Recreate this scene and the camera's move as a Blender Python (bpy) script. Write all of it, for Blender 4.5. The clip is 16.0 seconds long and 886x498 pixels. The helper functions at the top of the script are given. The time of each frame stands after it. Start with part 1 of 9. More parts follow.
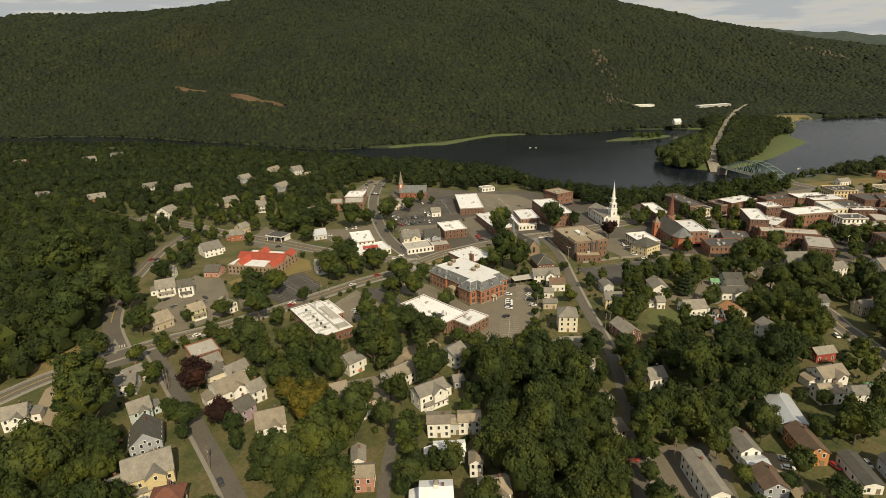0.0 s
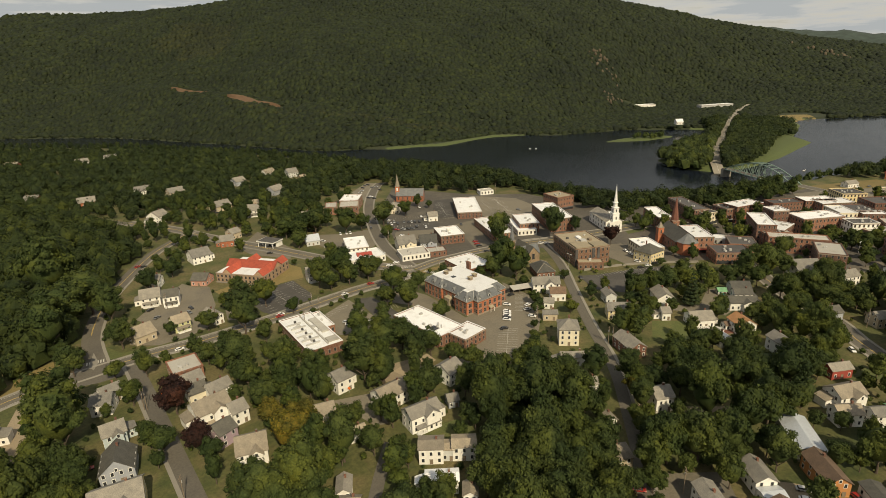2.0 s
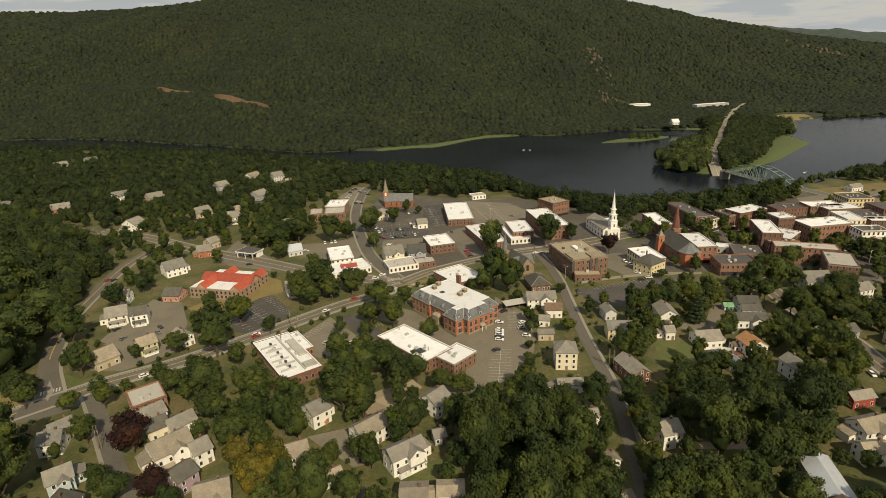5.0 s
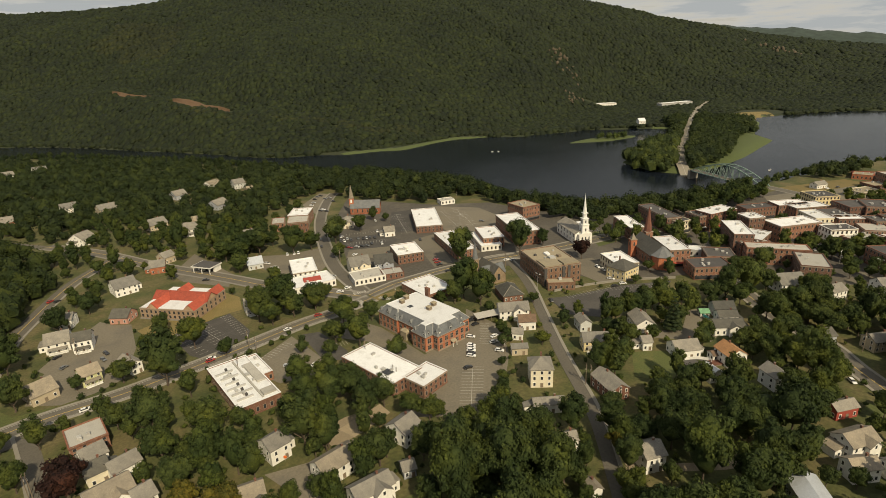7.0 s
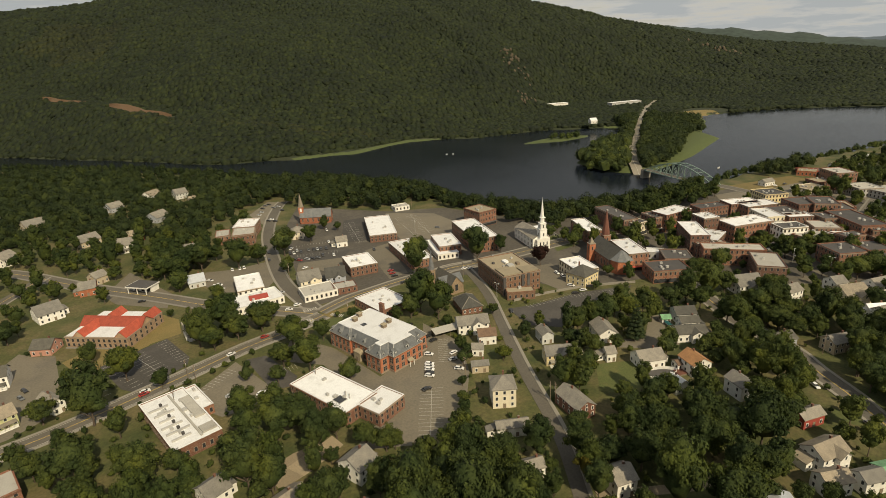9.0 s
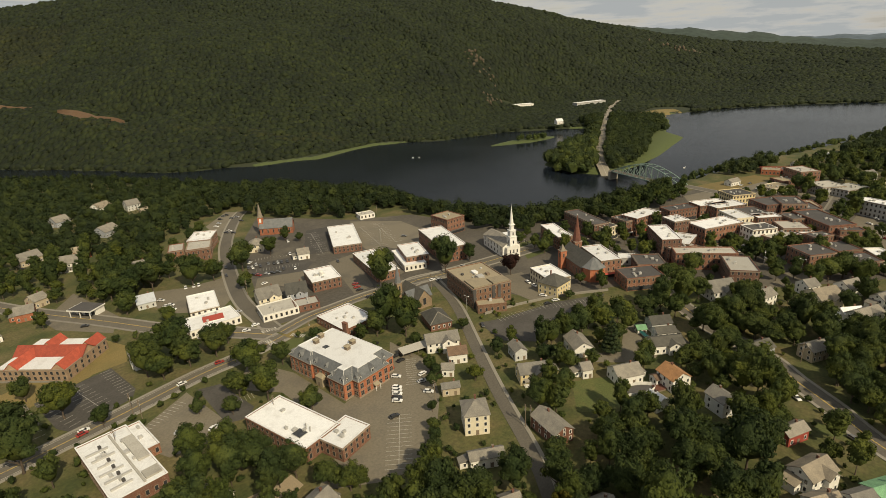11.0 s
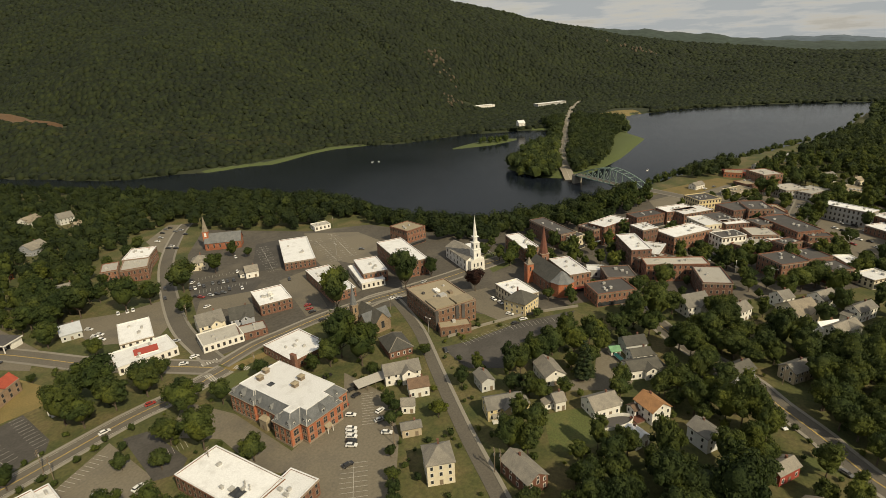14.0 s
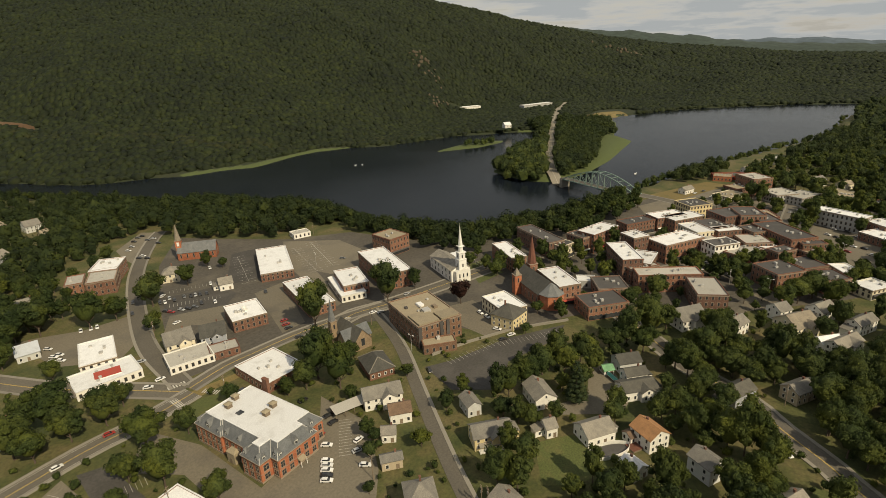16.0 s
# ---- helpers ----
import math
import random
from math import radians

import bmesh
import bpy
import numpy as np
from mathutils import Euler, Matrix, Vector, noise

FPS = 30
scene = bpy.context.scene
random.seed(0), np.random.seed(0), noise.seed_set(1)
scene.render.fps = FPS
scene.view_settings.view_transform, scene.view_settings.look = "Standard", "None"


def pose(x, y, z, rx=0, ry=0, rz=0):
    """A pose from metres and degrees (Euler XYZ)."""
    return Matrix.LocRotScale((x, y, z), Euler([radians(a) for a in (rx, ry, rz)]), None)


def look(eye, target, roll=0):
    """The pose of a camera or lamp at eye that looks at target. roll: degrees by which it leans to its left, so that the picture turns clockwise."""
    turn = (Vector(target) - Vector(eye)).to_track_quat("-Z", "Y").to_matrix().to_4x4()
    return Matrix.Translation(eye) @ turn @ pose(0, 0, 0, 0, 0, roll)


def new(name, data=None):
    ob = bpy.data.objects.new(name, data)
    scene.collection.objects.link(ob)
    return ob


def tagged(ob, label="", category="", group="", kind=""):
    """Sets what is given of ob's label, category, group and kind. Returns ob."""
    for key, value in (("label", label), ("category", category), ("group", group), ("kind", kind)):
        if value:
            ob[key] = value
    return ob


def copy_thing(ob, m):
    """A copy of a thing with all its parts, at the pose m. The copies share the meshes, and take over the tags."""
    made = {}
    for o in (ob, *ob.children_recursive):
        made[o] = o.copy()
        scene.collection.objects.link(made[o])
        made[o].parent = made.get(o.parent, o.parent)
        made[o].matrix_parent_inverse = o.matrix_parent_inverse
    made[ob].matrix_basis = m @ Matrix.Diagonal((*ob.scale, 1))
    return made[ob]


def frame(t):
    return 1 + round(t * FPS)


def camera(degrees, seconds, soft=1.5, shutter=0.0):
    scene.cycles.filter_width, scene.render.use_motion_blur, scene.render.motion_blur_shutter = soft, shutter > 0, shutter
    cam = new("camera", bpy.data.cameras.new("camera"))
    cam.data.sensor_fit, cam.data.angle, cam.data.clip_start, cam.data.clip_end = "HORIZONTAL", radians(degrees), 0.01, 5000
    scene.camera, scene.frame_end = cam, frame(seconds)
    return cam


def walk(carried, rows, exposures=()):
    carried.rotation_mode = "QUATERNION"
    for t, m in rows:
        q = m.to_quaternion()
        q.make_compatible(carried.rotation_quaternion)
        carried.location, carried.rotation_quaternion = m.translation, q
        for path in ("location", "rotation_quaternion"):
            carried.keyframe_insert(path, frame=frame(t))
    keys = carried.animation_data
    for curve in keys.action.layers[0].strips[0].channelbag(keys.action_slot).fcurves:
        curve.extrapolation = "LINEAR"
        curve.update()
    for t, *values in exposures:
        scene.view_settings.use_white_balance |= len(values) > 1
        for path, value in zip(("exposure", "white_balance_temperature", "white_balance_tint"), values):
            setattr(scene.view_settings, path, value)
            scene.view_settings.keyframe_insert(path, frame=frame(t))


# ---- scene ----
cam = camera(76.7, 16.0, soft=0.75)
METRES, EYE, TILT, LEAN, TURN = 131.04, 139.0, 0.0, 0.0, -38.2
ROWS = [
    (0.0, 0.0, 0.0, 0.0, -0.67, -19.28, 1.91),
    (0.5, 0.006, 0.0269, 0.0, -0.67, -19.29, 1.96),
    (1.0, 0.012, 0.0551, -0.0002, -0.76, -19.3, 2.02),
    (1.5, 0.0179, 0.0837, 0.0001, -0.71, -19.3, 2.03),
    (2.0, 0.0237, 0.1127, -0.0001, -0.66, -19.31, 2.02),
    (2.5, 0.0284, 0.1418, 0.0005, -0.61, -19.35, 2.02),
    (3.0, 0.0336, 0.171, 0.0006, -0.65, -19.37, 2.02),
    (3.5, 0.0379, 0.2005, 0.0009, -0.84, -19.39, 2.05),
    (4.0, 0.0429, 0.2302, 0.0017, -1.04, -19.43, 2.06),
    (6.5, 0.0696, 0.381, 0.0054, -3.04, -19.48, 2.22),
    (7.0, 0.0763, 0.4113, 0.0063, -4.49, -19.52, 2.43),
    (7.5, 0.0834, 0.4416, 0.007, -5.91, -19.58, 2.58),
    (8.0, 0.0909, 0.4725, 0.0088, -7.2, -19.64, 2.67),
    (8.5, 0.0975, 0.5034, 0.0092, -8.23, -19.65, 2.65),
    (11.0, 0.1415, 0.6566, 0.0158, -12.5, -19.74, 2.97),
    (11.5, 0.1518, 0.6873, 0.0169, -13.49, -19.78, 2.99),
    (12.0, 0.1643, 0.7187, 0.0175, -14.3, -19.83, 3.04),
    (12.5, 0.1738, 0.7498, 0.0187, -15.11, -19.86, 2.99),
    (13.0, 0.1847, 0.7808, 0.0192, -15.69, -19.88, 2.95),
    (13.5, 0.1966, 0.8117, 0.02, -16.03, -19.92, 2.87),
    (14.0, 0.2077, 0.842, 0.021, -16.32, -19.93, 2.8),
    (14.5, 0.22, 0.8723, 0.0218, -16.53, -19.94, 2.72),
    (15.0, 0.2323, 0.9026, 0.0222, -16.77, -19.93, 2.64),
    (15.5, 0.2442, 0.9329, 0.0229, -17.19, -19.94, 2.61),
    (16.0, 0.2567, 0.9626, 0.0238, -17.7, -19.96, 2.61),
]
walk(cam, [(t, pose(0, 0, EYE, TILT, LEAN, TURN) @ pose(METRES * x, METRES * y, METRES * z, 90 + pitch, roll, yaw)) for t, x, y, z, yaw, pitch, roll in ROWS], exposures=((0.0, -0.17, 7350, 10), (16.0, -0.30, 7350, 10)))

# sky, sun and exposure
SUN_AZ, SUN_EL = -107.0, 41.0
sun_dir = Vector((math.cos(radians(SUN_AZ)) * math.cos(radians(SUN_EL)), math.sin(radians(SUN_AZ)) * math.cos(radians(SUN_EL)), math.sin(radians(SUN_EL))))
world = bpy.data.worlds.new("sky")
scene.world = world
world.use_nodes = True
wn, wl = world.node_tree.nodes, world.node_tree.links
wn.clear()
w_out = wn.new("ShaderNodeOutputWorld")
w_bg = wn.new("ShaderNodeBackground")
w_sky = wn.new("ShaderNodeTexSky")
w_sky.sky_type, w_sky.sun_disc = "NISHITA", False
w_sky.sun_elevation, w_sky.sun_rotation = radians(SUN_EL), radians(90 - SUN_AZ)
w_sky.dust_density = 1.0
w_tc = wn.new("ShaderNodeTexCoord")
w_sep = wn.new("ShaderNodeSeparateXYZ")
w_div = wn.new("ShaderNodeVectorMath")
w_div.operation = "MULTIPLY"
w_div.inputs[1].default_value = (1.0, 1.0, 8.0)
w_noise = wn.new("ShaderNodeTexNoise")
w_noise.inputs["Scale"].default_value = 6.5
w_noise.inputs["Detail"].default_value = 7.0
w_noise.inputs["Roughness"].default_value = 0.6
w_ramp = wn.new("ShaderNodeValToRGB")
w_ramp.color_ramp.elements[0].position, w_ramp.color_ramp.elements[0].color = 0.36, (0.62, 0.62, 0.62, 1)
w_ramp.color_ramp.elements[1].position, w_ramp.color_ramp.elements[1].color = 0.50, (1, 1, 1, 1)
w_cloud = wn.new("ShaderNodeValToRGB")
w_cloud.color_ramp.elements[0].position, w_cloud.color_ramp.elements[0].color = 0.40, (11.2, 11.4, 11.4, 1)
w_cloud.color_ramp.elements[1].position, w_cloud.color_ramp.elements[1].color = 0.56, (7.2, 8.1, 9.0, 1)
w_mix = wn.new("ShaderNodeMix")
w_mix.data_type = "RGBA"
wl.new(w_tc.outputs["Generated"], w_sep.inputs[0])
wl.new(w_tc.outputs["Generated"], w_div.inputs[0])
wl.new(w_div.outputs[0], w_noise.inputs["Vector"])
wl.new(w_noise.outputs[0], w_ramp.inputs[0])
wl.new(w_noise.outputs[0], w_cloud.inputs[0])
# the clouds thin out from the horizon upwards
w_low = wn.new("ShaderNodeMapRange")
w_low.inputs["From Min"].default_value, w_low.inputs["From Max"].default_value = 0.07, 0.32
w_low.inputs["To Min"].default_value, w_low.inputs["To Max"].default_value = 1.0, 0.85
w_cover = wn.new("ShaderNodeMath")
w_cover.operation = "MULTIPLY"
wl.new(w_sep.outputs["Z"], w_low.inputs["Value"])
wl.new(w_low.outputs[0], w_cover.inputs[0])
wl.new(w_ramp.outputs[0], w_cover.inputs[1])
wl.new(w_cover.outputs[0], w_mix.inputs["Factor"])
wl.new(w_sky.outputs[0], w_mix.inputs["A"])
wl.new(w_cloud.outputs[0], w_mix.inputs["B"])
wl.new(w_mix.outputs["Result"], w_bg.inputs[0])
wl.new(w_bg.outputs[0], w_out.inputs[0])
w_bg.inputs[1].default_value = 0.063
sun_data = bpy.data.lights.new("sun", "SUN")
sun_data.energy, sun_data.angle, sun_data.color = 5.0, radians(0.53), (1.0, 0.905, 0.69)
sun = new("sun", sun_data)
sun.matrix_world = look(sun_dir * 900, (0, 0, 0))

# ---------- materials ----------
def nodes_of(name):
    m = bpy.data.materials.new(name)
    m.use_nodes = True
    nt = m.node_tree
    return m, nt, nt.nodes["Principled BSDF"]


def mix_rgb(nt, fac, a, b, mode="MIX"):
    n = nt.nodes.new("ShaderNodeMix")
    n.data_type, n.blend_type = "RGBA", mode
    for socket, v in (("Factor", fac), ("A", a), ("B", b)):
        if isinstance(v, (int, float)):
            n.inputs[socket].default_value = v
        elif isinstance(v, tuple):
            n.inputs[socket].default_value = (*v, 1)
        else:
            nt.links.new(v, n.inputs[socket])
    return n.outputs["Result"]


def noise_of(nt, scale, detail=3.0, rough=0.6, coord="Object"):
    tc = nt.nodes.new("ShaderNodeTexCoord")
    n = nt.nodes.new("ShaderNodeTexNoise")
    n.inputs["Scale"].default_value = scale
    n.inputs["Detail"].default_value = detail
    n.inputs["Roughness"].default_value = rough
    nt.links.new(tc.outputs[coord], n.inputs["Vector"])
    return n.outputs[0]


def world_noise(nt, scale, detail=3.0, rough=0.6):
    g = nt.nodes.new("ShaderNodeNewGeometry")
    n = nt.nodes.new("ShaderNodeTexNoise")
    n.inputs["Scale"].default_value = scale
    n.inputs["Detail"].default_value = detail
    n.inputs["Roughness"].default_value = rough
    nt.links.new(g.outputs["Position"], n.inputs["Vector"])
    return n.outputs[0]


def ramp_of(nt, value, *stops):
    r = nt.nodes.new("ShaderNodeValToRGB")
    el = r.color_ramp.elements
    while len(el) < len(stops):
        el.new(0.5)
    for e, (p, c) in zip(el, stops):
        e.position, e.color = p, (*c, 1)
    nt.links.new(value, r.inputs[0])
    return r.outputs[0]


def bump_of(nt, bsdf, height, strength=0.3, distance=0.05):
    b = nt.nodes.new("ShaderNodeBump")
    b.inputs["Strength"].default_value, b.inputs["Distance"].default_value = strength, distance
    nt.links.new(height, b.inputs["Height"])
    nt.links.new(b.outputs[0], bsdf.inputs["Normal"])


def surface(name, colour, rough=0.8, spread=0.25, scale=0.5, fine=6.0, metal=0.0, bump=0.2, dirt=(0.16, 0.14, 0.11), dirt_amount=0.25):
    """A painted or mineral surface: stains at metre size, grain at hand size, and each thing a little different."""
    m, nt, bsdf = nodes_of(name)
    low = tuple(c * (1 - spread) for c in colour)
    high = tuple(min(1.0, c * (1 + spread * 0.6)) for c in colour)
    big, small = noise_of(nt, scale, 4), noise_of(nt, fine, 3)
    col = ramp_of(nt, small, (0.3, low), (0.7, high))
    stain = ramp_of(nt, big, (0.5, (0, 0, 0)), (0.78, (dirt_amount,) * 3))
    col = mix_rgb(nt, stain, col, dirt)
    info = nt.nodes.new("ShaderNodeObjectInfo")
    shade = ramp_of(nt, info.outputs["Random"], (0.0, (0.82, 0.82, 0.82)), (1.0, (1.05, 1.05, 1.05)))
    col = mix_rgb(nt, 1.0, col, shade, "MULTIPLY")
    nt.links.new(col, bsdf.inputs["Base Color"])
    bsdf.inputs["Roughness"].default_value, bsdf.inputs["Metallic"].default_value = rough, metal
    bump_of(nt, bsdf, small, bump)
    return m


def brick_surface(name, c1, c2, mortar):
    m, nt, bsdf = nodes_of(name)
    tc = nt.nodes.new("ShaderNodeTexCoord")
    sep = nt.nodes.new("ShaderNodeSeparateXYZ")
    comb = nt.nodes.new("ShaderNodeCombineXYZ")
    add = nt.nodes.new("ShaderNodeMath")
    b = nt.nodes.new("ShaderNodeTexBrick")
    b.inputs["Scale"].default_value = 2.2
    b.inputs["Color1"].default_value, b.inputs["Color2"].default_value, b.inputs["Mortar"].default_value = (*c1, 1), (*c2, 1), (*mortar, 1)
    b.inputs["Mortar Size"].default_value = 0.018
    nt.links.new(tc.outputs["Object"], sep.inputs[0])
    nt.links.new(sep.outputs[0], add.inputs[0])
    nt.links.new(sep.outputs[1], add.inputs[1])
    nt.links.new(add.outputs[0], comb.inputs[0])
    nt.links.new(sep.outputs[2], comb.inputs[1])
    nt.links.new(comb.outputs[0], b.inputs["Vector"])
    big = noise_of(nt, 0.35, 4)
    shade = ramp_of(nt, big, (0.3, (0.7, 0.68, 0.68)), (0.7, (1.1, 1.08, 1.05)))
    info = nt.nodes.new("ShaderNodeObjectInfo")
    vary = ramp_of(nt, info.outputs["Random"], (0.0, (0.72, 0.73, 0.75)), (1.0, (1.14, 1.10, 1.04)))
    col = mix_rgb(nt, 1.0, b.outputs[0], shade, "MULTIPLY")
    nt.links.new(mix_rgb(nt, 1.0, col, vary, "MULTIPLY"), bsdf.inputs["Base Color"])
    bsdf.inputs["Roughness"].default_value = 0.85
    bump_of(nt, bsdf, b.outputs[1], 0.25, 0.02)
    return m


def clapboard(name, colour):
    m, nt, bsdf = nodes_of(name)
    tc = nt.nodes.new("ShaderNodeTexCoord")
    wave = nt.nodes.new("ShaderNodeTexWave")
    wave.wave_type, wave.bands_direction, wave.wave_profile = "BANDS", "Z", "SAW"
    wave.inputs["Scale"].default_value = 1.6
    nt.links.new(tc.outputs["Object"], wave.inputs["Vector"])
    big = noise_of(nt, 0.6, 4)
    low = tuple(c * 0.88 for c in colour)
    col = ramp_of(nt, big, (0.35, low), (0.65, colour))
    info = nt.nodes.new("ShaderNodeObjectInfo")
    vary = ramp_of(nt, info.outputs["Random"], (0.0, (0.88, 0.875, 0.86)), (1.0, (1.0, 1.0, 1.0)))
    nt.links.new(mix_rgb(nt, 1.0, col, vary, "MULTIPLY"), bsdf.inputs["Base Color"])
    bsdf.inputs["Roughness"].default_value = 0.65
    bump_of(nt, bsdf, wave.outputs[1], 0.35, 0.03)
    return m


def shingles(name, colour, spread=0.3):
    m, nt, bsdf = nodes_of(name)
    b_big, b_small = noise_of(nt, 0.4, 4), noise_of(nt, 5.0, 3)
    low = tuple(c * (1 - spread) for c in colour)
    high = tuple(c * (1 + spread) for c in colour)
    col = ramp_of(nt, b_small, (0.3, low), (0.7, high))
    col = mix_rgb(nt, 1.0, col, ramp_of(nt, b_big, (0.3, (0.72, 0.72, 0.72)), (0.7, (1.1, 1.08, 1.04))), "MULTIPLY")
    info = nt.nodes.new("ShaderNodeObjectInfo")
    vary = ramp_of(nt, info.outputs["Random"], (0.0, (0.75, 0.76, 0.78)), (1.0, (1.15, 1.12, 1.08)))
    nt.links.new(mix_rgb(nt, 1.0, col, vary, "MULTIPLY"), bsdf.inputs["Base Color"])
    bsdf.inputs["Roughness"].default_value = 0.9
    bump_of(nt, bsdf, b_small, 0.4, 0.03)
    return m


def foliage(name, dark, mid, light, big=0.02, relief=0.8, calm=0.0):
    """Leaves: every tree a little different, every clump a little different, with broad patches across the wood."""
    m, nt, bsdf = nodes_of(name)
    geo = nt.nodes.new("ShaderNodeNewGeometry")
    info = nt.nodes.new("ShaderNodeObjectInfo")
    col = ramp_of(nt, geo.outputs["Random Per Island"], (0.0, dark), (0.55, mid), (1.0, light))
    tone = ramp_of(nt, info.outputs["Random"], (0.0, (0.72, 0.80, 0.72)), (0.5, (1.0, 1.0, 1.0)), (1.0, (1.18, 1.14, 0.95)))
    col = mix_rgb(nt, 1.0, col, tone, "MULTIPLY")
    patch = ramp_of(nt, world_noise(nt, big, 4), (0.3, (0.7, 0.74, 0.7)), (0.7, (1.22, 1.16, 1.0)))
    col = mix_rgb(nt, 1.0, col, patch, "MULTIPLY")
    single = ramp_of(nt, world_noise(nt, 0.085, 1), (0.36, (0.66, 0.74, 0.78)), (0.5, (1.0, 0.98, 1.0)), (0.64, (1.42, 1.26, 0.95)))
    col = mix_rgb(nt, 1.0 - calm, col, single, "MULTIPLY")
    fine = world_noise(nt, 1.9, 4)
    col = mix_rgb(nt, 1.0 - calm, col, ramp_of(nt, fine, (0.3, (0.65, 0.68, 0.62)), (0.7, (1.25, 1.22, 1.1))), "MULTIPLY")
    nt.links.new(col, bsdf.inputs["Base Color"])
    if calm == 0.0:  # thin leaves let some light through
        thin = nt.nodes.new("ShaderNodeBsdfTranslucent")
        nt.links.new(mix_rgb(nt, 1.0, col, (1.25, 1.35, 0.8), "MULTIPLY"), thin.inputs["Color"])
        both = nt.nodes.new("ShaderNodeMixShader")
        both.inputs[0].default_value = 0.22
        nt.links.new(bsdf.outputs[0], both.inputs[1])
        nt.links.new(thin.outputs[0], both.inputs[2])
        nt.links.new(both.outputs[0], nt.nodes["Material Output"].inputs["Surface"])
    bsdf.inputs["Roughness"].default_value = 0.75
    bsdf.inputs["Specular IOR Level"].default_value = 0.25
    bump_of(nt, bsdf, fine, relief, 0.6)
    return m


MAT = {}
for key, c in {"white": (0.82, 0.80, 0.75), "cream": (0.74, 0.67, 0.52), "yellow": (0.70, 0.58, 0.34), "pink": (0.50, 0.26, 0.20), "lime": (0.52, 0.52, 0.28),
               "tanw": (0.48, 0.40, 0.29), "lilac": (0.36, 0.27, 0.31), "ltblue": (0.50, 0.58, 0.60), "greyb": (0.34, 0.36, 0.40), "greyw": (0.60, 0.61, 0.60),
               "red": (0.32, 0.06, 0.045), "brownr": (0.17, 0.075, 0.05), "orange": (0.50, 0.22, 0.08), "grey": (0.40, 0.40, 0.39)}.items():
    MAT["wall_" + key] = clapboard("clapboard_" + key, c)
MAT["wall_brick"] = brick_surface("brick_red", (0.24, 0.100, 0.062), (0.19, 0.080, 0.050), (0.32, 0.24, 0.19))
MAT["wall_brickd"] = brick_surface("brick_dark", (0.20, 0.085, 0.055), (0.15, 0.065, 0.045), (0.22, 0.18, 0.15))
MAT["wall_brickr"] = brick_surface("brick_orange", (0.43, 0.14, 0.068), (0.37, 0.11, 0.055), (0.38, 0.22, 0.15))
MAT["wall_brown"] = brick_surface("brick_brown", (0.25, 0.125, 0.075), (0.20, 0.10, 0.06), (0.28, 0.22, 0.17))
MAT["wall_tanbrick"] = brick_surface("brick_tan", (0.42, 0.29, 0.19), (0.36, 0.24, 0.155), (0.40, 0.33, 0.25))
MAT["wall_stone"] = brick_surface("stone_brown", (0.30, 0.22, 0.14), (0.24, 0.17, 0.11), (0.30, 0.26, 0.2))
for key, c in {"grey": (0.225, 0.213, 0.19), "dark": (0.092, 0.090, 0.080), "tan": (0.27, 0.235, 0.185), "brown": (0.15, 0.10, 0.07), "brownred": (0.16, 0.065, 0.045),
               "orange": (0.36, 0.19, 0.09), "slate": (0.16, 0.17, 0.18), "green": (0.16, 0.34, 0.20), "redtile": (0.37, 0.075, 0.045)}.items():
    MAT["roof_" + key] = shingles("shingles_" + key, c)
MAT["roof_white"] = surface("roof_membrane_white", (0.76, 0.765, 0.77), 0.6, 0.14, 0.22, 2.0, bump=0.08, dirt=(0.30, 0.28, 0.25), dirt_amount=0.38)
MAT["roof_flatgrey"] = surface("roof_gravel_grey", (0.42, 0.40, 0.36), 0.9, 0.2, 0.15, 3.0, dirt_amount=0.4)
MAT["roof_flattan"] = surface("roof_gravel_tan", (0.31, 0.26, 0.18), 0.9, 0.2, 0.2, 3.0, dirt_amount=0.5)
MAT["roof_flatdark"] = surface("roof_tar", (0.075, 0.07, 0.068), 0.8, 0.3, 0.15, 3.0, dirt=(0.16, 0.15, 0.14), dirt_amount=0.5)
MAT["roof_metal"] = surface("roof_metal_sheet", (0.55, 0.58, 0.62), 0.45, 0.1, 0.4, 2.0, metal=0.3)
MAT["trim"] = surface("white_trim", (0.80, 0.79, 0.75), 0.55, 0.08)
MAT["stonetrim"] = surface("stone_trim", (0.30, 0.24, 0.185), 0.8, 0.15)
MAT["concrete"] = surface("concrete", (0.245, 0.225, 0.19), 0.9, 0.15, 0.3, 4.0, dirt_amount=0.3)
MAT["asphalt"] = surface("asphalt_worn", (0.128, 0.114, 0.092), 0.9, 0.2, 0.06, 1.2, dirt=(0.06, 0.058, 0.056), dirt_amount=0.55)
MAT["highway"] = surface("pale_concrete_road", (0.27, 0.24, 0.19), 0.9, 0.15, 0.05, 1.0, dirt=(0.15, 0.13, 0.11), dirt_amount=0.4)
MAT["lot"] = surface("asphalt_lot", (0.172, 0.150, 0.112), 0.9, 0.2, 0.05, 1.0, dirt=(0.075, 0.07, 0.066), dirt_amount=0.6)
MAT["lotdark"] = surface("asphalt_fresh", (0.062, 0.057, 0.051), 0.9, 0.25, 0.06, 1.0, dirt=(0.13, 0.12, 0.11), dirt_amount=0.5)
MAT["gravel"] = surface("gravel_drive", (0.30, 0.24, 0.16), 0.95, 0.2, 0.1, 2.0, dirt_amount=0.4)
MAT["lawn"] = surface("lawn", (0.082, 0.098, 0.028), 0.95, 0.35, 0.12, 1.5, dirt=(0.17, 0.13, 0.05), dirt_amount=0.6)
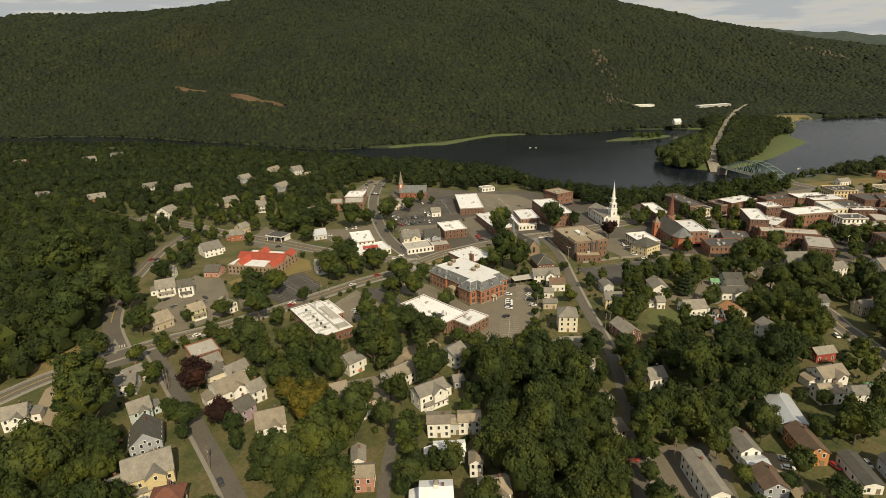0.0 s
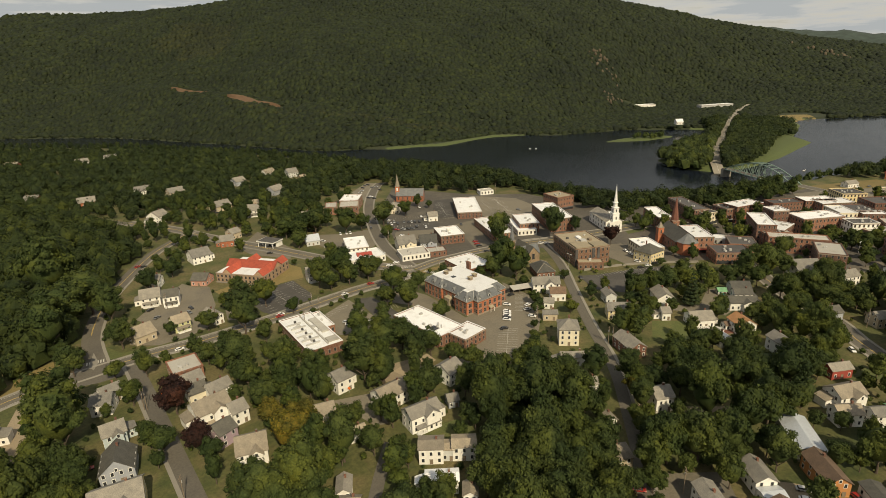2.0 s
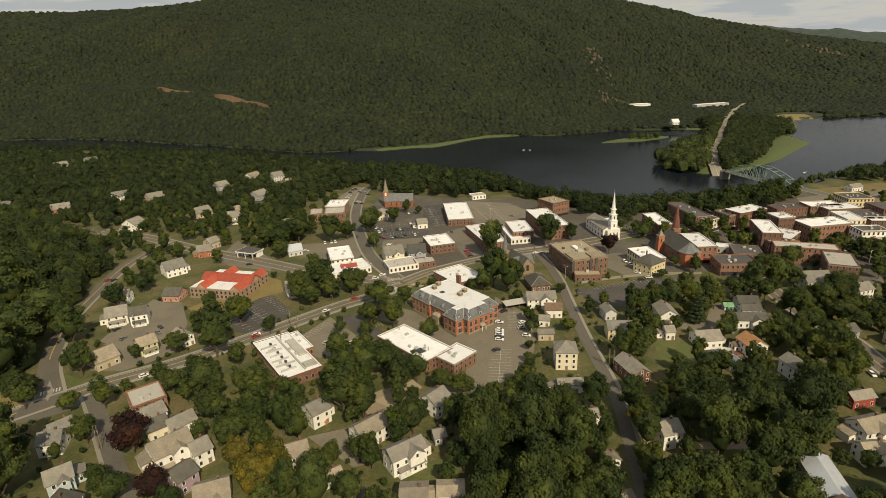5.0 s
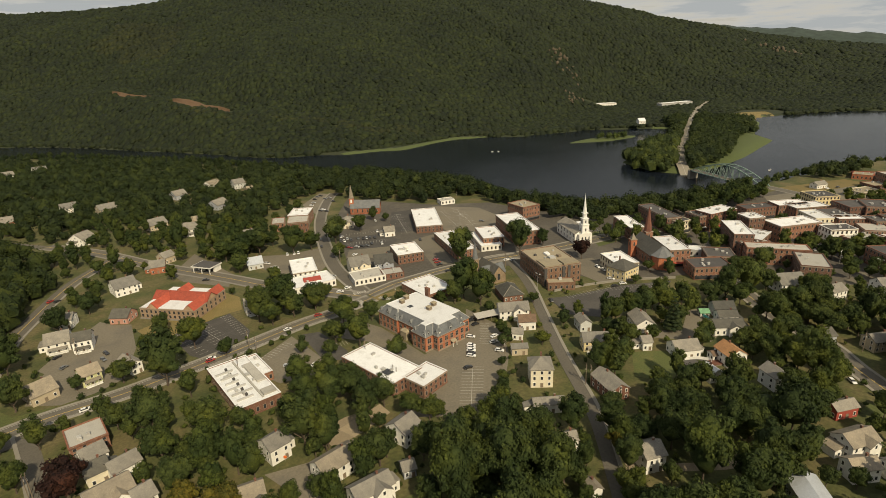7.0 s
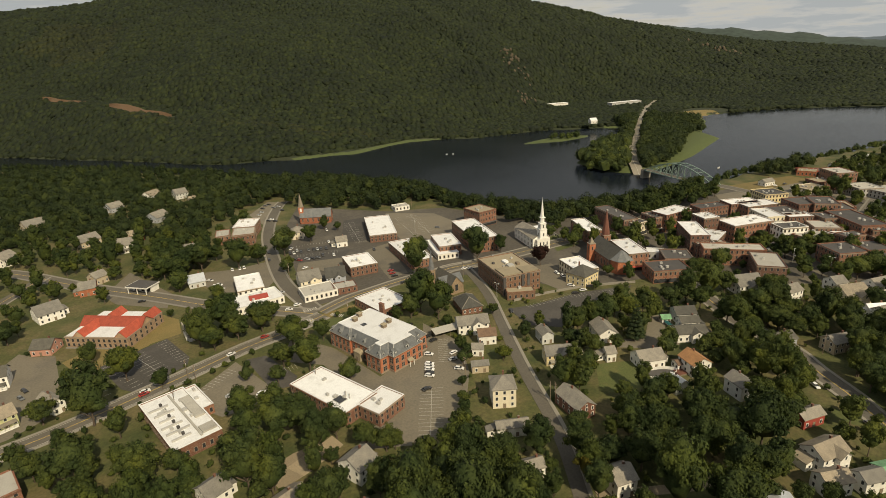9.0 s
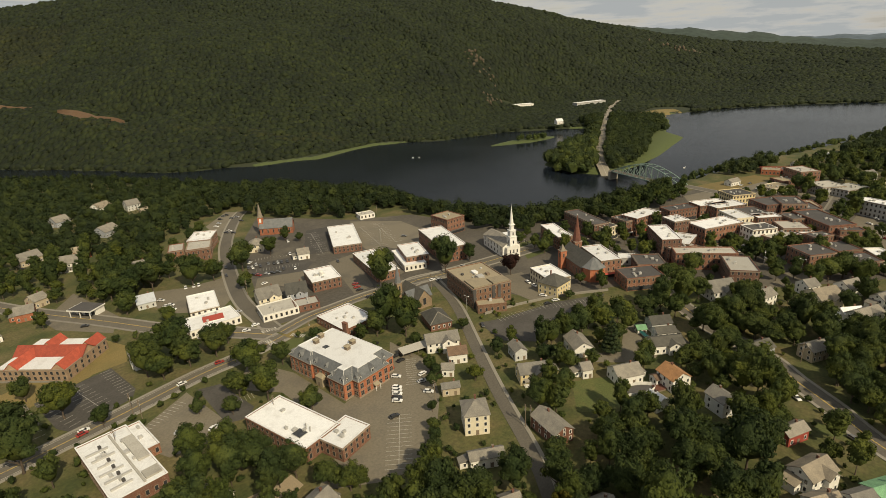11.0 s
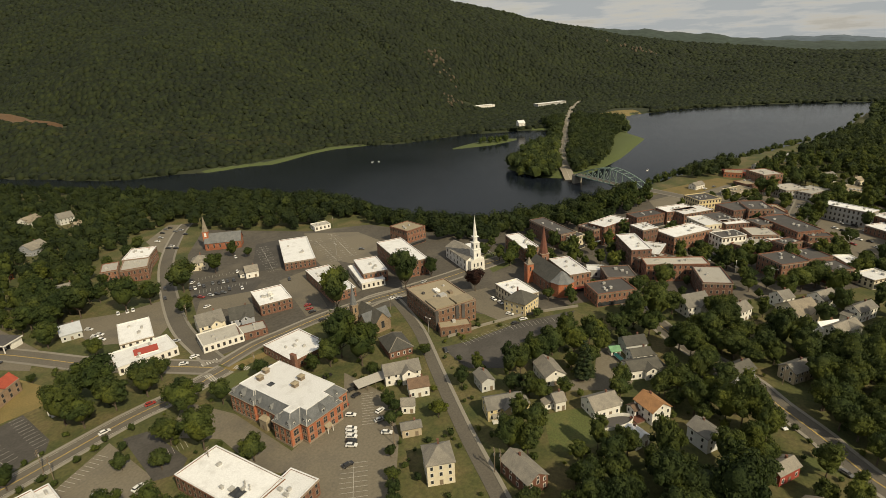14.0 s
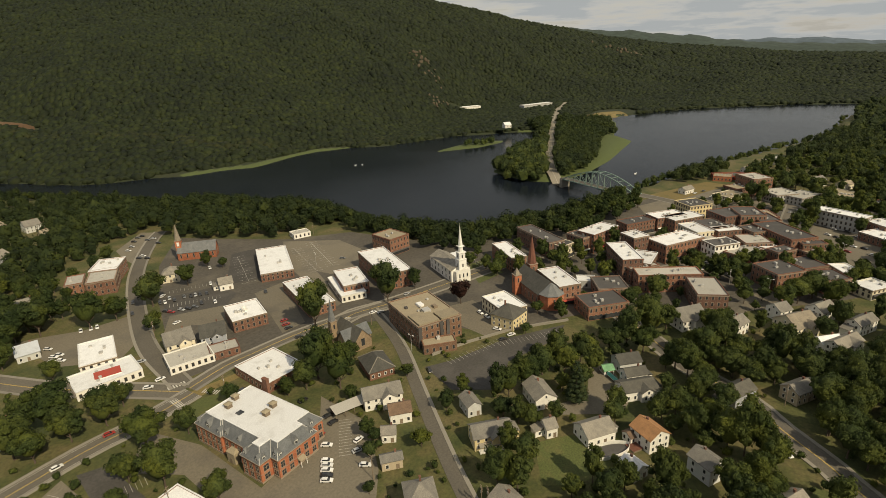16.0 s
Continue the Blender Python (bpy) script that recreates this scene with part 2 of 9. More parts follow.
MAT["drygrass"] = surface("dry_grass", (0.20, 0.15, 0.055), 0.95, 0.3, 0.08, 1.5, dirt=(0.10, 0.10, 0.035), dirt_amount=0.6)
MAT["meadow"] = surface("marsh_meadow", (0.072, 0.094, 0.027), 0.95, 0.3, 0.03, 0.5, dirt=(0.07, 0.09, 0.03), dirt_amount=0.5)
MAT["paint"] = surface("road_paint", (0.52, 0.50, 0.45), 0.7, 0.2, 1.0, 4.0, dirt_amount=0.4)
MAT["paint_yellow"] = surface("road_paint_yellow", (0.60, 0.42, 0.10), 0.7, 0.2, 1.0, 4.0, dirt_amount=0.4)
MAT["wood"] = surface("weathered_wood", (0.22, 0.17, 0.12), 0.85, 0.25)
MAT["bark"] = surface("bark", (0.10, 0.075, 0.055), 0.95, 0.35, 1.0, 6.0, bump=0.8)
MAT["steel"] = surface("bridge_steel_paint", (0.24, 0.33, 0.28), 0.5, 0.15, 0.5, 3.0, metal=0.2)
MAT["rock"] = surface("rock", (0.085, 0.066, 0.042), 0.95, 0.3, 0.1, 1.0)
MAT["dirt"] = surface("bare_earth", (0.12, 0.070, 0.038), 0.95, 0.3, 0.05, 0.6)
MAT["copper"] = surface("turquoise_paint", (0.10, 0.42, 0.36), 0.6, 0.1)
MAT["redpaint"] = surface("red_paint", (0.38, 0.06, 0.04), 0.6, 0.15)
MAT["tank"] = surface("tank_paint", (0.62, 0.60, 0.55), 0.5, 0.1)
MAT["unit"] = surface("galvanised_unit", (0.50, 0.49, 0.47), 0.6, 0.2, metal=0.2)
MAT["tyre"] = surface("tyre_rubber", (0.02, 0.02, 0.02), 0.9, 0.2)
MAT["cloth"] = surface("orange_cloth", (0.75, 0.16, 0.03), 0.8, 0.1)
m_glass, nt_glass, bs_glass = nodes_of("window_glass")
bs_glass.inputs["Base Color"].default_value = (0.03, 0.035, 0.04, 1)
bs_glass.inputs["Roughness"].default_value = 0.08
nt_glass.links.new(ramp_of(nt_glass, noise_of(nt_glass, 0.4), (0.3, (0.018, 0.02, 0.024)), (0.7, (0.06, 0.062, 0.065))), bs_glass.inputs["Base Color"])
MAT["glass"] = m_glass
for key, c in {"white": (0.80, 0.80, 0.79), "black": (0.02, 0.02, 0.022), "silver": (0.42, 0.43, 0.44), "red": (0.34, 0.03, 0.025), "blue": (0.05, 0.09, 0.20), "grey": (0.13, 0.135, 0.14)}.items():
    m = surface("car_paint_" + key, c, 0.3, 0.05, 1.0, 3.0, bump=0.0, dirt_amount=0.08)
    m.node_tree.nodes["Principled BSDF"].inputs["Coat Weight"].default_value = 0.6
    MAT["car_" + key] = m
MAT["leaf"] = foliage("broadleaf", (0.038, 0.056, 0.019), (0.053, 0.075, 0.024), (0.077, 0.102, 0.033))
MAT["leaf_yellow"] = foliage("broadleaf_yellowing", (0.05, 0.055, 0.012), (0.085, 0.085, 0.018), (0.14, 0.12, 0.03))
MAT["leaf_purple"] = foliage("broadleaf_purple", (0.018, 0.008, 0.010), (0.032, 0.014, 0.014), (0.05, 0.02, 0.02))
MAT["needle"] = foliage("needles", (0.018, 0.034, 0.018), (0.03, 0.05, 0.026), (0.05, 0.07, 0.035))
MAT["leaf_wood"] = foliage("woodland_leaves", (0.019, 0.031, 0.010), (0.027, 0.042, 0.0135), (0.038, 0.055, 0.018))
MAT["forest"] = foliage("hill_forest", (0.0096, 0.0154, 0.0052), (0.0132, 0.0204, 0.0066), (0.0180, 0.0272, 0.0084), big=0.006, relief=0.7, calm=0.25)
MAT["forest_pale"] = foliage("pale_hill_trees", (0.018, 0.022, 0.008), (0.023, 0.028, 0.010), (0.029, 0.034, 0.012), big=0.006, relief=0.7, calm=0.25)
# dark asphalt, with the shade between the downtown buildings put into its colour
MAT["street_ground"] = surface("dark_asphalt_and_shade", (0.082, 0.073, 0.060), 0.9, 0.3, 0.04, 0.5, dirt=(0.15, 0.13, 0.10), dirt_amount=0.7)
# distant hills: the blue of the haze is put into their base colours
MAT["midfar"] = surface("mid_hills_haze", (0.042, 0.062, 0.052), 1.0, 0.35, 0.006, 0.03, bump=0.0, dirt=(0.03, 0.045, 0.03), dirt_amount=0.6)
MAT["far"] = surface("far_hills_haze", (0.095, 0.130, 0.165), 1.0, 0.3, 0.004, 0.02, bump=0.0, dirt=(0.05, 0.075, 0.085), dirt_amount=0.5)

m_water, nt, bs = nodes_of("river_water")
bs.inputs["Base Color"].default_value = (0.010, 0.014, 0.017, 1)
bs.inputs["Roughness"].default_value = 0.12
bs.inputs["IOR"].default_value = 1.33
bs.inputs["Specular IOR Level"].default_value = 0.075
nt.links.new(ramp_of(nt, world_noise(nt, 0.006, 3), (0.35, (0.006, 0.009, 0.014)), (0.7, (0.012, 0.016, 0.022))), bs.inputs["Base Color"])
nt.links.new(ramp_of(nt, world_noise(nt, 0.012, 4), (0.35, (0.03, 0.03, 0.03)), (0.7, (0.14, 0.14, 0.14))), bs.inputs["Roughness"])
bump_of(nt, bs, world_noise(nt, 0.35, 4), 0.32, 0.5)
MAT["water"] = m_water

m_ground, nt, bs = nodes_of("ground_grass_earth")
g1 = ramp_of(nt, world_noise(nt, 0.05, 6), (0.34, (0.044, 0.058, 0.016)), (0.48, (0.078, 0.082, 0.027)), (0.62, (0.125, 0.104, 0.048)))
g2 = ramp_of(nt, world_noise(nt, 0.7, 4), (0.3, (0.65, 0.65, 0.6)), (0.7, (1.2, 1.18, 1.1)))
nt.links.new(mix_rgb(nt, 1.0, g1, g2, "MULTIPLY"), bs.inputs["Base Color"])
bs.inputs["Roughness"].default_value = 0.95
bump_of(nt, bs, world_noise(nt, 0.8, 4), 0.4, 0.3)
MAT["ground"] = m_ground
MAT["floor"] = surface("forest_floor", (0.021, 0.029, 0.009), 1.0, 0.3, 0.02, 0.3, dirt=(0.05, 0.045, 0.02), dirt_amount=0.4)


# ---------- mesh helpers ----------
def add_box(bm, x0, x1, y0, y1, z0, z1, mat=0):
    v = [bm.verts.new(p) for p in ((x0, y0, z0), (x1, y0, z0), (x1, y1, z0), (x0, y1, z0), (x0, y0, z1), (x1, y0, z1), (x1, y1, z1), (x0, y1, z1))]
    for q in ((3, 2, 1, 0), (4, 5, 6, 7), (0, 1, 5, 4), (1, 2, 6, 5), (2, 3, 7, 6), (3, 0, 4, 7)):
        bm.faces.new([v[i] for i in q]).material_index = mat


def add_prism(bm, ring0, ring1, mat=0, caps=True):
    a, b = [bm.verts.new(p) for p in ring0], [bm.verts.new(p) for p in ring1]
    n = len(a)
    for i in range(n):
        bm.faces.new((a[i], a[(i + 1) % n], b[(i + 1) % n], b[i])).material_index = mat
    if caps:
        bm.faces.new(a[::-1]).material_index = mat
        bm.faces.new(b).material_index = mat


def ring(r, z, n=12, cx=0.0, cy=0.0, turn=0.0):
    return [(cx + r * math.cos(turn + 2 * math.pi * i / n), cy + r * math.sin(turn + 2 * math.pi * i / n), z) for i in range(n)]


def add_beam(bm, p, q, width, mat=0):
    p, q = Vector(p), Vector(q)
    d = (q - p).normalized()
    side = d.cross(Vector((0, 0, 1)))
    side = side.normalized() if side.length > 0.01 else Vector((1, 0, 0))
    up = side.cross(d).normalized()
    off = [(side * a + up * b) * width / 2 for a, b in ((-1, -1), (1, -1), (1, 1), (-1, 1))]
    add_prism(bm, [p + o for o in off], [q + o for o in off], mat)


def mesh_of(name, bm, *mats):
    bmesh.ops.recalc_face_normals(bm, faces=bm.faces)
    me = bpy.data.meshes.new(name)
    bm.to_mesh(me)
    bm.free()
    for m in mats:
        me.materials.append(m)
    return me


def part(name, bm, material, parent, label=""):
    me = bm if isinstance(bm, bpy.types.Mesh) else mesh_of(name, bm, *(material if isinstance(material, (list, tuple)) else (material,)))
    ob = new(name, me)
    ob.parent = parent
    return tagged(ob, label)


def thing(name, x, y, z, yaw, label, category, group="", kind=""):
    e = new(name)
    e.matrix_world = pose(x, y, z, 0, 0, yaw)
    e.empty_display_size = 0.5
    return tagged(e, label, category, group, kind)


def array_mesh(name, verts, faces, *mats):
    """A mesh from numpy arrays: verts (n, 3), faces (m, 3 or 4)."""
    me = bpy.data.meshes.new(name)
    k = faces.shape[1]
    me.vertices.add(len(verts))
    me.vertices.foreach_set("co", np.ascontiguousarray(verts, dtype=np.float32).ravel())
    me.loops.add(faces.size)
    me.loops.foreach_set("vertex_index", np.ascontiguousarray(faces, dtype=np.int32).ravel())
    me.polygons.add(len(faces))
    me.polygons.foreach_set("loop_start", np.arange(0, faces.size, k, dtype=np.int32))
    me.update(calc_edges=True)
    me.validate()
    for m in mats:
        me.materials.append(m)
    return me


# ---------- land, river and hills ----------
WATER = -12.0
HUB = (60.0, 60.0)
# river banks and the ridge beyond, as distance from the hub by bearing
NEAR_BANK = ((-180, 1300), (-60, 1300), (-12, 1650), (-1.7, 1440), (0.3, 1180), (0.9, 1030), (2, 980), (3.6, 936), (6, 858), (7.7, 816), (9.9, 766), (12, 720), (14.8, 664), (16.8, 626), (18.5, 592), (24, 520), (31, 486), (38, 505), (47, 600), (54, 655), (61, 722), (68, 818), (77, 970), (85, 1150), (92, 1330), (110, 1700), (180, 1900))
FAR_BANK = ((-180, 1700), (-60, 1600), (-12, 1560), (0, 1520), (4, 1490), (10, 1420), (13, 1375), (17.5, 1270), (22, 1195), (25, 1090), (33, 1058), (39, 990), (46, 985), (52, 900), (58, 885), (66, 910), (71, 1015), (77, 1160), (84, 1400), (92, 1610), (110, 1950), (180, 2200))
RIDGE_AT = ((-180, 3600), (-20, 3700), (0, 3500), (10, 3200), (17, 2900), (24, 2500), (30, 2300), (40, 2100), (52, 2000), (65, 2000), (75, 2150), (85, 2500), (95, 2700), (180, 3200))
RIDGE_UP = ((-180, -6), (-20, -6), (-3, 6), (4, 36), (8.2, 63), (12.7, 90), (17.6, 132), (20, 156), (22.5, 184), (25, 203), (27, 221), (29.5, 250), (32, 273), (34.8, 296), (40, 318), (46, 338), (52, 346), (60, 344), (65, 338), (70, 326), (72, 321), (74.5, 311), (78.6, 308), (83, 310), (86.6, 319), (88.5, 306), (95, 290), (180, 200))
SPUR = ((40, 2010), (158, 1880), (251, 1770), (395, 1480), (442, 1345), (465, 1236), (493, 1150), (510, 1040))
GROOVE = ((1400, 1440), (1262, 1215), (1250, 1110), (1200, 990), (1144, 920))
PLAIN = ((-180, 0.3), (0, 0.15), (10, 0.12), (17, 0.22), (24, 0.36), (30, 0.36), (36, 0.20), (44, 0.04), (60, 0.02), (180, 0.02))
PENINSULA = ((700, 330), (690, 365), (720, 428), (800, 440), (900, 455), (1020, 500), (1100, 580), (1260, 460), (1188, 420), (1045, 378), (998, 334), (837, 316), (760, 316))
ISLET = ((805, 585), (815, 570), (868, 532), (925, 520), (945, 532), (925, 552), (872, 580))


def table(rows, x):
    return np.interp(x, [r[0] for r in rows], [r[1] for r in rows])


def inside(poly, x, y):
    """Signed distance of points to a polygon's outline, positive inside."""
    x, y = np.asarray(x, float), np.asarray(y, float)
    within, dist = np.zeros(x.shape, bool), np.full(x.shape, 1e9)
    for (ax, ay), (bx, by) in zip(poly, poly[1:] + poly[:1]):
        cross = (ay > y) != (by > y)
        with np.errstate(divide="ignore", invalid="ignore"):
            within ^= cross & (x < (bx - ax) * (y - ay) / ((by - ay) or 1e-9) + ax)
        f = np.clip(((x - ax) * (bx - ax) + (y - ay) * (by - ay)) / ((bx - ax) ** 2 + (by - ay) ** 2), 0, 1)
        dist = np.minimum(dist, np.hypot(x - ax - f * (bx - ax), y - ay - f * (by - ay)))
    return np.where(within, dist, -dist)


def waves(x, y, seed):
    rng = np.random.RandomState(seed)
    out = np.zeros(np.shape(x))
    for k in range(14):
        a, length = rng.uniform(0, 2 * math.pi), 900 / (1.35 ** k)
        out += length / 900 * np.sin((x * math.cos(a) + y * math.sin(a)) * 2 * math.pi / length + rng.uniform(0, 6.3))
    return out


def smooth(a, b, v):
    f = np.clip((v - a) / (b - a), 0, 1)
    return f * f * (3 - 2 * f)


def bearings(x, y):
    x, y = np.asarray(x, float), np.asarray(y, float)
    return np.degrees(np.arctan2(y - HUB[1], x - HUB[0])), np.hypot(x - HUB[0], y - HUB[1])


def beside(line, x, y):
    """How far points lie from a line (positive on its right), and how far along it they are, from 0 to 1."""
    best, side, along = np.full(np.shape(x), 1e9), np.zeros(np.shape(x)), np.zeros(np.shape(x))
    for i, ((ax, ay), (bx, by)) in enumerate(zip(line, line[1:])):
        f = np.clip(((x - ax) * (bx - ax) + (y - ay) * (by - ay)) / ((bx - ax) ** 2 + (by - ay) ** 2), 0, 1)
        away = np.hypot(x - ax - f * (bx - ax), y - ay - f * (by - ay))
        near = away < best
        side = np.where(near, np.sign((by - ay) * (x - ax) - (bx - ax) * (y - ay)), side)
        along = np.where(near, (i + f) / (len(line) - 1), along)
        best = np.minimum(best, away)
    return best * side, along


def height(x, y):
    x, y = np.asarray(x, float), np.asarray(y, float)
    az, d = bearings(x, y)
    near, far = table(NEAR_BANK, az), table(FAR_BANK, az)
    wob = 6 * np.sin(x * 0.021 + y * 0.013) + 4 * np.sin(x * 0.05 - y * 0.043)
    ridge, up, flat = table(RIDGE_AT, az), table(RIDGE_UP, az), table(PLAIN, az)
    f = (d - far - wob) / (ridge - far)
    f2 = np.clip((f - flat) / (1 - flat), 0, 1)
    rise = -8 + (up + 8) * (0.8 * f2 + 0.2 * smooth(0, 1, f2)) + waves(x, y, 5) * 9 * np.clip(f2 * 4, 0, 1) * np.clip((1 - f2) * 3, 0.25, 1)
    rise = np.where(f > 1, up - (d - ridge) * 0.12, rise)
    rise = np.where(d > ridge, np.maximum(rise, -10), rise)
    town = -13.5 * smooth(-24, 4, d - near - wob * 0.5) - 3 * smooth(0, 60, d - near)
    shore = -17 + smooth(-14, 10, d - far - wob) * 7 + np.maximum(rise + 8, 0) * smooth(0, 60, d - far)
    z = np.where(d < (near + far) / 2, town, shore)
    # a wooded spur before the hill, with a shallow valley behind it, and a straight gully
    off, along = beside(SPUR, x, y)
    fade = smooth(0, 0.12, along) * smooth(1.0, 0.8, along)
    z = z + fade * (15 * np.exp(-((off - 35) / 55) ** 2) - 13 * np.exp(-((off + 50) / 42) ** 2)) * (d > far + 30)
    off, along = beside(GROOVE, x, y)
    z = z - 9 * np.exp(-(off / 11) ** 2) * smooth(0, 0.1, along) * smooth(1.0, 0.85, along) * (d > far + 60)
    away = np.clip(np.maximum(-az - 20, az - 105) / 25, 0, 1)
    z = z * (1 - away)
    for poly, top in ((PENINSULA, 4.2), (ISLET, 3.0)):
        z = np.maximum(z, np.where(inside(poly, x, y) > -12, -14.5 + top * 1.6 * smooth(-10, 14, inside(poly, x, y)), -99))
    return z


def spaced(*spans):
    out = []
    for a, b, s in spans:
        out += list(np.arange(a, b, s))
    return np.array(out)


gx = spaced((-4700, -700, 250), (-700, -100, 60), (-100, 1250, 9), (1250, 2000, 20), (2000, 3400, 50), (3400, 4801, 200))
gy = spaced((-4700, -700, 250), (-700, 0, 50), (0, 1250, 9), (1250, 2300, 20), (2300, 3000, 50), (3000, 4801, 200))
GX, GY = np.meshgrid(gx, gy)
gv = np.stack([GX.ravel(), GY.ravel(), height(GX.ravel(), GY.ravel())], 1)
gi = np.arange(len(gv)).reshape(GX.shape)
gf = np.stack([gi[:-1, :-1].ravel(), gi[:-1, 1:].ravel(), gi[1:, 1:].ravel(), gi[1:, :-1].ravel()], 1)
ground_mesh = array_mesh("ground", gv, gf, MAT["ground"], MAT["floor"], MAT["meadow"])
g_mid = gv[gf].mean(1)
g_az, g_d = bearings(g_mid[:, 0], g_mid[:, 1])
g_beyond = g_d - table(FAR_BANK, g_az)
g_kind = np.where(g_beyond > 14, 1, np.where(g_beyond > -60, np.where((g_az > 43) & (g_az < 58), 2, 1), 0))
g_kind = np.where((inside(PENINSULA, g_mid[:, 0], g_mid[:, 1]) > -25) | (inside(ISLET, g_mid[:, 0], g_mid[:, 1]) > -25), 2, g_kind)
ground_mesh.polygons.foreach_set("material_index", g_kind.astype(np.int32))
ground_mesh.polygons.foreach_set("use_smooth", np.ones(len(gf), bool))
tagged(new("ground", ground_mesh), "grassy earth ground of the town, banks and hill", "ground", kind="structure")
bm = bmesh.new()
bmesh.ops.create_grid(bm, x_segments=1, y_segments=1, size=4500)
water = part("water", bm, MAT["water"], None)
water.location = (0, 0, WATER)
tagged(water, "dark calm river water with faint ripples", "river", kind="structure")


def far_ridge(d, tops, name):
    az = np.arange(-45, 130, 0.5)
    top = np.interp(az, [a for a, _ in tops], [z for _, z in tops]) + 3 * np.sin(az * 2.3) + 2 * np.sin(az * 5.1 + 1)
    x, y = np.cos(np.radians(az)), np.sin(np.radians(az))
    rows = [(d - 500, np.full(len(az), -30.0)), (d - 250, top * 0.6), (d - 60, top * 0.95), (d, top), (d + 100, top * 0.4 - 30)]
    v = np.concatenate([np.stack([x * r, y * r, z], 1) for r, z in rows])
    n = len(az)
    idx = np.arange(len(v)).reshape(len(rows), n)
    f = np.stack([idx[:-1, :-1].ravel(), idx[:-1, 1:].ravel(), idx[1:, 1:].ravel(), idx[1:, :-1].ravel()], 1)
    return tagged(new(name, array_mesh(name, v, f, MAT["far" if d > 4300 else "midfar"])), "wooded ridge far off, haze painted in as blue-green", "hills", kind="structure")


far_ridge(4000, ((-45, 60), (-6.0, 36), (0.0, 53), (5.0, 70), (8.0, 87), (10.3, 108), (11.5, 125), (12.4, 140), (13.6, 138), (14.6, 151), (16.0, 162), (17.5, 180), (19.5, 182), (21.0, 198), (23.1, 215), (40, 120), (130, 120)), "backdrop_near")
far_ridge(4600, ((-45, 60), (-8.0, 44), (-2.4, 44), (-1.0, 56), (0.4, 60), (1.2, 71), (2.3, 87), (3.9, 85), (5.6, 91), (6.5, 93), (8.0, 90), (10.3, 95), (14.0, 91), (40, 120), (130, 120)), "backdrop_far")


# ---------- roads, lots and lawns ----------
TAKEN = []  # rectangles (x, y, yaw, half width, half depth) where no tree may stand
PATHS = []  # (points, half width)
GREEN_FREE = []  # polygons kept free of trees


def curve_points(pts, step=6.0):
    pts = [Vector((*p, 0)) for p in pts]
    pts = [2 * pts[0] - pts[1], *pts, 2 * pts[-1] - pts[-2]]
    out = []
    for i in range(1, len(pts) - 2):
        p0, p1, p2, p3 = pts[i - 1:i + 3]
        n = max(2, int((p2 - p1).length / step))
        for k in range(n):
            t = k / n
            out.append(0.5 * ((2 * p1) + (p2 - p0) * t + (2 * p0 - 5 * p1 + 4 * p2 - p3) * t * t + (3 * p1 - p0 - 3 * p2 + p3) * t ** 3))
    out.append(pts[-2])
    return out


def ribbon(bm, line, a, b, z, thick=0.3, drape=0.0):
    """A slab that follows a line, from a to b metres to its left."""
    rows = []
    for i, p in enumerate(line):
        d = (line[min(i + 1, len(line) - 1)] - line[max(i - 1, 0)]).normalized()
        n = Vector((-d.y, d.x, 0))
        base = float(height(p.x, p.y)) if drape else 0.0
        rows.append([bm.verts.new(p + n * s + Vector((0, 0, base + h))) for s, h in ((a, z - thick), (a, z), (b, z), (b, z - thick))])
    for r, s in zip(rows, rows[1:]):
        for k in range(3):
            bm.faces.new((r[k], r[k + 1], s[k + 1], s[k]))


def street(pts, width, z=0.10, walks=(True, True), line="yellow", drape=0.0, label="worn grey asphalt street with kerbs", mat="asphalt", edge=False):
    curve = curve_points(pts)
    PATHS.append((curve, width / 2 + 0.9))
    road = thing("road", 0, 0, 0, 0, label, "road", kind="structure")
    bm = bmesh.new()
    ribbon(bm, curve, -width / 2, width / 2, z, drape=drape)
    part("carriageway", bm, MAT[mat], road)
    for on, s in zip(walks, (1, -1)):
        if on:
            bm = bmesh.new()
            lo, hi = sorted((s * width / 2, s * (width / 2 + 1.5)))
            ribbon(bm, curve, lo, hi, z + 0.14)
            part("pavement", bm, MAT["concrete"], road, "pale concrete pavement")
    if line:
        for off in (-0.16, 0.16):
            bm = bmesh.new()
            ribbon(bm, curve, off - 0.08, off + 0.08, z + 0.012, 0.01, drape)
            part("centre_line", bm, MAT["paint_yellow" if line == "yellow" else "paint"], road, "worn painted line")
    if edge:
        for off in (-width / 2 + 0.7, width / 2 - 0.7):
            bm = bmesh.new()
            ribbon(bm, curve, off - 0.08, off + 0.08, z + 0.012, 0.01, drape)
            part("edge_line", bm, MAT["paint"], road, "worn white line")
    return road


def sheet(name, poly, z, mat, label, category, clear=True, thick=0.3):
    bm = bmesh.new()
    add_prism(bm, [(x, y, z - thick) for x, y in poly], [(x, y, z) for x, y in poly])
    ob = part(name, bm, MAT[mat], None)
    if clear:
        GREEN_FREE.append(tuple(poly))
    return tagged(ob, label, category, kind="structure")


def stalls(x, y, yaw, n, pitch=2.7, length=5.0, z=0.075, both=False):
    """A row of painted parking stalls, in one thing."""
    e = thing("parking_marking", x, y, z, yaw, "row of white painted parking stalls", "marking", kind="structure")
    bm = bmesh.new()
    for k in range(n + 1):
        add_box(bm, k * pitch - 0.055, k * pitch + 0.055, -length if both else 0, length, 0, 0.012)
    if both:
        add_box(bm, 0, n * pitch, -0.07, 0.07, 0.012, 0.02)
    part("stall_lines", bm, MAT["paint"], e)


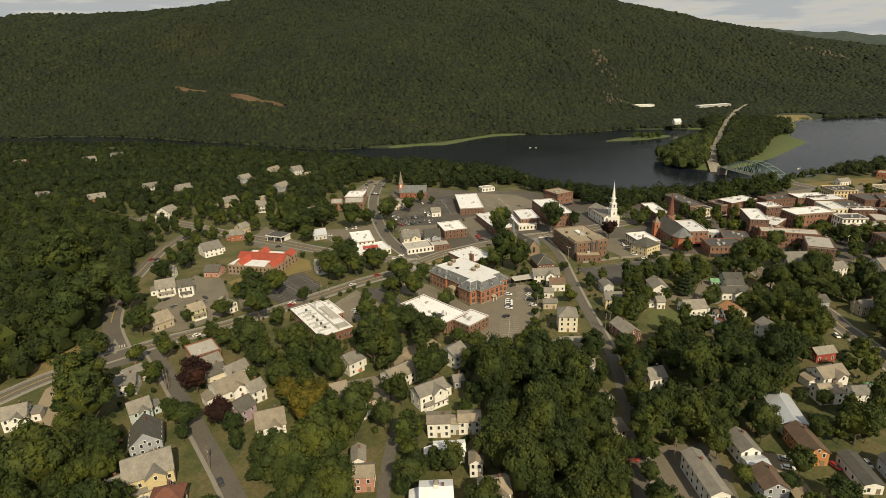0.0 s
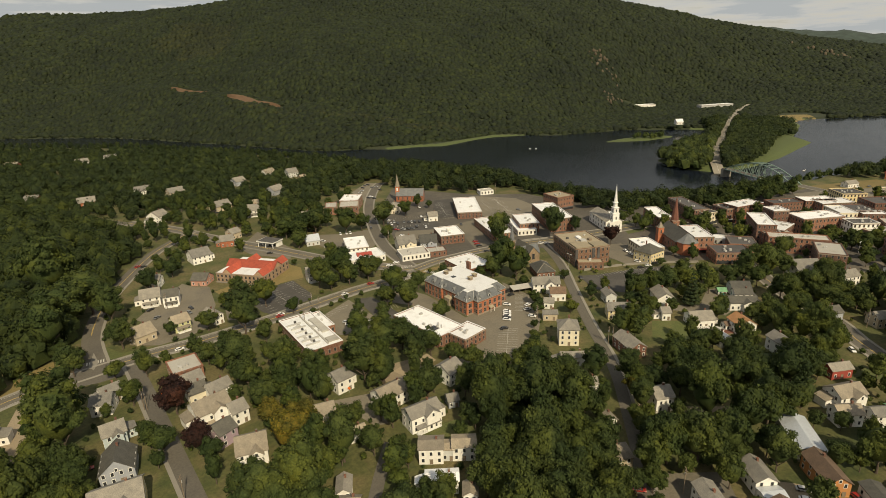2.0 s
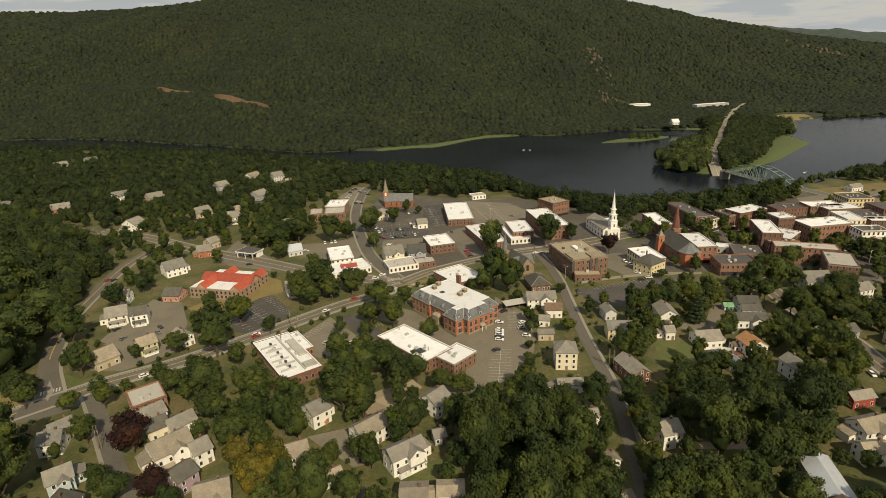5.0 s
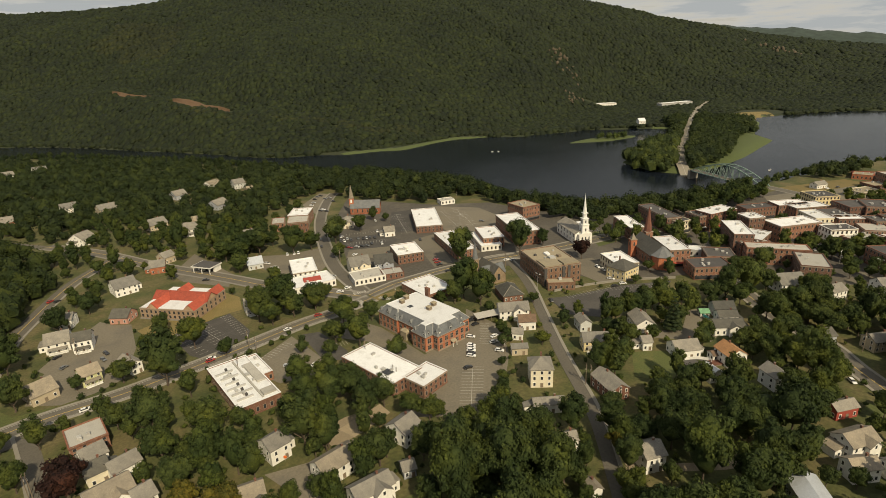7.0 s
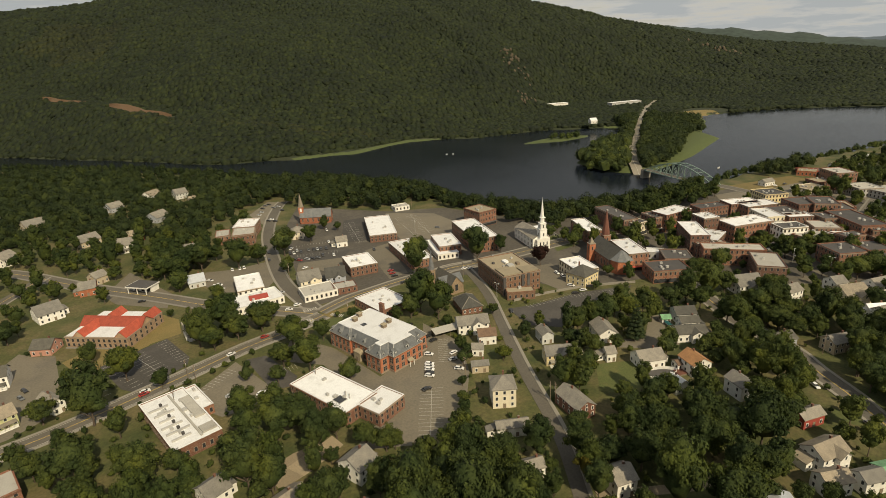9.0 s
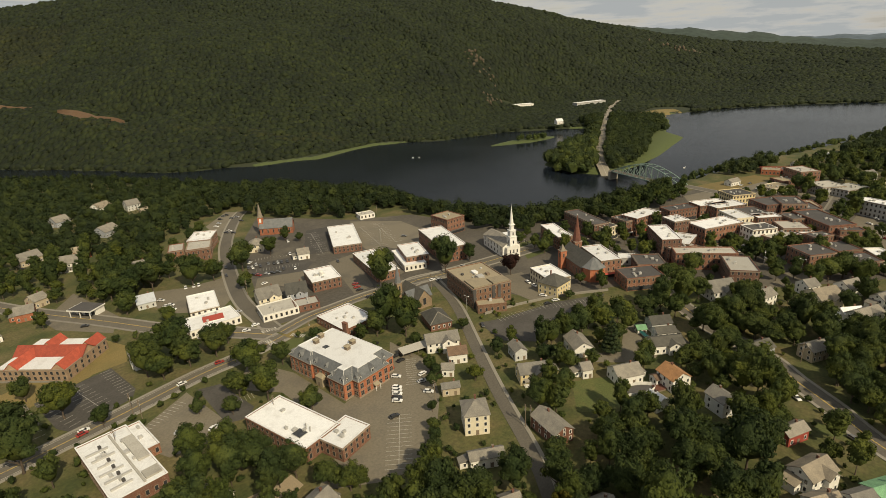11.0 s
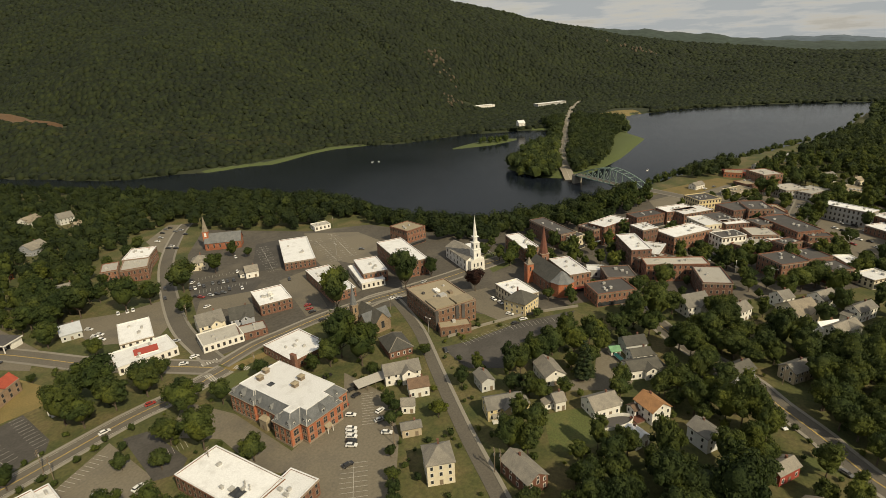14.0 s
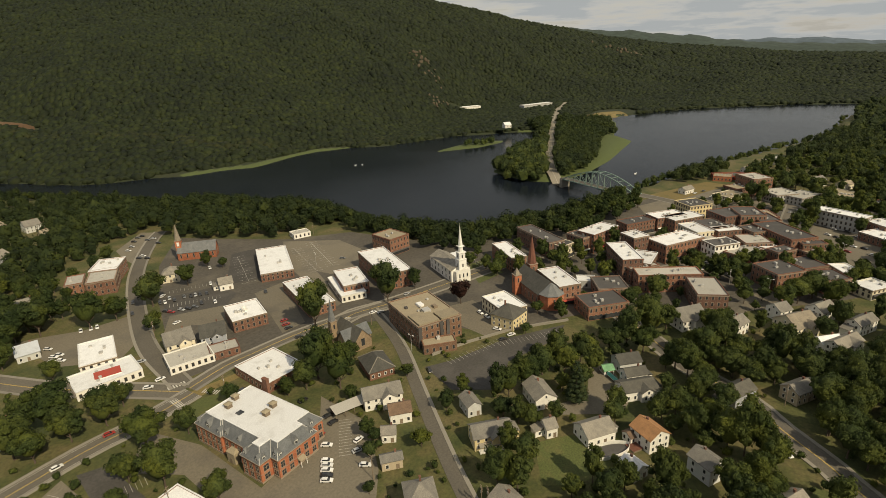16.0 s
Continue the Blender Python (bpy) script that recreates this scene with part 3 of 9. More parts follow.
# ---------- buildings ----------
WINDOW_CACHE = {}


def window_mesh(w, h, trim="trim", bars=1):
    key = (round(w, 1), round(h, 1), trim, bars)
    if key not in WINDOW_CACHE:
        bm = bmesh.new()
        w2, t = w / 2, 0.13
        outer = [(-w2 - t, -t * 0.6), (w2 + t, -t * 0.6), (w2 + t, h + t * 1.3), (-w2 - t, h + t * 1.3)]
        inner = [(-w2, 0), (w2, 0), (w2, h), (-w2, h)]
        rings = [[bm.verts.new((x, y, z)) for x, z in pts] for y, pts in ((0.02, outer), (-0.08, outer), (-0.08, inner), (-0.03, inner))]
        for a, b in zip(rings, rings[1:]):
            for k in range(4):
                bm.faces.new((a[k], a[(k + 1) % 4], b[(k + 1) % 4], b[k]))
        bm.faces.new(rings[-1]).material_index = 1
        WINDOW_CACHE[key] = mesh_of("window", bm, MAT[trim], MAT["glass"])
    return WINDOW_CACHE[key]


def put_window(parent, x, y, z, turn, w, h, trim="trim", name="window", bars=1):
    ob = part(name, window_mesh(w, h, trim, bars), None, parent)
    ob.matrix_local = pose(x, y, z, 0, 0, turn)
    return ob


def put_door(parent, x, y, z, turn, mat="wood"):
    bm = bmesh.new()
    add_box(bm, -0.5, 0.5, -0.06, 0.02, 0, 2.05)
    add_box(bm, -0.35, 0.35, -0.075, -0.06, 1.15, 1.85)
    add_box(bm, -0.62, -0.5, -0.09, 0.02, 0, 2.2)
    add_box(bm, 0.5, 0.62, -0.09, 0.02, 0, 2.2)
    ob = part("door", bm, MAT[mat], parent)
    ob.matrix_local = pose(x, y, z, 0, 0, turn)


def wall_windows(parent, length, n, rows, mid, turn, depth, w=0.95, h=1.5, trim="trim", skip=(), bars=1):
    """Rows of windows along one wall: mid is the wall's distance from the centre, facing turn."""
    for r, z in enumerate(rows):
        for k in range(n):
            if (r, k) in skip:
                continue
            u = -length / 2 + length * (k + 0.5) / n
            a = radians(turn)
            x, y = u * math.cos(a) + mid * math.sin(a), u * math.sin(a) - mid * math.cos(a)
            put_window(parent, x, y, z, turn, w, h, trim, bars=bars)


def gable_roof(bm, w, d, h, rh, over=0.45, thick=0.22, along_x=True, cx=0.0, cy=0.0):
    """Two slabs that meet in a ridge along x (or along y)."""
    def P(x, y, z):
        return (cx + x, cy + y, z) if along_x else (cx + y, cy + x, z)
    if not along_x:
        w, d = d, w
    L, D = w / 2 + over, d / 2 + over
    drop = rh * over / (d / 2)
    for s in (-1, 1):
        lo, hi = h - drop, h + rh
        a = [P(-L, s * D, lo), P(L, s * D, lo), P(L, 0, hi), P(-L, 0, hi)]
        b = [(x, y, z + thick) for x, y, z in a]
        add_prism(bm, a, b)


def gable_walls(bm, w, d, h, rh, along_x=True, cx=0.0, cy=0.0, base=-0.3):
    def P(x, y, z):
        return (cx + x, cy + y, z) if along_x else (cx + y, cy + x, z)
    if not along_x:
        w, d = d, w
    ends = []
    for x in (-w / 2, w / 2):
        ends.append([P(x, -d / 2, base), P(x, d / 2, base), P(x, d / 2, h), P(x, 0, h + rh), P(x, -d / 2, h)])
    add_prism(bm, ends[0], ends[1])


ROOF_WORDS = {"grey": "grey shingle", "dark": "dark shingle", "tan": "pale tan shingle", "brown": "brown shingle", "brownred": "red-brown shingle", "orange": "rusty orange shingle",
              "slate": "grey slate", "green": "green sheet", "white": "white sheet", "metal": "pale sheet-metal", "redtile": "bright red"}
WALL_WORDS = {"white": "white clapboard", "cream": "cream clapboard", "yellow": "yellow clapboard", "pink": "pinkish brick-red", "lime": "pale green clapboard", "tanw": "tan clapboard",
              "lilac": "lilac clapboard", "ltblue": "pale blue clapboard", "greyb": "blue-grey clapboard", "greyw": "pale grey clapboard", "red": "barn-red clapboard",
              "brownr": "dark red-brown clapboard", "orange": "orange clapboard", "grey": "grey panelled", "brick": "red brick", "brickd": "dark brick", "brickr": "orange brick", "brown": "brown brick", "stone": "brown stone"}


def house(x, y, yaw, w, d, h, shape, wall, roof, porch=0, pitch=0.62, chimney=True):
    """A timber house: its long side along local x, its front towards local -y."""
    w, d = max(w, 4.5), max(d, 4.5)
    TAKEN.append((x, y, yaw, w / 2, d / 2))
    storeys = "two-storey" if h > 5 else "one-storey"
    e = thing("house", x, y, 0, yaw, f"{WALL_WORDS[wall]} {storeys} house with {ROOF_WORDS[roof]} roof", "house", "houses of the town")
    wm, rm = MAT["wall_" + wall], MAT["roof_" + roof]
    bw, br = bmesh.new(), bmesh.new()
    along = shape in ("gable", "cross")
    rh = (d if along else w) / 2 * pitch
    if shape == "hip":
        rh = min(w, d) / 2 * pitch * 1.1
        add_box(bw, -w / 2, w / 2, -d / 2, d / 2, -0.3, h)
        o, k = 0.5, max(0.3, abs(w - d) / 2)
        r0 = [(-w / 2 - o, -d / 2 - o, h), (w / 2 + o, -d / 2 - o, h), (w / 2 + o, d / 2 + o, h), (-w / 2 - o, d / 2 + o, h)]
        kx, ky = (k, 0.3) if w >= d else (0.3, k)
        add_prism(br, [(a, b, c - 0.2) for a, b, c in r0], r0)
        add_prism(br, [(a, b, c + 0.003) for a, b, c in r0], [(-kx, -ky, h + rh), (kx, -ky, h + rh), (kx, ky, h + rh), (-kx, ky, h + rh)])
    else:
        gable_walls(bw, w, d, h, rh, along)
        gable_roof(br, w, d, h, rh, along_x=along)
        if shape == "cross":
            cw = min(w * 0.42, 6.0)
            side = w * 0.14
            bw2, br2 = bmesh.new(), bmesh.new()
            gable_walls(bw2, cw, d * 0.5 + 1.8, h - 0.05, cw / 2 * (pitch + 0.12), False, side, -d * 0.25 - 0.9)
            gable_roof(br2, cw, d * 0.5 + 1.8, h - 0.05, cw / 2 * (pitch + 0.12), along_x=False, cx=side, cy=-d * 0.25 - 0.9)
            part("wing_wall", bw2, wm, e)
            part("wing_roof", br2, rm, e)
            put_window(e, side, -d / 2 - 1.8, h - 1.0, 0, 0.9, 1.4)
            put_window(e, side - 1.1, -d / 2 - 1.8, 1.0, 0, 0.9, 1.5)
            put_window(e, side + 1.1, -d / 2 - 1.8, 1.0, 0, 0.9, 1.5)
    part("wall", bw, wm, e)
    part("roof", br, rm, e, f"{ROOF_WORDS[roof]} roof")
    rows = [1.0, 3.8] if h > 5 else [1.0]
    if h > 8:
        rows = [1.0, 3.9, 6.6]
    nw, nd = max(2, int(w / 2.8)), max(2, int(d / 3.2))
    skip = {(0, nw // 2)}
    if shape == "cross":
        skip |= {(r, k) for r in range(3) for k in range(nw) if abs(-w / 2 + w * (k + 0.5) / nw - w * 0.14) < min(w * 0.42, 6.0) / 2 + 0.5}
    wall_windows(e, w, nw, rows, d / 2, 0, d, skip=skip)
    wall_windows(e, d, nd, rows[-1:] if abs(yaw) < 20 else rows, w / 2, 90, w)
    wall_windows(e, d, nd, rows, w / 2, -90, w)
    if shape != "hip" and rh > 2.2:
        a = (90, -90) if along else (0, 180)
        for t in a:
            wall_windows(e, 2, 1, [h + 0.25], (w if along else d) / 2, t, 0, 0.8, 1.1)
    put_door(e, -w / 2 + w * (nw // 2 + 0.5) / nw, -d / 2, 0.15, 0)
    if chimney:
        bm = bmesh.new()
        cx, cy = (w * 0.22, 0.5) if along else (0.5, d * 0.2)
        add_box(bm, cx - 0.35, cx + 0.35, cy - 0.35, cy + 0.35, h, h + rh + 0.9)
        add_box(bm, cx - 0.43, cx + 0.43, cy - 0.43, cy + 0.43, h + rh + 0.9, h + rh + 1.05)
        part("chimney", bm, MAT["wall_brickd"], e, "brick chimney")
    if shape in ("gable", "cross") and h > 4.4 and w < 15 and int(x * 3 + y * 7) % 5 < 3:
        # a lower kitchen wing at one end
        side = 1 if int(x + y) % 2 else -1
        ew, ed, eh = 3.6, d * 0.6, h * 0.55
        ca, sa = math.cos(radians(yaw)), math.sin(radians(yaw))
        lx, ly = side * (w / 2 + ew / 2), d * 0.16
        gx0, gy0 = x + lx * ca - ly * sa, y + lx * sa + ly * ca
        if all(math.hypot(gx0 - p[0], gy0 - p[1]) > 3.2 + min(p[3], p[4]) for p in TAKEN[:-1]):
            bm = bmesh.new()
            x0, x1 = sorted((side * (w / 2 - 0.1), side * (w / 2 + ew)))
            add_box(bm, x0, x1, ly - ed / 2, ly + ed / 2, -0.3, eh)
            part("ell_wall", bm, wm, e)
            bm = bmesh.new()
            inner, outer = side * (w / 2 + 0.003), side * (w / 2 + ew + 0.35)
            y0, y1 = ly - ed / 2 - 0.3, ly + ed / 2 + 0.3
            low = [(inner, y0, eh + 1.3), (inner, y1, eh + 1.3), (outer, y1, eh), (outer, y0, eh)]
            add_prism(bm, low, [(p, q, r + 0.2) for p, q, r in low])
            add_prism(bm, [(inner, y0 + 0.35, eh - 0.05), (inner, y1 - 0.35, eh - 0.05), (outer - side * 0.4, y1 - 0.35, eh - 0.05), (outer - side * 0.4, y0 + 0.35, eh - 0.05)],
                      [(inner, y0 + 0.35, eh + 1.25), (inner, y1 - 0.35, eh + 1.25), (outer - side * 0.4, y1 - 0.35, eh + 0.08), (outer - side * 0.4, y0 + 0.35, eh + 0.08)])
            part("ell_roof", bm, rm, e)
            put_window(e, side * (w / 2 + ew / 2), ly - ed / 2, 0.9, 0, 0.9, 1.3)
    if porch:
        pw = w * 0.8
        bm = bmesh.new()
        add_prism(bm, [(-pw / 2, -d / 2 - 2.2, 2.6), (pw / 2, -d / 2 - 2.2, 2.6), (pw / 2, -d / 2 - 0.02, 3.1), (-pw / 2, -d / 2 - 0.02, 3.1)],
                  [(-pw / 2, -d / 2 - 2.2, 2.8), (pw / 2, -d / 2 - 2.2, 2.8), (pw / 2, -d / 2 - 0.02, 3.35), (-pw / 2, -d / 2 - 0.02, 3.35)])
        part("porch_roof", bm, rm, e)
        bm = bmesh.new()
        add_box(bm, -pw / 2, pw / 2, -d / 2 - 2.1, -d / 2 - 0.02, -0.2, 0.4)
        part("porch_floor", bm, MAT["trim"], e)
        for k in range(5):
            bm = bmesh.new()
            px = -pw / 2 + 0.15 + (pw - 0.3) * k / 4
            add_box(bm, px - 0.08, px + 0.08, -d / 2 - 2.05, -d / 2 - 1.89, 0.4, 2.65)
            part("porch_post", bm, MAT["trim"], e)
    return e


FLAT_WORDS = {"white": "white membrane", "grey": "grey gravel", "tan": "tan gravel", "dark": "black tar"}
FLAT = {"white": "roof_white", "grey": "roof_flatgrey", "tan": "roof_flattan", "dark": "roof_flatdark"}


def block(x, y, yaw, w, d, h, wall, roof, units=2, trim="stonetrim", shop=False, z=0.0, seed=0, windows=True, lean=0.0, win=(1.1, 1.9)):
    """A flat-roofed building with a parapet, cornice, rows of windows and things on its roof."""
    TAKEN.append((x, y, yaw, w / 2, d / 2))
    floors = max(1, round(h / 3.9))
    words = {1: "one-storey", 2: "two-storey", 3: "three-storey", 4: "four-storey"}[min(floors, 4)]
    e = thing("commercial_building", x, y, z, yaw, f"{words} {WALL_WORDS[wall]} building with flat {FLAT_WORDS[roof]} roof", "building", "flat-roofed buildings")
    bm = bmesh.new()
    t = 0.35
    add_prism(bm, [(-w / 2, -d / 2, -1), (w / 2, -d / 2, -1), (w / 2, d / 2, -1), (-w / 2, d / 2, -1)], [(-w / 2, -d / 2, h), (w / 2, -d / 2, h), (w / 2, d / 2, h), (-w / 2, d / 2, h)], caps=False)
    add_prism(bm, [(-w / 2 + t, -d / 2 + t, h - 0.8), (w / 2 - t, -d / 2 + t, h - 0.8), (w / 2 - t, d / 2 - t, h - 0.8), (-w / 2 + t, d / 2 - t, h - 0.8)],
              [(-w / 2 + t, -d / 2 + t, h), (w / 2 - t, -d / 2 + t, h), (w / 2 - t, d / 2 - t, h), (-w / 2 + t, d / 2 - t, h)], caps=False)
    part("wall", bm, MAT["wall_" + wall], e)
    bm = bmesh.new()
    add_box(bm, -w / 2 + t, w / 2 - t, -d / 2 + t, d / 2 - t, h - 0.9, h - 0.35)
    part("roof", bm, MAT[FLAT[roof]], e, f"flat {FLAT_WORDS[roof]} roof")
    bm = bmesh.new()
    o = 0.12
    for a, b, c, f in ((-w / 2 - o, w / 2 + o, -d / 2 - o, -d / 2 + t + 0.05), (-w / 2 - o, w / 2 + o, d / 2 - t - 0.05, d / 2 + o), (-w / 2 - o, -w / 2 + t + 0.05, -d / 2 + t + 0.05, d / 2 - t - 0.05), (w / 2 - t - 0.05, w / 2 + o, -d / 2 + t + 0.05, d / 2 - t - 0.05)):
        add_box(bm, a, b, c, f, h + 0.004, h + 0.16)
    part("parapet_cap", bm, MAT["roof_white" if roof == "white" else "wall_" + wall], e)
    if windows:
        rows = [0.9 + k * h / floors + (0.3 if k == 0 else 0.0) for k in range(floors)]
        nw, nd = max(2, int(w / 2.9)), max(2, int(d / 2.9))
        for length, n, mid, turn in ((w, nw, d / 2, 0), (w, nw, d / 2, 180), (d, nd, w / 2, 90), (d, nd, w / 2, -90)):
            out = radians(yaw + turn - 90)
            if math.cos(out) * x + math.sin(out) * y > 60:
                continue  # blind party walls towards the river
            wall_windows(e, length, n, rows, mid, turn, 0, *win, trim)
    rng = random.Random(int(x * 31 + y * 17))
    if floors > 1:
        bm = bmesh.new()
        for z0, o in ((h - 0.95, 0.1), (h - 0.6, 0.26)):
            for a, b, c, f in ((-w / 2 - o, w / 2 + o, -d / 2 - o, -d / 2 - 0.003), (-w / 2 - o, w / 2 + o, d / 2 + 0.003, d / 2 + o), (-w / 2 - o, -w / 2 - 0.003, -d / 2, d / 2), (w / 2 + 0.003, w / 2 + o, -d / 2, d / 2)):
                add_box(bm, a, b, c, f, z0, z0 + 0.3)
        for k in range(max(2, int(w / 1.4))):
            u = -w / 2 + w * (k + 0.5) / max(2, int(w / 1.4))
            add_box(bm, u - 0.12, u + 0.12, -d / 2 - 0.34, -d / 2 - 0.265, h - 0.62, h - 0.25)
        part("cornice", bm, MAT[rng.choice(("stonetrim", "stonetrim", "wall_" + wall, "wood"))], e, "moulded cornice")
        if 380 < x < 640 and windows:
            bm = bmesh.new()
            add_box(bm, -w / 2 + 0.4, w / 2 - 0.4, -d / 2 - 0.16, -d / 2 - 0.1, 0.4, 2.7)
            part("shop_window", bm, MAT["glass"], e, "dark shop glazing")
            if rng.random() < 0.6:
                bm = bmesh.new()
                add_prism(bm, [(-w / 2 + 0.4, -d / 2 - 1.3, 2.75), (w / 2 - 0.4, -d / 2 - 1.3, 2.75), (w / 2 - 0.4, -d / 2 - 0.1, 3.2), (-w / 2 + 0.4, -d / 2 - 0.1, 3.2)],
                          [(-w / 2 + 0.4, -d / 2 - 1.3, 2.85), (w / 2 - 0.4, -d / 2 - 1.3, 2.85), (w / 2 - 0.4, -d / 2 - 0.1, 3.4), (-w / 2 + 0.4, -d / 2 - 0.1, 3.4)])
                part("awning", bm, MAT[rng.choice(("stonetrim", "redpaint", "trim", "roof_flatdark", "wood"))], e, "sloping shop awning")
    for k in range(units):
        bm = bmesh.new()
        ux, uy = rng.uniform(-w * 0.3, w * 0.3), rng.uniform(-d * 0.3, d * 0.3)
        a, b, c = rng.uniform(0.4, 0.9), rng.uniform(0.4, 1.1), rng.uniform(0.5, 1.0)
        add_box(bm, ux - a, ux + a, uy - b, uy + b, h - 0.36, h - 0.2 + c)
        add_box(bm, ux - a - 0.1, ux + a + 0.1, uy - b - 0.1, uy + b + 0.1, h - 0.2 + c, h - 0.12 + c)
        add_prism(bm, ring(0.35, h - 0.12 + c, 8, ux, uy), ring(0.35, h + 0.15 + c, 8, ux, uy))
        part("rooftop_unit", bm, MAT["unit"], e, "galvanised rooftop unit")
    return e


# ---------- trees ----------
def ico(subdiv):
    bm = bmesh.new()
    bmesh.ops.create_icosphere(bm, subdivisions=subdiv, radius=1)
    v = np.array([p.co[:] for p in bm.verts])
    f = np.array([[q.index for q in p.verts] for p in bm.faces])
    bm.free()
    return v, f


ICO1, ICO2 = ico(1), ico(2)


def rough_blobs(rng, centres, radii, squash, base, keep_above=-2.0, jag=0.18):
    """Many uneven blobs in one set of arrays."""
    bv, bf = base
    n, k = len(centres), len(bv)
    keep = bf[(bv[bf][:, :, 2].mean(1) > keep_above)]
    v = bv[None] * radii[:, None, None] * (1 + rng.uniform(-jag, jag, (n, k, 1)))
    v[:, :, 2] *= squash[:, None]
    ang = rng.uniform(0, 2 * math.pi, n)
    c, s = np.cos(ang)[:, None], np.sin(ang)[:, None]
    x, y = v[:, :, 0] * c - v[:, :, 1] * s, v[:, :, 0] * s + v[:, :, 1] * c
    v = np.stack([x, y, v[:, :, 2]], 2) + centres[:, None]
    f = keep[None] + (np.arange(n) * k)[:, None, None]
    return v.reshape(-1, 3), f.reshape(-1, 3)


def leaf_cards(rng, centres, normals, size):
    """Leafy sprays: one pointed triangle each, turned about the way they face."""
    n = len(centres)
    nrm = normals + rng.normal(0, 0.34, (n, 3))
    nrm /= np.linalg.norm(nrm, axis=1, keepdims=True)
    ref = rng.normal(0, 1, (n, 3))
    u = np.cross(nrm, ref)
    u /= np.linalg.norm(u, axis=1, keepdims=True)
    w = np.cross(nrm, u)
    s = (size * rng.uniform(0.6, 1.35, n))[:, None]
    v = np.stack([centres - u * s - w * s * 0.5, centres + u * s - w * s * 0.5, centres + w * s + nrm * s * 0.2], 1)
    return v.reshape(-1, 3), np.arange(n * 3).reshape(-1, 3)


def join(*sets):
    vs, fs, off = [], [], 0
    for v, f in sets:
        vs.append(v)
        fs.append(f + off)
        off += len(v)
    return np.concatenate(vs), np.concatenate(fs)


def crown_arrays(rng, kind, cards=1700, size=0.062):
    """A crown about 2 wide (radius 1) that stands on the origin's height, of lobes covered in sprays."""
    if kind == "conifer":
        tiers = 9
        cs, rs = [], []
        for k in range(tiers):
            z, r = 0.35 + 3.2 * k / tiers, 0.95 * (1 - k / tiers) + 0.1
            m = max(3, int(9 * r))
            for j in range(m):
                a = 2 * math.pi * (j + rng.uniform(-0.3, 0.3)) / m + k
                cs.append((r * 0.62 * math.cos(a), r * 0.62 * math.sin(a), z - r * 0.12))
                rs.append(0.36 * r + 0.06)
        cs, rs = np.array(cs), np.array(rs)
        sq = np.full(len(cs), 0.55)
    else:
        n = 19
        tall = {"round": 1.05, "tall": 1.35, "wide": 0.85}[kind]
        d = rng.normal(0, 1, (n, 3))
        d[:, 2] = np.abs(d[:, 2]) * 1.1 - 0.4
        d /= np.linalg.norm(d, axis=1, keepdims=True)
        reach = rng.uniform(0.6, 0.92, n)[:, None]
        cs = d * reach * np.array([1, 1, tall]) + np.array([0, 0, tall * 0.95 + 0.15])
        rs = rng.uniform(0.2, 0.40, n)
        sq = rng.uniform(0.75, 1.0, n)
        middle = rough_blobs(rng, np.array([[0, 0, tall * 0.95 + 0.12]]), np.array([0.70]), np.array([tall]), ICO2, jag=0.14)
    core = rough_blobs(rng, cs, rs * 0.8, sq, ICO1, jag=0.25)
    if kind != "conifer":
        core = join(core, middle)
        cs = np.concatenate([cs, [[0, 0, tall * 0.95 + 0.12]]])
        rs, sq = np.append(rs, 0.78), np.append(sq, tall)
    pick = rng.choice(len(cs), cards, p=rs ** 1.6 / (rs ** 1.6).sum())
    nd = rng.normal(0, 1, (cards, 3))
    nd[:, 2] = np.abs(nd[:, 2]) * 0.9 + nd[:, 2] * 0.35
    nd /= np.linalg.norm(nd, axis=1, keepdims=True)
    pos = cs[pick] + nd * (rs[pick] * rng.uniform(0.84, 1.2, cards))[:, None] * np.stack([np.ones(cards), np.ones(cards), sq[pick]], 1)
    v, f = join(core, leaf_cards(rng, pos, nd, size))
    return v / np.array([1, 1, 0.9]) / np.percentile(np.hypot(v[:, 0], v[:, 1]), 95) , f


def trunk_mesh(rng, kind, top):
    bm = bmesh.new()
    levels = [(0.0, 0.085), (0.12, 0.06), (0.5 * top, 0.045), (top, 0.02)]
    pts = [(rng.uniform(-0.03, 0.03), rng.uniform(-0.03, 0.03)) for _ in levels]
    for (z0, r0), (z1, r1), p, q in zip(levels, levels[1:], pts, pts[1:]):
        add_prism(bm, ring(r0, z0, 7, *p), ring(r1, z1, 7, *q))
    if kind != "conifer":
        for k in range(5):
            a = 2 * math.pi * k / 5 + rng.uniform(0, 0.6)
            add_beam(bm, (0, 0, top * rng.uniform(0.4, 0.7)), (0.5 * math.cos(a), 0.5 * math.sin(a), top * rng.uniform(0.95, 1.2)), 0.035)
    return mesh_of("trunk", bm, MAT["bark"])


TREES = {}
tree_rng = np.random.RandomState(11)
for kind, count in (("round", 5), ("tall", 4), ("wide", 3), ("conifer", 2)):
    TREES[kind] = []
    for k in range(count):
        v, f = crown_arrays(tree_rng, kind)
        TREES[kind].append((v, f, trunk_mesh(tree_rng, kind, 2.2 if kind == "conifer" else 0.75)))
SLIM = {kind: [(*crown_arrays(tree_rng, kind, 820, 0.085), None) for k in range(3)] for kind in ("round", "tall", "wide")}


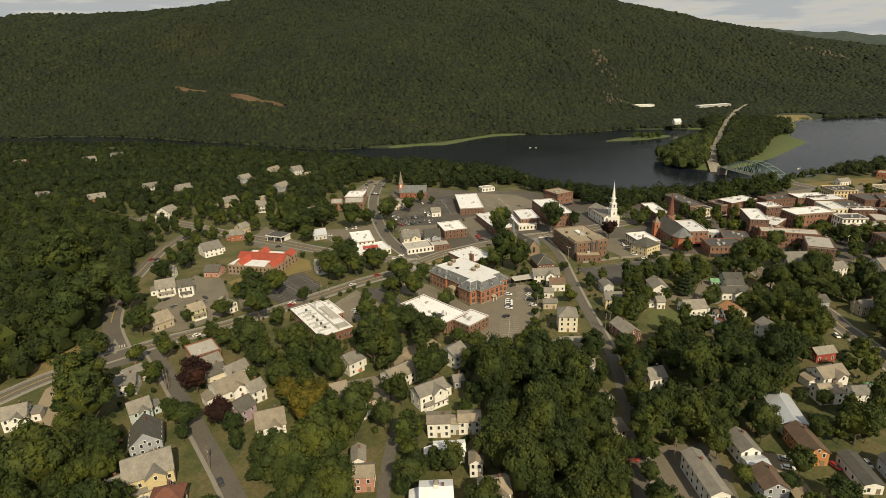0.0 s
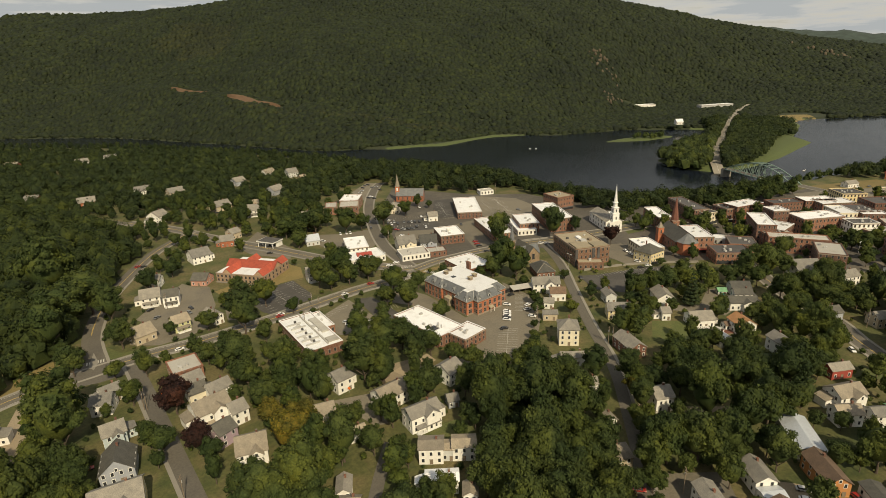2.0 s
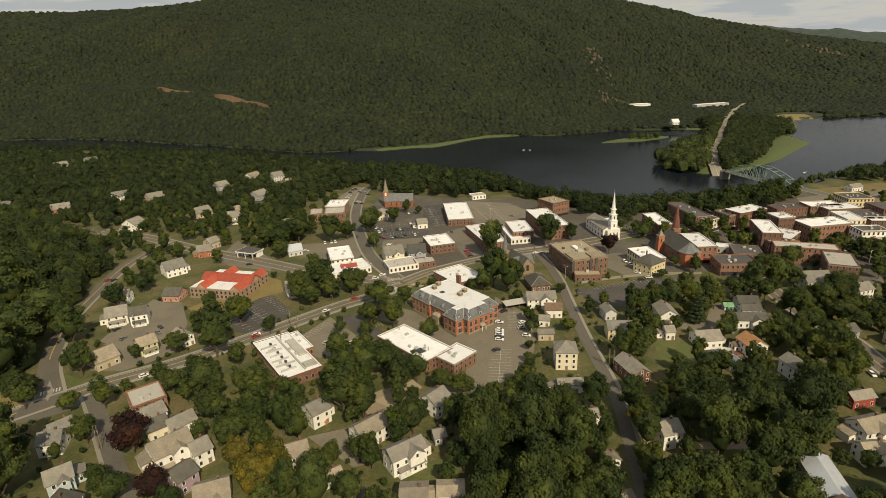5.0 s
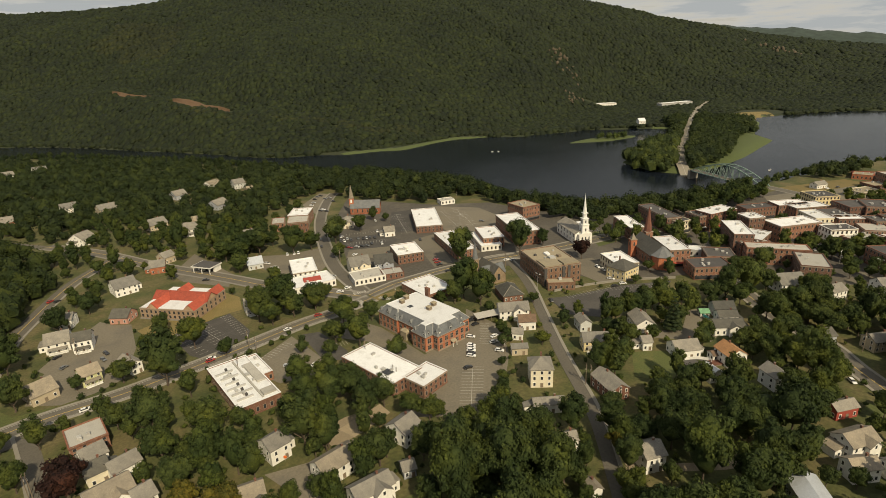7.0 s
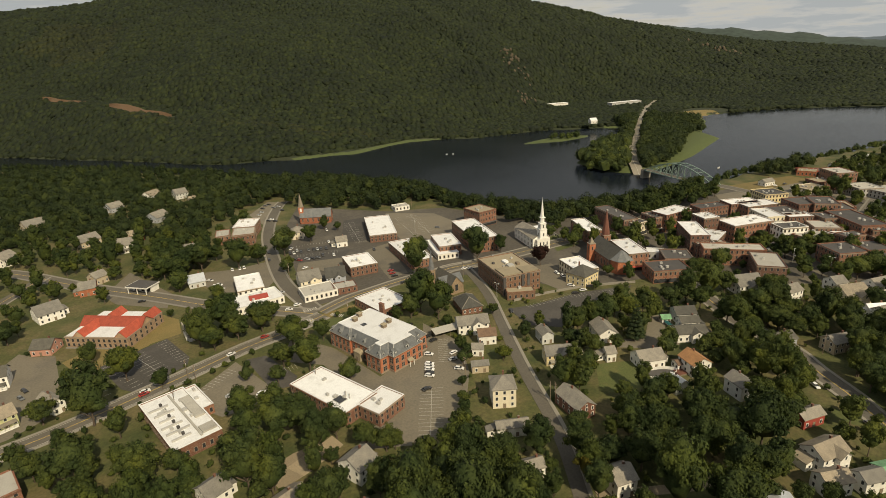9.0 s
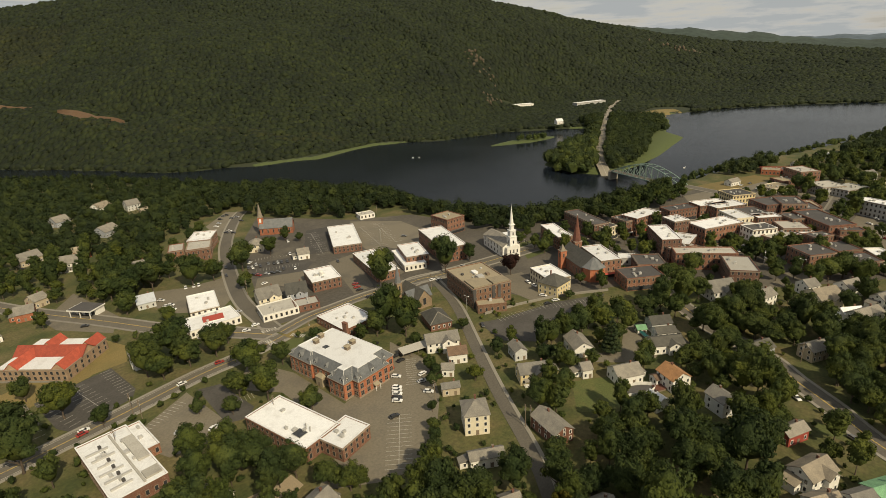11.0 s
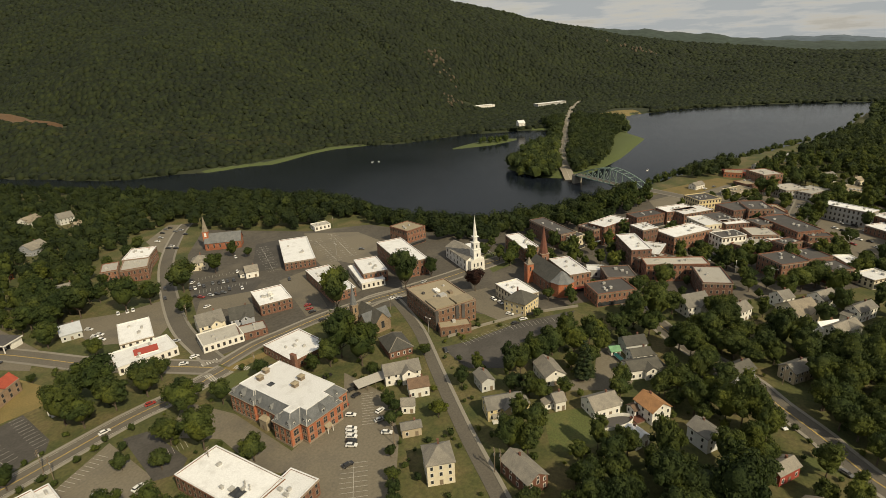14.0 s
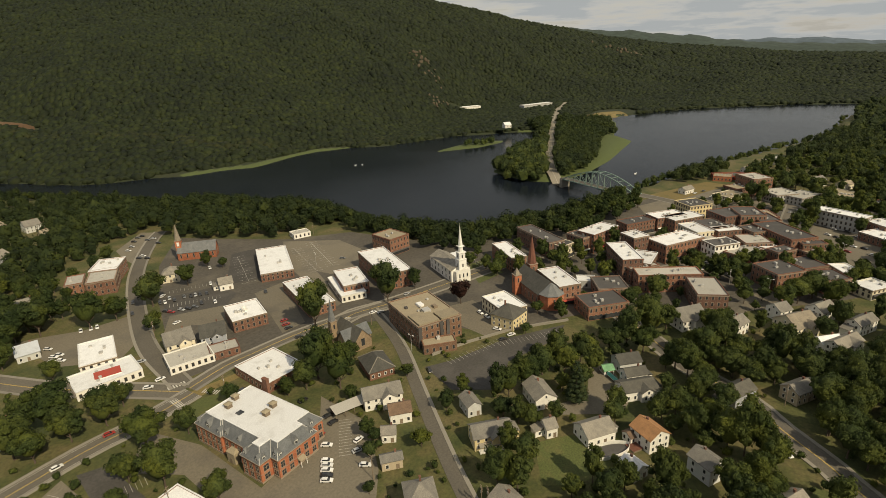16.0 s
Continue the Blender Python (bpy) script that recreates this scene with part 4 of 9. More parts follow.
def shrub_arrays(rng):
    cs = np.array([[0, 0, 0.8], [0.4, 0.2, 0.6], [-0.3, -0.35, 0.65]])
    core = rough_blobs(rng, cs, np.array([0.75, 0.5, 0.5]), np.full(3, 0.9), ICO1, jag=0.25)
    nd = rng.normal(0, 1, (70, 3))
    nd[:, 2] = np.abs(nd[:, 2])
    nd /= np.linalg.norm(nd, axis=1, keepdims=True)
    return join(core, leaf_cards(rng, cs[rng.randint(0, 3, 70)] + nd * rng.uniform(0.5, 0.85, 70)[:, None], nd, 0.2))


TINY = {kind: [(*shrub_arrays(tree_rng), None) for k in range(3)] for kind in ("round", "tall", "wide")}
CROWN_MESH = {}
TREE_LABEL = {"leaf": "dark green broadleaf tree with a full crown", "leaf_yellow": "yellow-green broadleaf tree with a full crown", "leaf_purple": "dark purple-leaved maple tree", "needle": "dark green conifer with a pointed crown"}
tree_pick = random.Random(5)


def tree(x, y, r, kind="", leaf="leaf", lift=None):
    """One tree with a crown of radius r; crowns keep off the buildings."""
    for bx, by, yaw, a, b in TAKEN:
        c, n = math.cos(radians(yaw)), math.sin(radians(yaw))
        u, v = abs((x - bx) * c + (y - by) * n) - a, abs(-(x - bx) * n + (y - by) * c) - b
        gap = math.hypot(max(u, 0), max(v, 0))
        if gap < 0.8:
            return None
        r = min(r, gap + 1.2)
    kind = kind or tree_pick.choice(("round", "round", "tall", "wide"))
    i = tree_pick.randrange(len(TREES[kind]))
    key = (kind, i, leaf)
    v, f, trunk = TREES[kind][i]
    if key not in CROWN_MESH:
        CROWN_MESH[key] = array_mesh("crown", v, f, MAT[leaf])
        CROWN_MESH[key].polygons.foreach_set("use_smooth", np.ones(len(f), bool))
    e = thing("tree", x, y, float(height(x, y)), tree_pick.uniform(0, 360), TREE_LABEL["needle" if kind == "conifer" else leaf], "tree", "trees of the town")
    c = part("crown", CROWN_MESH[key], None, e)
    t = part("trunk", trunk, None, e)
    s = r * tree_pick.uniform(0.95, 1.05)
    rise = (0.28 if lift is None else lift) * r
    c.matrix_local = Matrix.LocRotScale((0, 0, rise), None, (s, s, s * tree_pick.uniform(0.9, 1.12)))
    t.matrix_local = Matrix.LocRotScale((0, 0, -0.3), None, (s * 0.9, s * 0.9, s + rise))
    return e


def grove(name, x, y, lo, hi, seed, label, kinds=("round", "round", "tall", "wide"), mat="leaf"):
    """Trees too many to count one by one, joined into one thing: full crowns on trunks."""
    pick = random.Random(seed)
    crowns, trunks = [], []
    for px, py in zip(x, y):
        v, f, trunk = (TINY if hi < 2 else SLIM if hi < 5.5 else TREES)[pick.choice(kinds)][pick.randrange(3)]
        r, a = pick.uniform(lo, hi), pick.uniform(0, 6.28)
        s = np.array([r, r, r * pick.uniform(0.85, 1.4)])
        c, n = math.cos(a), math.sin(a)
        q = v * s
        z = float(height(px, py))
        q = np.stack([q[:, 0] * c - q[:, 1] * n + px, q[:, 0] * n + q[:, 1] * c + py, q[:, 2] + z + 0.28 * r], 1)
        crowns.append((q, f))
        k = 6
        ang = np.arange(k) * 2 * math.pi / k
        rings = [np.stack([px + w * r * np.cos(ang), py + w * r * np.sin(ang), np.full(k, z + h * r)], 1) for w, h in ((0.075, -0.05), (0.05, 0.4), (0.03, 1.1))]
        tv = np.concatenate(rings)
        quads = [(o + i, o + (i + 1) % k, o + k + (i + 1) % k) for o in (0, k) for i in range(k)] + [(o + i, o + k + (i + 1) % k, o + k + i) for o in (0, k) for i in range(k)]
        trunks.append((tv, np.array(quads)))
    if not crowns:
        return
    e = thing(name, 0, 0, 0, 0, label, "trees", kind="stuff")
    for part_name, sets, m in (("crown", crowns, MAT[mat]), ("trunk", trunks, MAT["bark"])):
        v, f = join(*sets)
        me = array_mesh(part_name, v, f, m)
        me.polygons.foreach_set("use_smooth", np.ones(len(f), bool))
        part(part_name, me, None, e)["kind"] = "stuff"


def clear_of_all(x, y, gap=2.0):
    """Which points lie off every road, lot and building."""
    ok = np.ones(len(x), bool)
    for bx, by, yaw, a, b in TAKEN:
        c, s = math.cos(radians(yaw)), math.sin(radians(yaw))
        u, v = (x - bx) * c + (y - by) * s, -(x - bx) * s + (y - by) * c
        ok &= ~((np.abs(u) < a + gap) & (np.abs(v) < b + gap))
    for line, half in PATHS:
        for p, q in zip(line, line[1:]):
            dx, dy = q.x - p.x, q.y - p.y
            f = np.clip(((x - p.x) * dx + (y - p.y) * dy) / (dx * dx + dy * dy + 1e-9), 0, 1)
            ok &= np.hypot(x - p.x - f * dx, y - p.y - f * dy) > half + gap * 0.6
    for poly in GREEN_FREE:
        ok &= inside(poly, x, y) < gap * 0.6
    return ok


def scattered(poly, spacing, seed, gap=2.0):
    rng = np.random.RandomState(seed)
    xs, ys = [p[0] for p in poly], [p[1] for p in poly]
    gx_, gy_ = np.meshgrid(np.arange(min(xs), max(xs), spacing), np.arange(min(ys), max(ys), spacing))
    x = gx_.ravel() + rng.uniform(-0.38, 0.38, gx_.size) * spacing
    y = gy_.ravel() + rng.uniform(-0.38, 0.38, gx_.size) * spacing
    keep = inside(poly, x, y) > 0
    x, y = x[keep], y[keep]
    keep = clear_of_all(x, y, gap)
    return x[keep], y[keep]


def wood(name, x, y, r, mat, label, cards=70, seed=1, squash=1.15, base=None, keep=-0.55, lift=0.9):
    """A stretch of woodland too dense to count, as one thing: lumpy crowns with sprays on them."""
    rng = np.random.RandomState(seed)
    n = len(x)
    z = height(x, y)
    cs, rs = np.stack([x, y, z + r * lift], 1), r
    dip = np.stack([(height(x + 6, y) - height(x - 6, y)) / 12, (height(x, y + 6) - height(x, y - 6)) / 12], 1)
    tall = squash * (rng.uniform(0.85, 1.35, n) if cards else np.ones(n))
    sets = [rough_blobs(rng, cs, rs * 0.86, tall, base or ICO1, keep, 0.24 if cards else 0.34)]
    if cards:
        side = 3
        for k in range(side):
            a = rng.uniform(0, 2 * math.pi, n)
            off = np.stack([np.cos(a) * r * 0.5, np.sin(a) * r * 0.5, r * rng.uniform(0.1, 0.7, n)], 1)
            sets.append(rough_blobs(rng, cs + off, rs * rng.uniform(0.4, 0.6, n), np.full(n, 0.9), ICO1, -0.2, 0.25))
        idx = np.repeat(np.arange(n), int(cards * 1.5))
        nd = rng.normal(0, 1, (len(idx), 3))
        nd[:, 2] = np.abs(nd[:, 2])
        nd /= np.linalg.norm(nd, axis=1, keepdims=True)
        pos = cs[idx] + nd * (rs[idx] * rng.uniform(0.85, 1.2, len(idx)))[:, None] * np.stack([np.ones(len(idx)), np.ones(len(idx)), tall[idx]], 1)
        sets.append(leaf_cards(rng, pos, nd, 0.8))
    if not cards:  # a closed canopy lies along the slope
        v, f = sets[0]
        v = v.reshape(n, -1, 3)
        v[:, :, 2] += (v[:, :, 0] - x[:, None]) * dip[:, :1] + (v[:, :, 1] - y[:, None]) * dip[:, 1:]
        sets[0] = (v.reshape(-1, 3), f)
    v, f = join(*sets)
    me = array_mesh(name, v, f, MAT[mat])
    me.polygons.foreach_set("use_smooth", np.full(len(f), not cards))
    return tagged(new(name, me), label, "woodland", kind="stuff")


# ---------- cars ----------
def car_proto(paint, van=False):
    e = thing("car", 0, 0, 0, 0, "", "car", "parked cars")
    bm = bmesh.new()
    L, W = 2.25, 0.88
    prof = [(-L, 0.35), (L, 0.35), (L + 0.02, 0.62), (L - 0.1, 0.78), (1.1, 0.92), (-1.7, 0.98), (-L, 0.86)]
    add_prism(bm, [(x, -W, z) for x, z in prof], [(x, W, z) for x, z in prof])
    bmesh.ops.bevel(bm, geom=bm.edges[:], offset=0.06, segments=1, affect="EDGES")
    part("body", bm, MAT["car_" + paint], e)
    bm = bmesh.new()
    back = -2.1 if van else -1.75
    a = [(back, -0.8, 0.94), (1.15, -0.8, 0.9), (1.15, 0.8, 0.9), (back, 0.8, 0.94)]
    b = [(back + 0.25, -0.64, 1.42), (0.35, -0.64, 1.42), (0.35, 0.64, 1.42), (back + 0.25, 0.64, 1.42)]
    add_prism(bm, a, b)
    part("cabin_glass", bm, MAT["glass"], e)
    bm = bmesh.new()
    add_box(bm, back + 0.22, 0.38, -0.66, 0.66, 1.42, 1.47)
    part("car_roof", bm, MAT["car_" + paint], e)
    wheel = bmesh.new()
    add_prism(wheel, [(x, -0.1, z) for x, _, z in [(0.32 * math.cos(k * math.pi / 5), 0, 0.32 * math.sin(k * math.pi / 5)) for k in range(10)]],
              [(x, 0.1, z) for x, _, z in [(0.32 * math.cos(k * math.pi / 5), 0, 0.32 * math.sin(k * math.pi / 5)) for k in range(10)]])
    wm = mesh_of("wheel", wheel, MAT["tyre"])
    for x in (-1.4, 1.4):
        for y in (-0.8, 0.8):
            ob = part("wheel", wm, None, e)
            ob.matrix_local = pose(x, y, 0.32)
    return e


CAR = {}


def car(x, y, yaw, paint="white", z=0.1):
    if paint not in CAR:
        CAR[paint] = car_proto(paint)
        CAR[paint]["label"] = f"{paint} parked car on the asphalt"
        CAR[paint].matrix_basis = pose(x, y, z, 0, 0, yaw)
        return CAR[paint]
    return copy_thing(CAR[paint], pose(x, y, z, 0, 0, yaw))


# ---------- streets ----------
street(((-90, 262), (-60, 279), (-23, 294), (-4, 300), (23, 301), (47, 301), (78, 297), (122, 297), (168, 299), (190, 297), (216, 298)), 9.5, edge=True)
street(((217.1, 302.8), (238.1, 304.8), (253.3, 302.8), (276.3, 299.1), (295.8, 293.3), (315.8, 286.1), (329.2, 280.3)), 7, z=0.11)
street(((92, 586), (119, 531), (140, 468), (166, 404), (182, 362), (197, 335), (214, 303)), 10, z=0.12)
street(((217, 308), (227, 354), (246, 400), (274, 455), (301, 496), (332, 535), (349, 552)), 8, z=0.09, line="")
street(((26, 302), (29, 344), (43, 390), (56, 417), (87, 469), (112, 496), (128, 512)), 9, z=0.08, walks=(False, True))
street(((40, 296), (40, 279), (39, 241), (38, 206), (37, 175), (35, 140), (33, 100)), 6.5, z=0.07, walks=(False, True), line="")
street(((120, 62), (160, 92), (190, 119), (211, 140), (233, 168), (246, 184), (269, 211), (293, 239), (310, 264), (321, 283)), 5.2, z=0.13, line="", walks=(False, True))
street(((200, -40), (262, 10), (291, 48), (304, 60), (318, 76), (332, 90), (346, 115), (362, 134), (385, 160)), 9, z=0.09)
street(((192, 114), (205, 100), (222, 86), (250, 74)), 4, z=0.06, walks=(False, False), line="", mat="gravel", label="gravel lane between houses")
street(((296, 288), (312, 288), (329, 280), (369, 266), (407, 254), (440, 240), (462, 222), (492, 198), (520, 178), (560, 152), (600, 140)), 11, z=0.15)
street(((385, 160), (418, 172), (450, 158), (475, 141), (512, 121), (560, 98), (620, 95), (700, 95)), 9, z=0.08, line="")
street(((60, 108), (74, 131), (89, 149), (103, 163)), 4.5, z=0.06, walks=(False, False), line="")
street(((600, 140), (625, 190), (636, 220)), 9, z=0.1, line="")
street(((688, 322), (720, 345), (790, 382), (877, 416), (985, 462), (1084, 502), (1163, 537), (1295, 588), (1433, 633), (1500, 650)), 13, z=2.0, walks=(False, False), line="white", drape=1.0, mat="highway", label="pale highway along the river island")
street(((90, 586), (60, 640), (20, 700)), 8, z=0.1, walks=(False, False), line="")

# car parks, yards and lawns
sheet("car_park", ((243.8, 245.2), (240.7, 215.6), (222, 193.7), (193.3, 172.2), (174, 174.1), (154, 192.5), (172.1, 201.7), (189.5, 203.1), (180.3, 225.5), (183.2, 253), (172.5, 272.2), (189.7, 290.1), (196.4, 262.4), (193.8, 223.3), (226.1, 227.9)), 0.05, "lot", "grey asphalt car park with worn patches", "car park")
sheet("car_park", ((111.7, 340), (145.8, 342.9), (145, 313.3), (140.7, 306.2), (114.3, 302.6), (111.4, 309.8)), 0.055, "lotdark", "dark asphalt car park", "car park")
sheet("car_park", ((99.1, 340.3), (109.6, 348.3), (108.3, 320.6), (99, 308.9), (92.4, 312.5)), 0.05, "lot", "grey asphalt car park with worn patches", "car park")
sheet("car_park", ((132.9, 279.6), (157.5, 289.9), (156.9, 255.3), (149.6, 247.1), (131.6, 252.5), (129.2, 261.3)), 0.05, "lot", "grey asphalt car park with worn patches", "car park")
sheet("car_park", ((161.7, 287.7), (170.4, 283.2), (169.6, 254.2), (163.6, 249.1), (155.9, 253.6)), 0.055, "lotdark", "dark asphalt car park", "car park")
sheet("car_park", ((380.5, 429.1), (404.7, 389.9), (397.5, 360.5), (379.1, 332.2), (363.2, 328.6), (349.3, 344.3), (348.3, 356.9), (320.7, 304), (311.6, 304.5), (340.8, 371.3)), 0.05, "lot", "grey asphalt car park with worn patches", "car park")
sheet("car_park", ((342, 442.1), (359.8, 434.6), (324.3, 380.9), (301.6, 393)), 0.06, "lotdark", "dark asphalt car park", "car park")
sheet("car_park", ((266, 412.8), (300.7, 394.8), (296.5, 374.3), (282.3, 366.1), (256.6, 384.5)), 0.05, "lotdark", "dark asphalt car park", "car park")
sheet("car_park", ((255.7, 383), (282.3, 366.1), (279.1, 340.6), (260.4, 345.9), (256, 360.7), (241.9, 365.6)), 0.045, "lot", "grey asphalt car park with worn patches", "car park")
sheet("car_park", ((301.9, 364.4), (323.2, 362.5), (290.5, 305.7), (275, 306.6), (285.7, 328.7)), 0.05, "lot", "grey asphalt car park with worn patches", "car park")
sheet("car_park", ((286, 219.4), (297.5, 211.6), (330.2, 198.4), (357.3, 179), (341.1, 176.8), (310, 187.7), (287.6, 180.1), (277, 198.2)), 0.05, "lotdark", "dark asphalt car park", "car park")
sheet("car_park", ((344.1, 246.7), (360, 237.7), (341.9, 201.6), (325.4, 207.1), (329.9, 229.1)), 0.05, "lot", "grey asphalt car park with worn patches", "car park")
sheet("forecourt", ((143.4, 436.6), (171, 468.8), (172.8, 426.7), (173.8, 404), (162.4, 383.1), (144.5, 416)), 0.05, "lot", "grey asphalt forecourt of the filling station", "yard")
sheet("yard", ((191.5, 429.3), (200.9, 425.3), (220.7, 410), (243.3, 405.3), (231.5, 371.1), (212.8, 357.3), (193.6, 380.1)), 0.05, "lot", "grey asphalt yard behind the shops", "yard")
sheet("car_park", ((301.5, 535), (338.9, 565.3), (348.9, 544.9), (318.6, 515.7), (291.9, 487.7), (294.3, 508.3)), 0.05, "lot", "grey asphalt car park with worn patches", "car park")
sheet("yard", ((52.4, 350.6), (65.6, 366.8), (88.3, 389.8), (96.5, 370), (84.4, 349.1), (78.8, 317.3), (70.7, 342.6), (59.7, 330.9)), 0.05, "lot", "grey asphalt yard between houses", "yard")
sheet("yard", ((-17.4, 255), (-7, 288.5), (5.1, 296.9), (0.7, 281.7), (-2.8, 246.8), (-11, 240.3)), 0.05, "gravel", "pale gravel yard", "yard")
sheet("driveway", ((99.3, 202), (114.2, 196.1), (108.9, 173), (104.1, 175.2)), 0.04, "lot", "grey asphalt driveway", "driveway")
sheet("driveway", ((132.1, 204.5), (153.8, 206.5), (153.3, 198.6), (133.8, 196)), 0.04, "gravel", "brown gravel driveway", "driveway")
sheet("driveway", ((323.6, 153.4), (333.8, 148.4), (309.3, 129.9), (297.9, 129.9), (283, 153), (291.1, 153.9), (302.1, 146.1)), 0.04, "lot", "grey asphalt driveway", "driveway")
sheet("driveway", ((125.3, 209.2), (138.1, 209.5), (147.1, 207.1), (151.6, 198.2), (136.8, 196.2), (124.6, 196.3)), 0.03, "gravel", "brown gravel driveway", "driveway")
sheet("yard", ((156.5, 93.3), (180.7, 73.8), (161.1, 54.6), (139.4, 73.4)), 0.04, "lot", "grey asphalt yard between houses", "yard")
sheet("yard", ((189.3, 60.5), (193.6, 54.7), (179.9, 38.4), (174.5, 43)), 0.04, "gravel", "sandy gravel driveway", "yard")
sheet("yard", ((385.6, 109.5), (424.4, 99), (430, 88.8), (454.3, 82.5), (444.1, 101.4)), 0.04, "lot", "grey asphalt yard", "yard")
sheet("yard", ((597.6, 77.8), (575.9, 34.6), (496.5, 37.7), (517, 56.2), (551.7, 82.5)), 0.04, "lot", "grey asphalt yard", "yard")
sheet("yard", ((597.6, 209.5), (682.6, 169.2), (687.6, 130.9), (683.5, 90), (642.6, 83.6), (644.4, 121.3), (621.5, 158), (560.1, 189.6)), 0.03, "lot", "grey asphalt yard", "yard")
sheet("lawn", ((404.7, 271.6), (417, 266.3), (406.5, 242), (382.8, 247)), 0.05, "lawn", "mown green church lawn", "lawn")
sheet("lawn", ((263.4, 152.4), (274.9, 142.5), (277.4, 125.9), (264.9, 123.8), (251.2, 130.9), (245.3, 140.6)), 0.05, "lawn", "mown lawn with dry patches", "lawn")
sheet("lawn", ((122.4, 158.9), (139.5, 154.8), (128.3, 145.9), (112.1, 155.2)), 0.05, "lawn", "mown green lawn", "lawn")
sheet("lawn", ((136.8, 344.3), (155.8, 381.4), (160.2, 361.5), (153.5, 343)), 0.05, "drygrass", "dry yellowed lawn", "lawn")
sheet("lawn", ((102.3, 353.5), (106, 343), (122.1, 344.4), (115.6, 353.8), (104.3, 362)), 0.05, "drygrass", "dry yellowed lawn", "lawn")
sheet("lawn", ((195.4, 282.8), (213.8, 291.3), (224.4, 286.7), (221.9, 277.5), (205.1, 266.4)), 0.05, "lawn", "mown green lawn", "lawn")
sheet("lawn", ((215.2, 299.9), (242.4, 293.2), (238.6, 289.9), (214.8, 292.8)), 0.05, "drygrass", "dry grass strip between the lanes", "lawn")
sheet("lawn", ((-14.2, 310.9), (3.3, 323.9), (19.4, 329.6), (19.6, 305.3), (-10.7, 296.7)), 0.05, "drygrass", "dry brown grass bank", "lawn")
sheet("lawn", ((640.3, 211.2), (713.4, 174.8), (707.1, 153), (630.5, 183.4)), 0.05, "drygrass", "dry grass field at the bridge end", "lawn")
sheet("lawn", ((100.5, 360.5), (135.8, 369.5), (156.6, 362.9), (136.6, 343.3), (102.9, 336.6)), 0.04, "drygrass", "dry yellowed lawn", "lawn")
sheet("lawn", ((291.6, 64.2), (288.5, 51.9), (284.1, 53.2), (285.1, 65.2)), 0.04, "lawn", "mown green lawn", "lawn")
sheet("paved_ground", ((222, 312), (236, 352), (262, 405), (300, 470), (345, 520), (385, 432), (425, 395), (430, 340), (455, 290), (500, 262), (560, 232), (622, 210), (700, 150), (700, 60), (600, 10), (500, 20), (455, 60), (410, 110), (395, 160), (330, 208), (322, 260), (290, 292)), 0.02, "street_ground", "grey worn asphalt and gravel between the shops, darkened for street shade", "pavement", clear=False)
sheet("yard", ((43.1, 318.9), (52.3, 342), (66, 361.4), (89.8, 382.3), (100.5, 372), (94.3, 339.7), (81.3, 310.8), (67.9, 307.3), (54.9, 308)), 0.035, "lot", "grey asphalt yard between houses", "yard")
sheet("junction", ((9.3, 293.1), (23.1, 322), (29.2, 346), (33.7, 341.9), (29.5, 315.4), (32.8, 299.5), (48.8, 297.8), (46.2, 287.4), (24.2, 288)), 0.125, "asphalt", "worn asphalt at the road junction", "road")
sheet("traffic_island", ((27.2, 322.5), (27.4, 309.9), (24.3, 302.6), (23, 308.4)), 0.2, "concrete", "pale concrete traffic island", "kerb")
sheet("lawn", ((33, 325.9), (38.2, 312.5), (54.3, 308.2), (34.2, 306.2), (31.5, 311.9)), 0.14, "lawn", "green lawn at the bend", "lawn")

# ---------- flat-roofed buildings ----------
block(168.5, 224.7, 4, 17.2, 35.8, 6.5, "brick", "white", units=4)
block(176.2, 202.6, 7, 15.4, 12.4, 6.42, "brick", "white", units=3)
block(244.6, 279.1, -6, 21.3, 26.0, 5, "brick", "white", units=4)
block(200.4, 343.6, -13, 27.8, 18.8, 4.5, "white", "white", units=4)
block(207.8, 365.8, -23, 16.0, 27.0, 6.5, "white", "white", units=4)
block(231.4, 324.5, -20, 20.6, 16.2, 4.2, "white", "grey", units=3)
block(245.7, 316.4, -26, 14.2, 10.8, 4, "brickd", "grey", units=3)
block(275.0, 336.9, -24, 18.5, 23.7, 7, "brick", "white", units=4)
block(312.1, 325.7, -23, 16.0, 47.1, 6, "brick", "white", units=4)
block(340.1, 390.2, -35, 21.3, 53.7, 6, "brick", "white", units=4)
block(339.1, 315.2, -33, 15.8, 27.8, 8, "brick", "white", units=4)
block(334.1, 314.8, -31, 15.4, 34.1, 4.5, "white", "white", units=4)
block(365.0, 309.5, -29, 18.7, 49.6, 11, "brick", "white", units=4)
block(405.0, 336.2, -11, 18.0, 20.9, 13, "brick", "tan", units=3)
block(317.4, 242.2, -26, 24.9, 35.6, 12, "brown", "tan", units=4)
block(303.3, 223.1, -43, 16.5, 7.6, 5, "brown", "tan", units=1)
block(353.1, 213.2, -29, 14.8, 22.8, 8, "cream", "white", units=3)
block(390.6, 197.3, -39, 13.4, 28.3, 12, "brick", "white", units=3)
block(381.4, 168.1, -43, 23.6, 17.3, 8, "brick", "dark", units=4)
block(422.7, 247.0, -37, 10.8, 31.8, 10, "brick", "white", units=3)
block(458.0, 240.4, -31, 12.6, 41.8, 12, "brickd", "dark", units=4)
block(451.4, 220.7, -17, 13.0, 11.6, 10, "cream", "dark", units=3)
block(481.0, 205.6, -17, 28.1, 14.6, 14, "brick", "white", units=4)
block(468.3, 214.4, -24, 9.4, 16.1, 12, "brick", "dark", units=3)
block(441.9, 174.8, 37, 31.4, 12.7, 15, "brickd", "white", units=3)
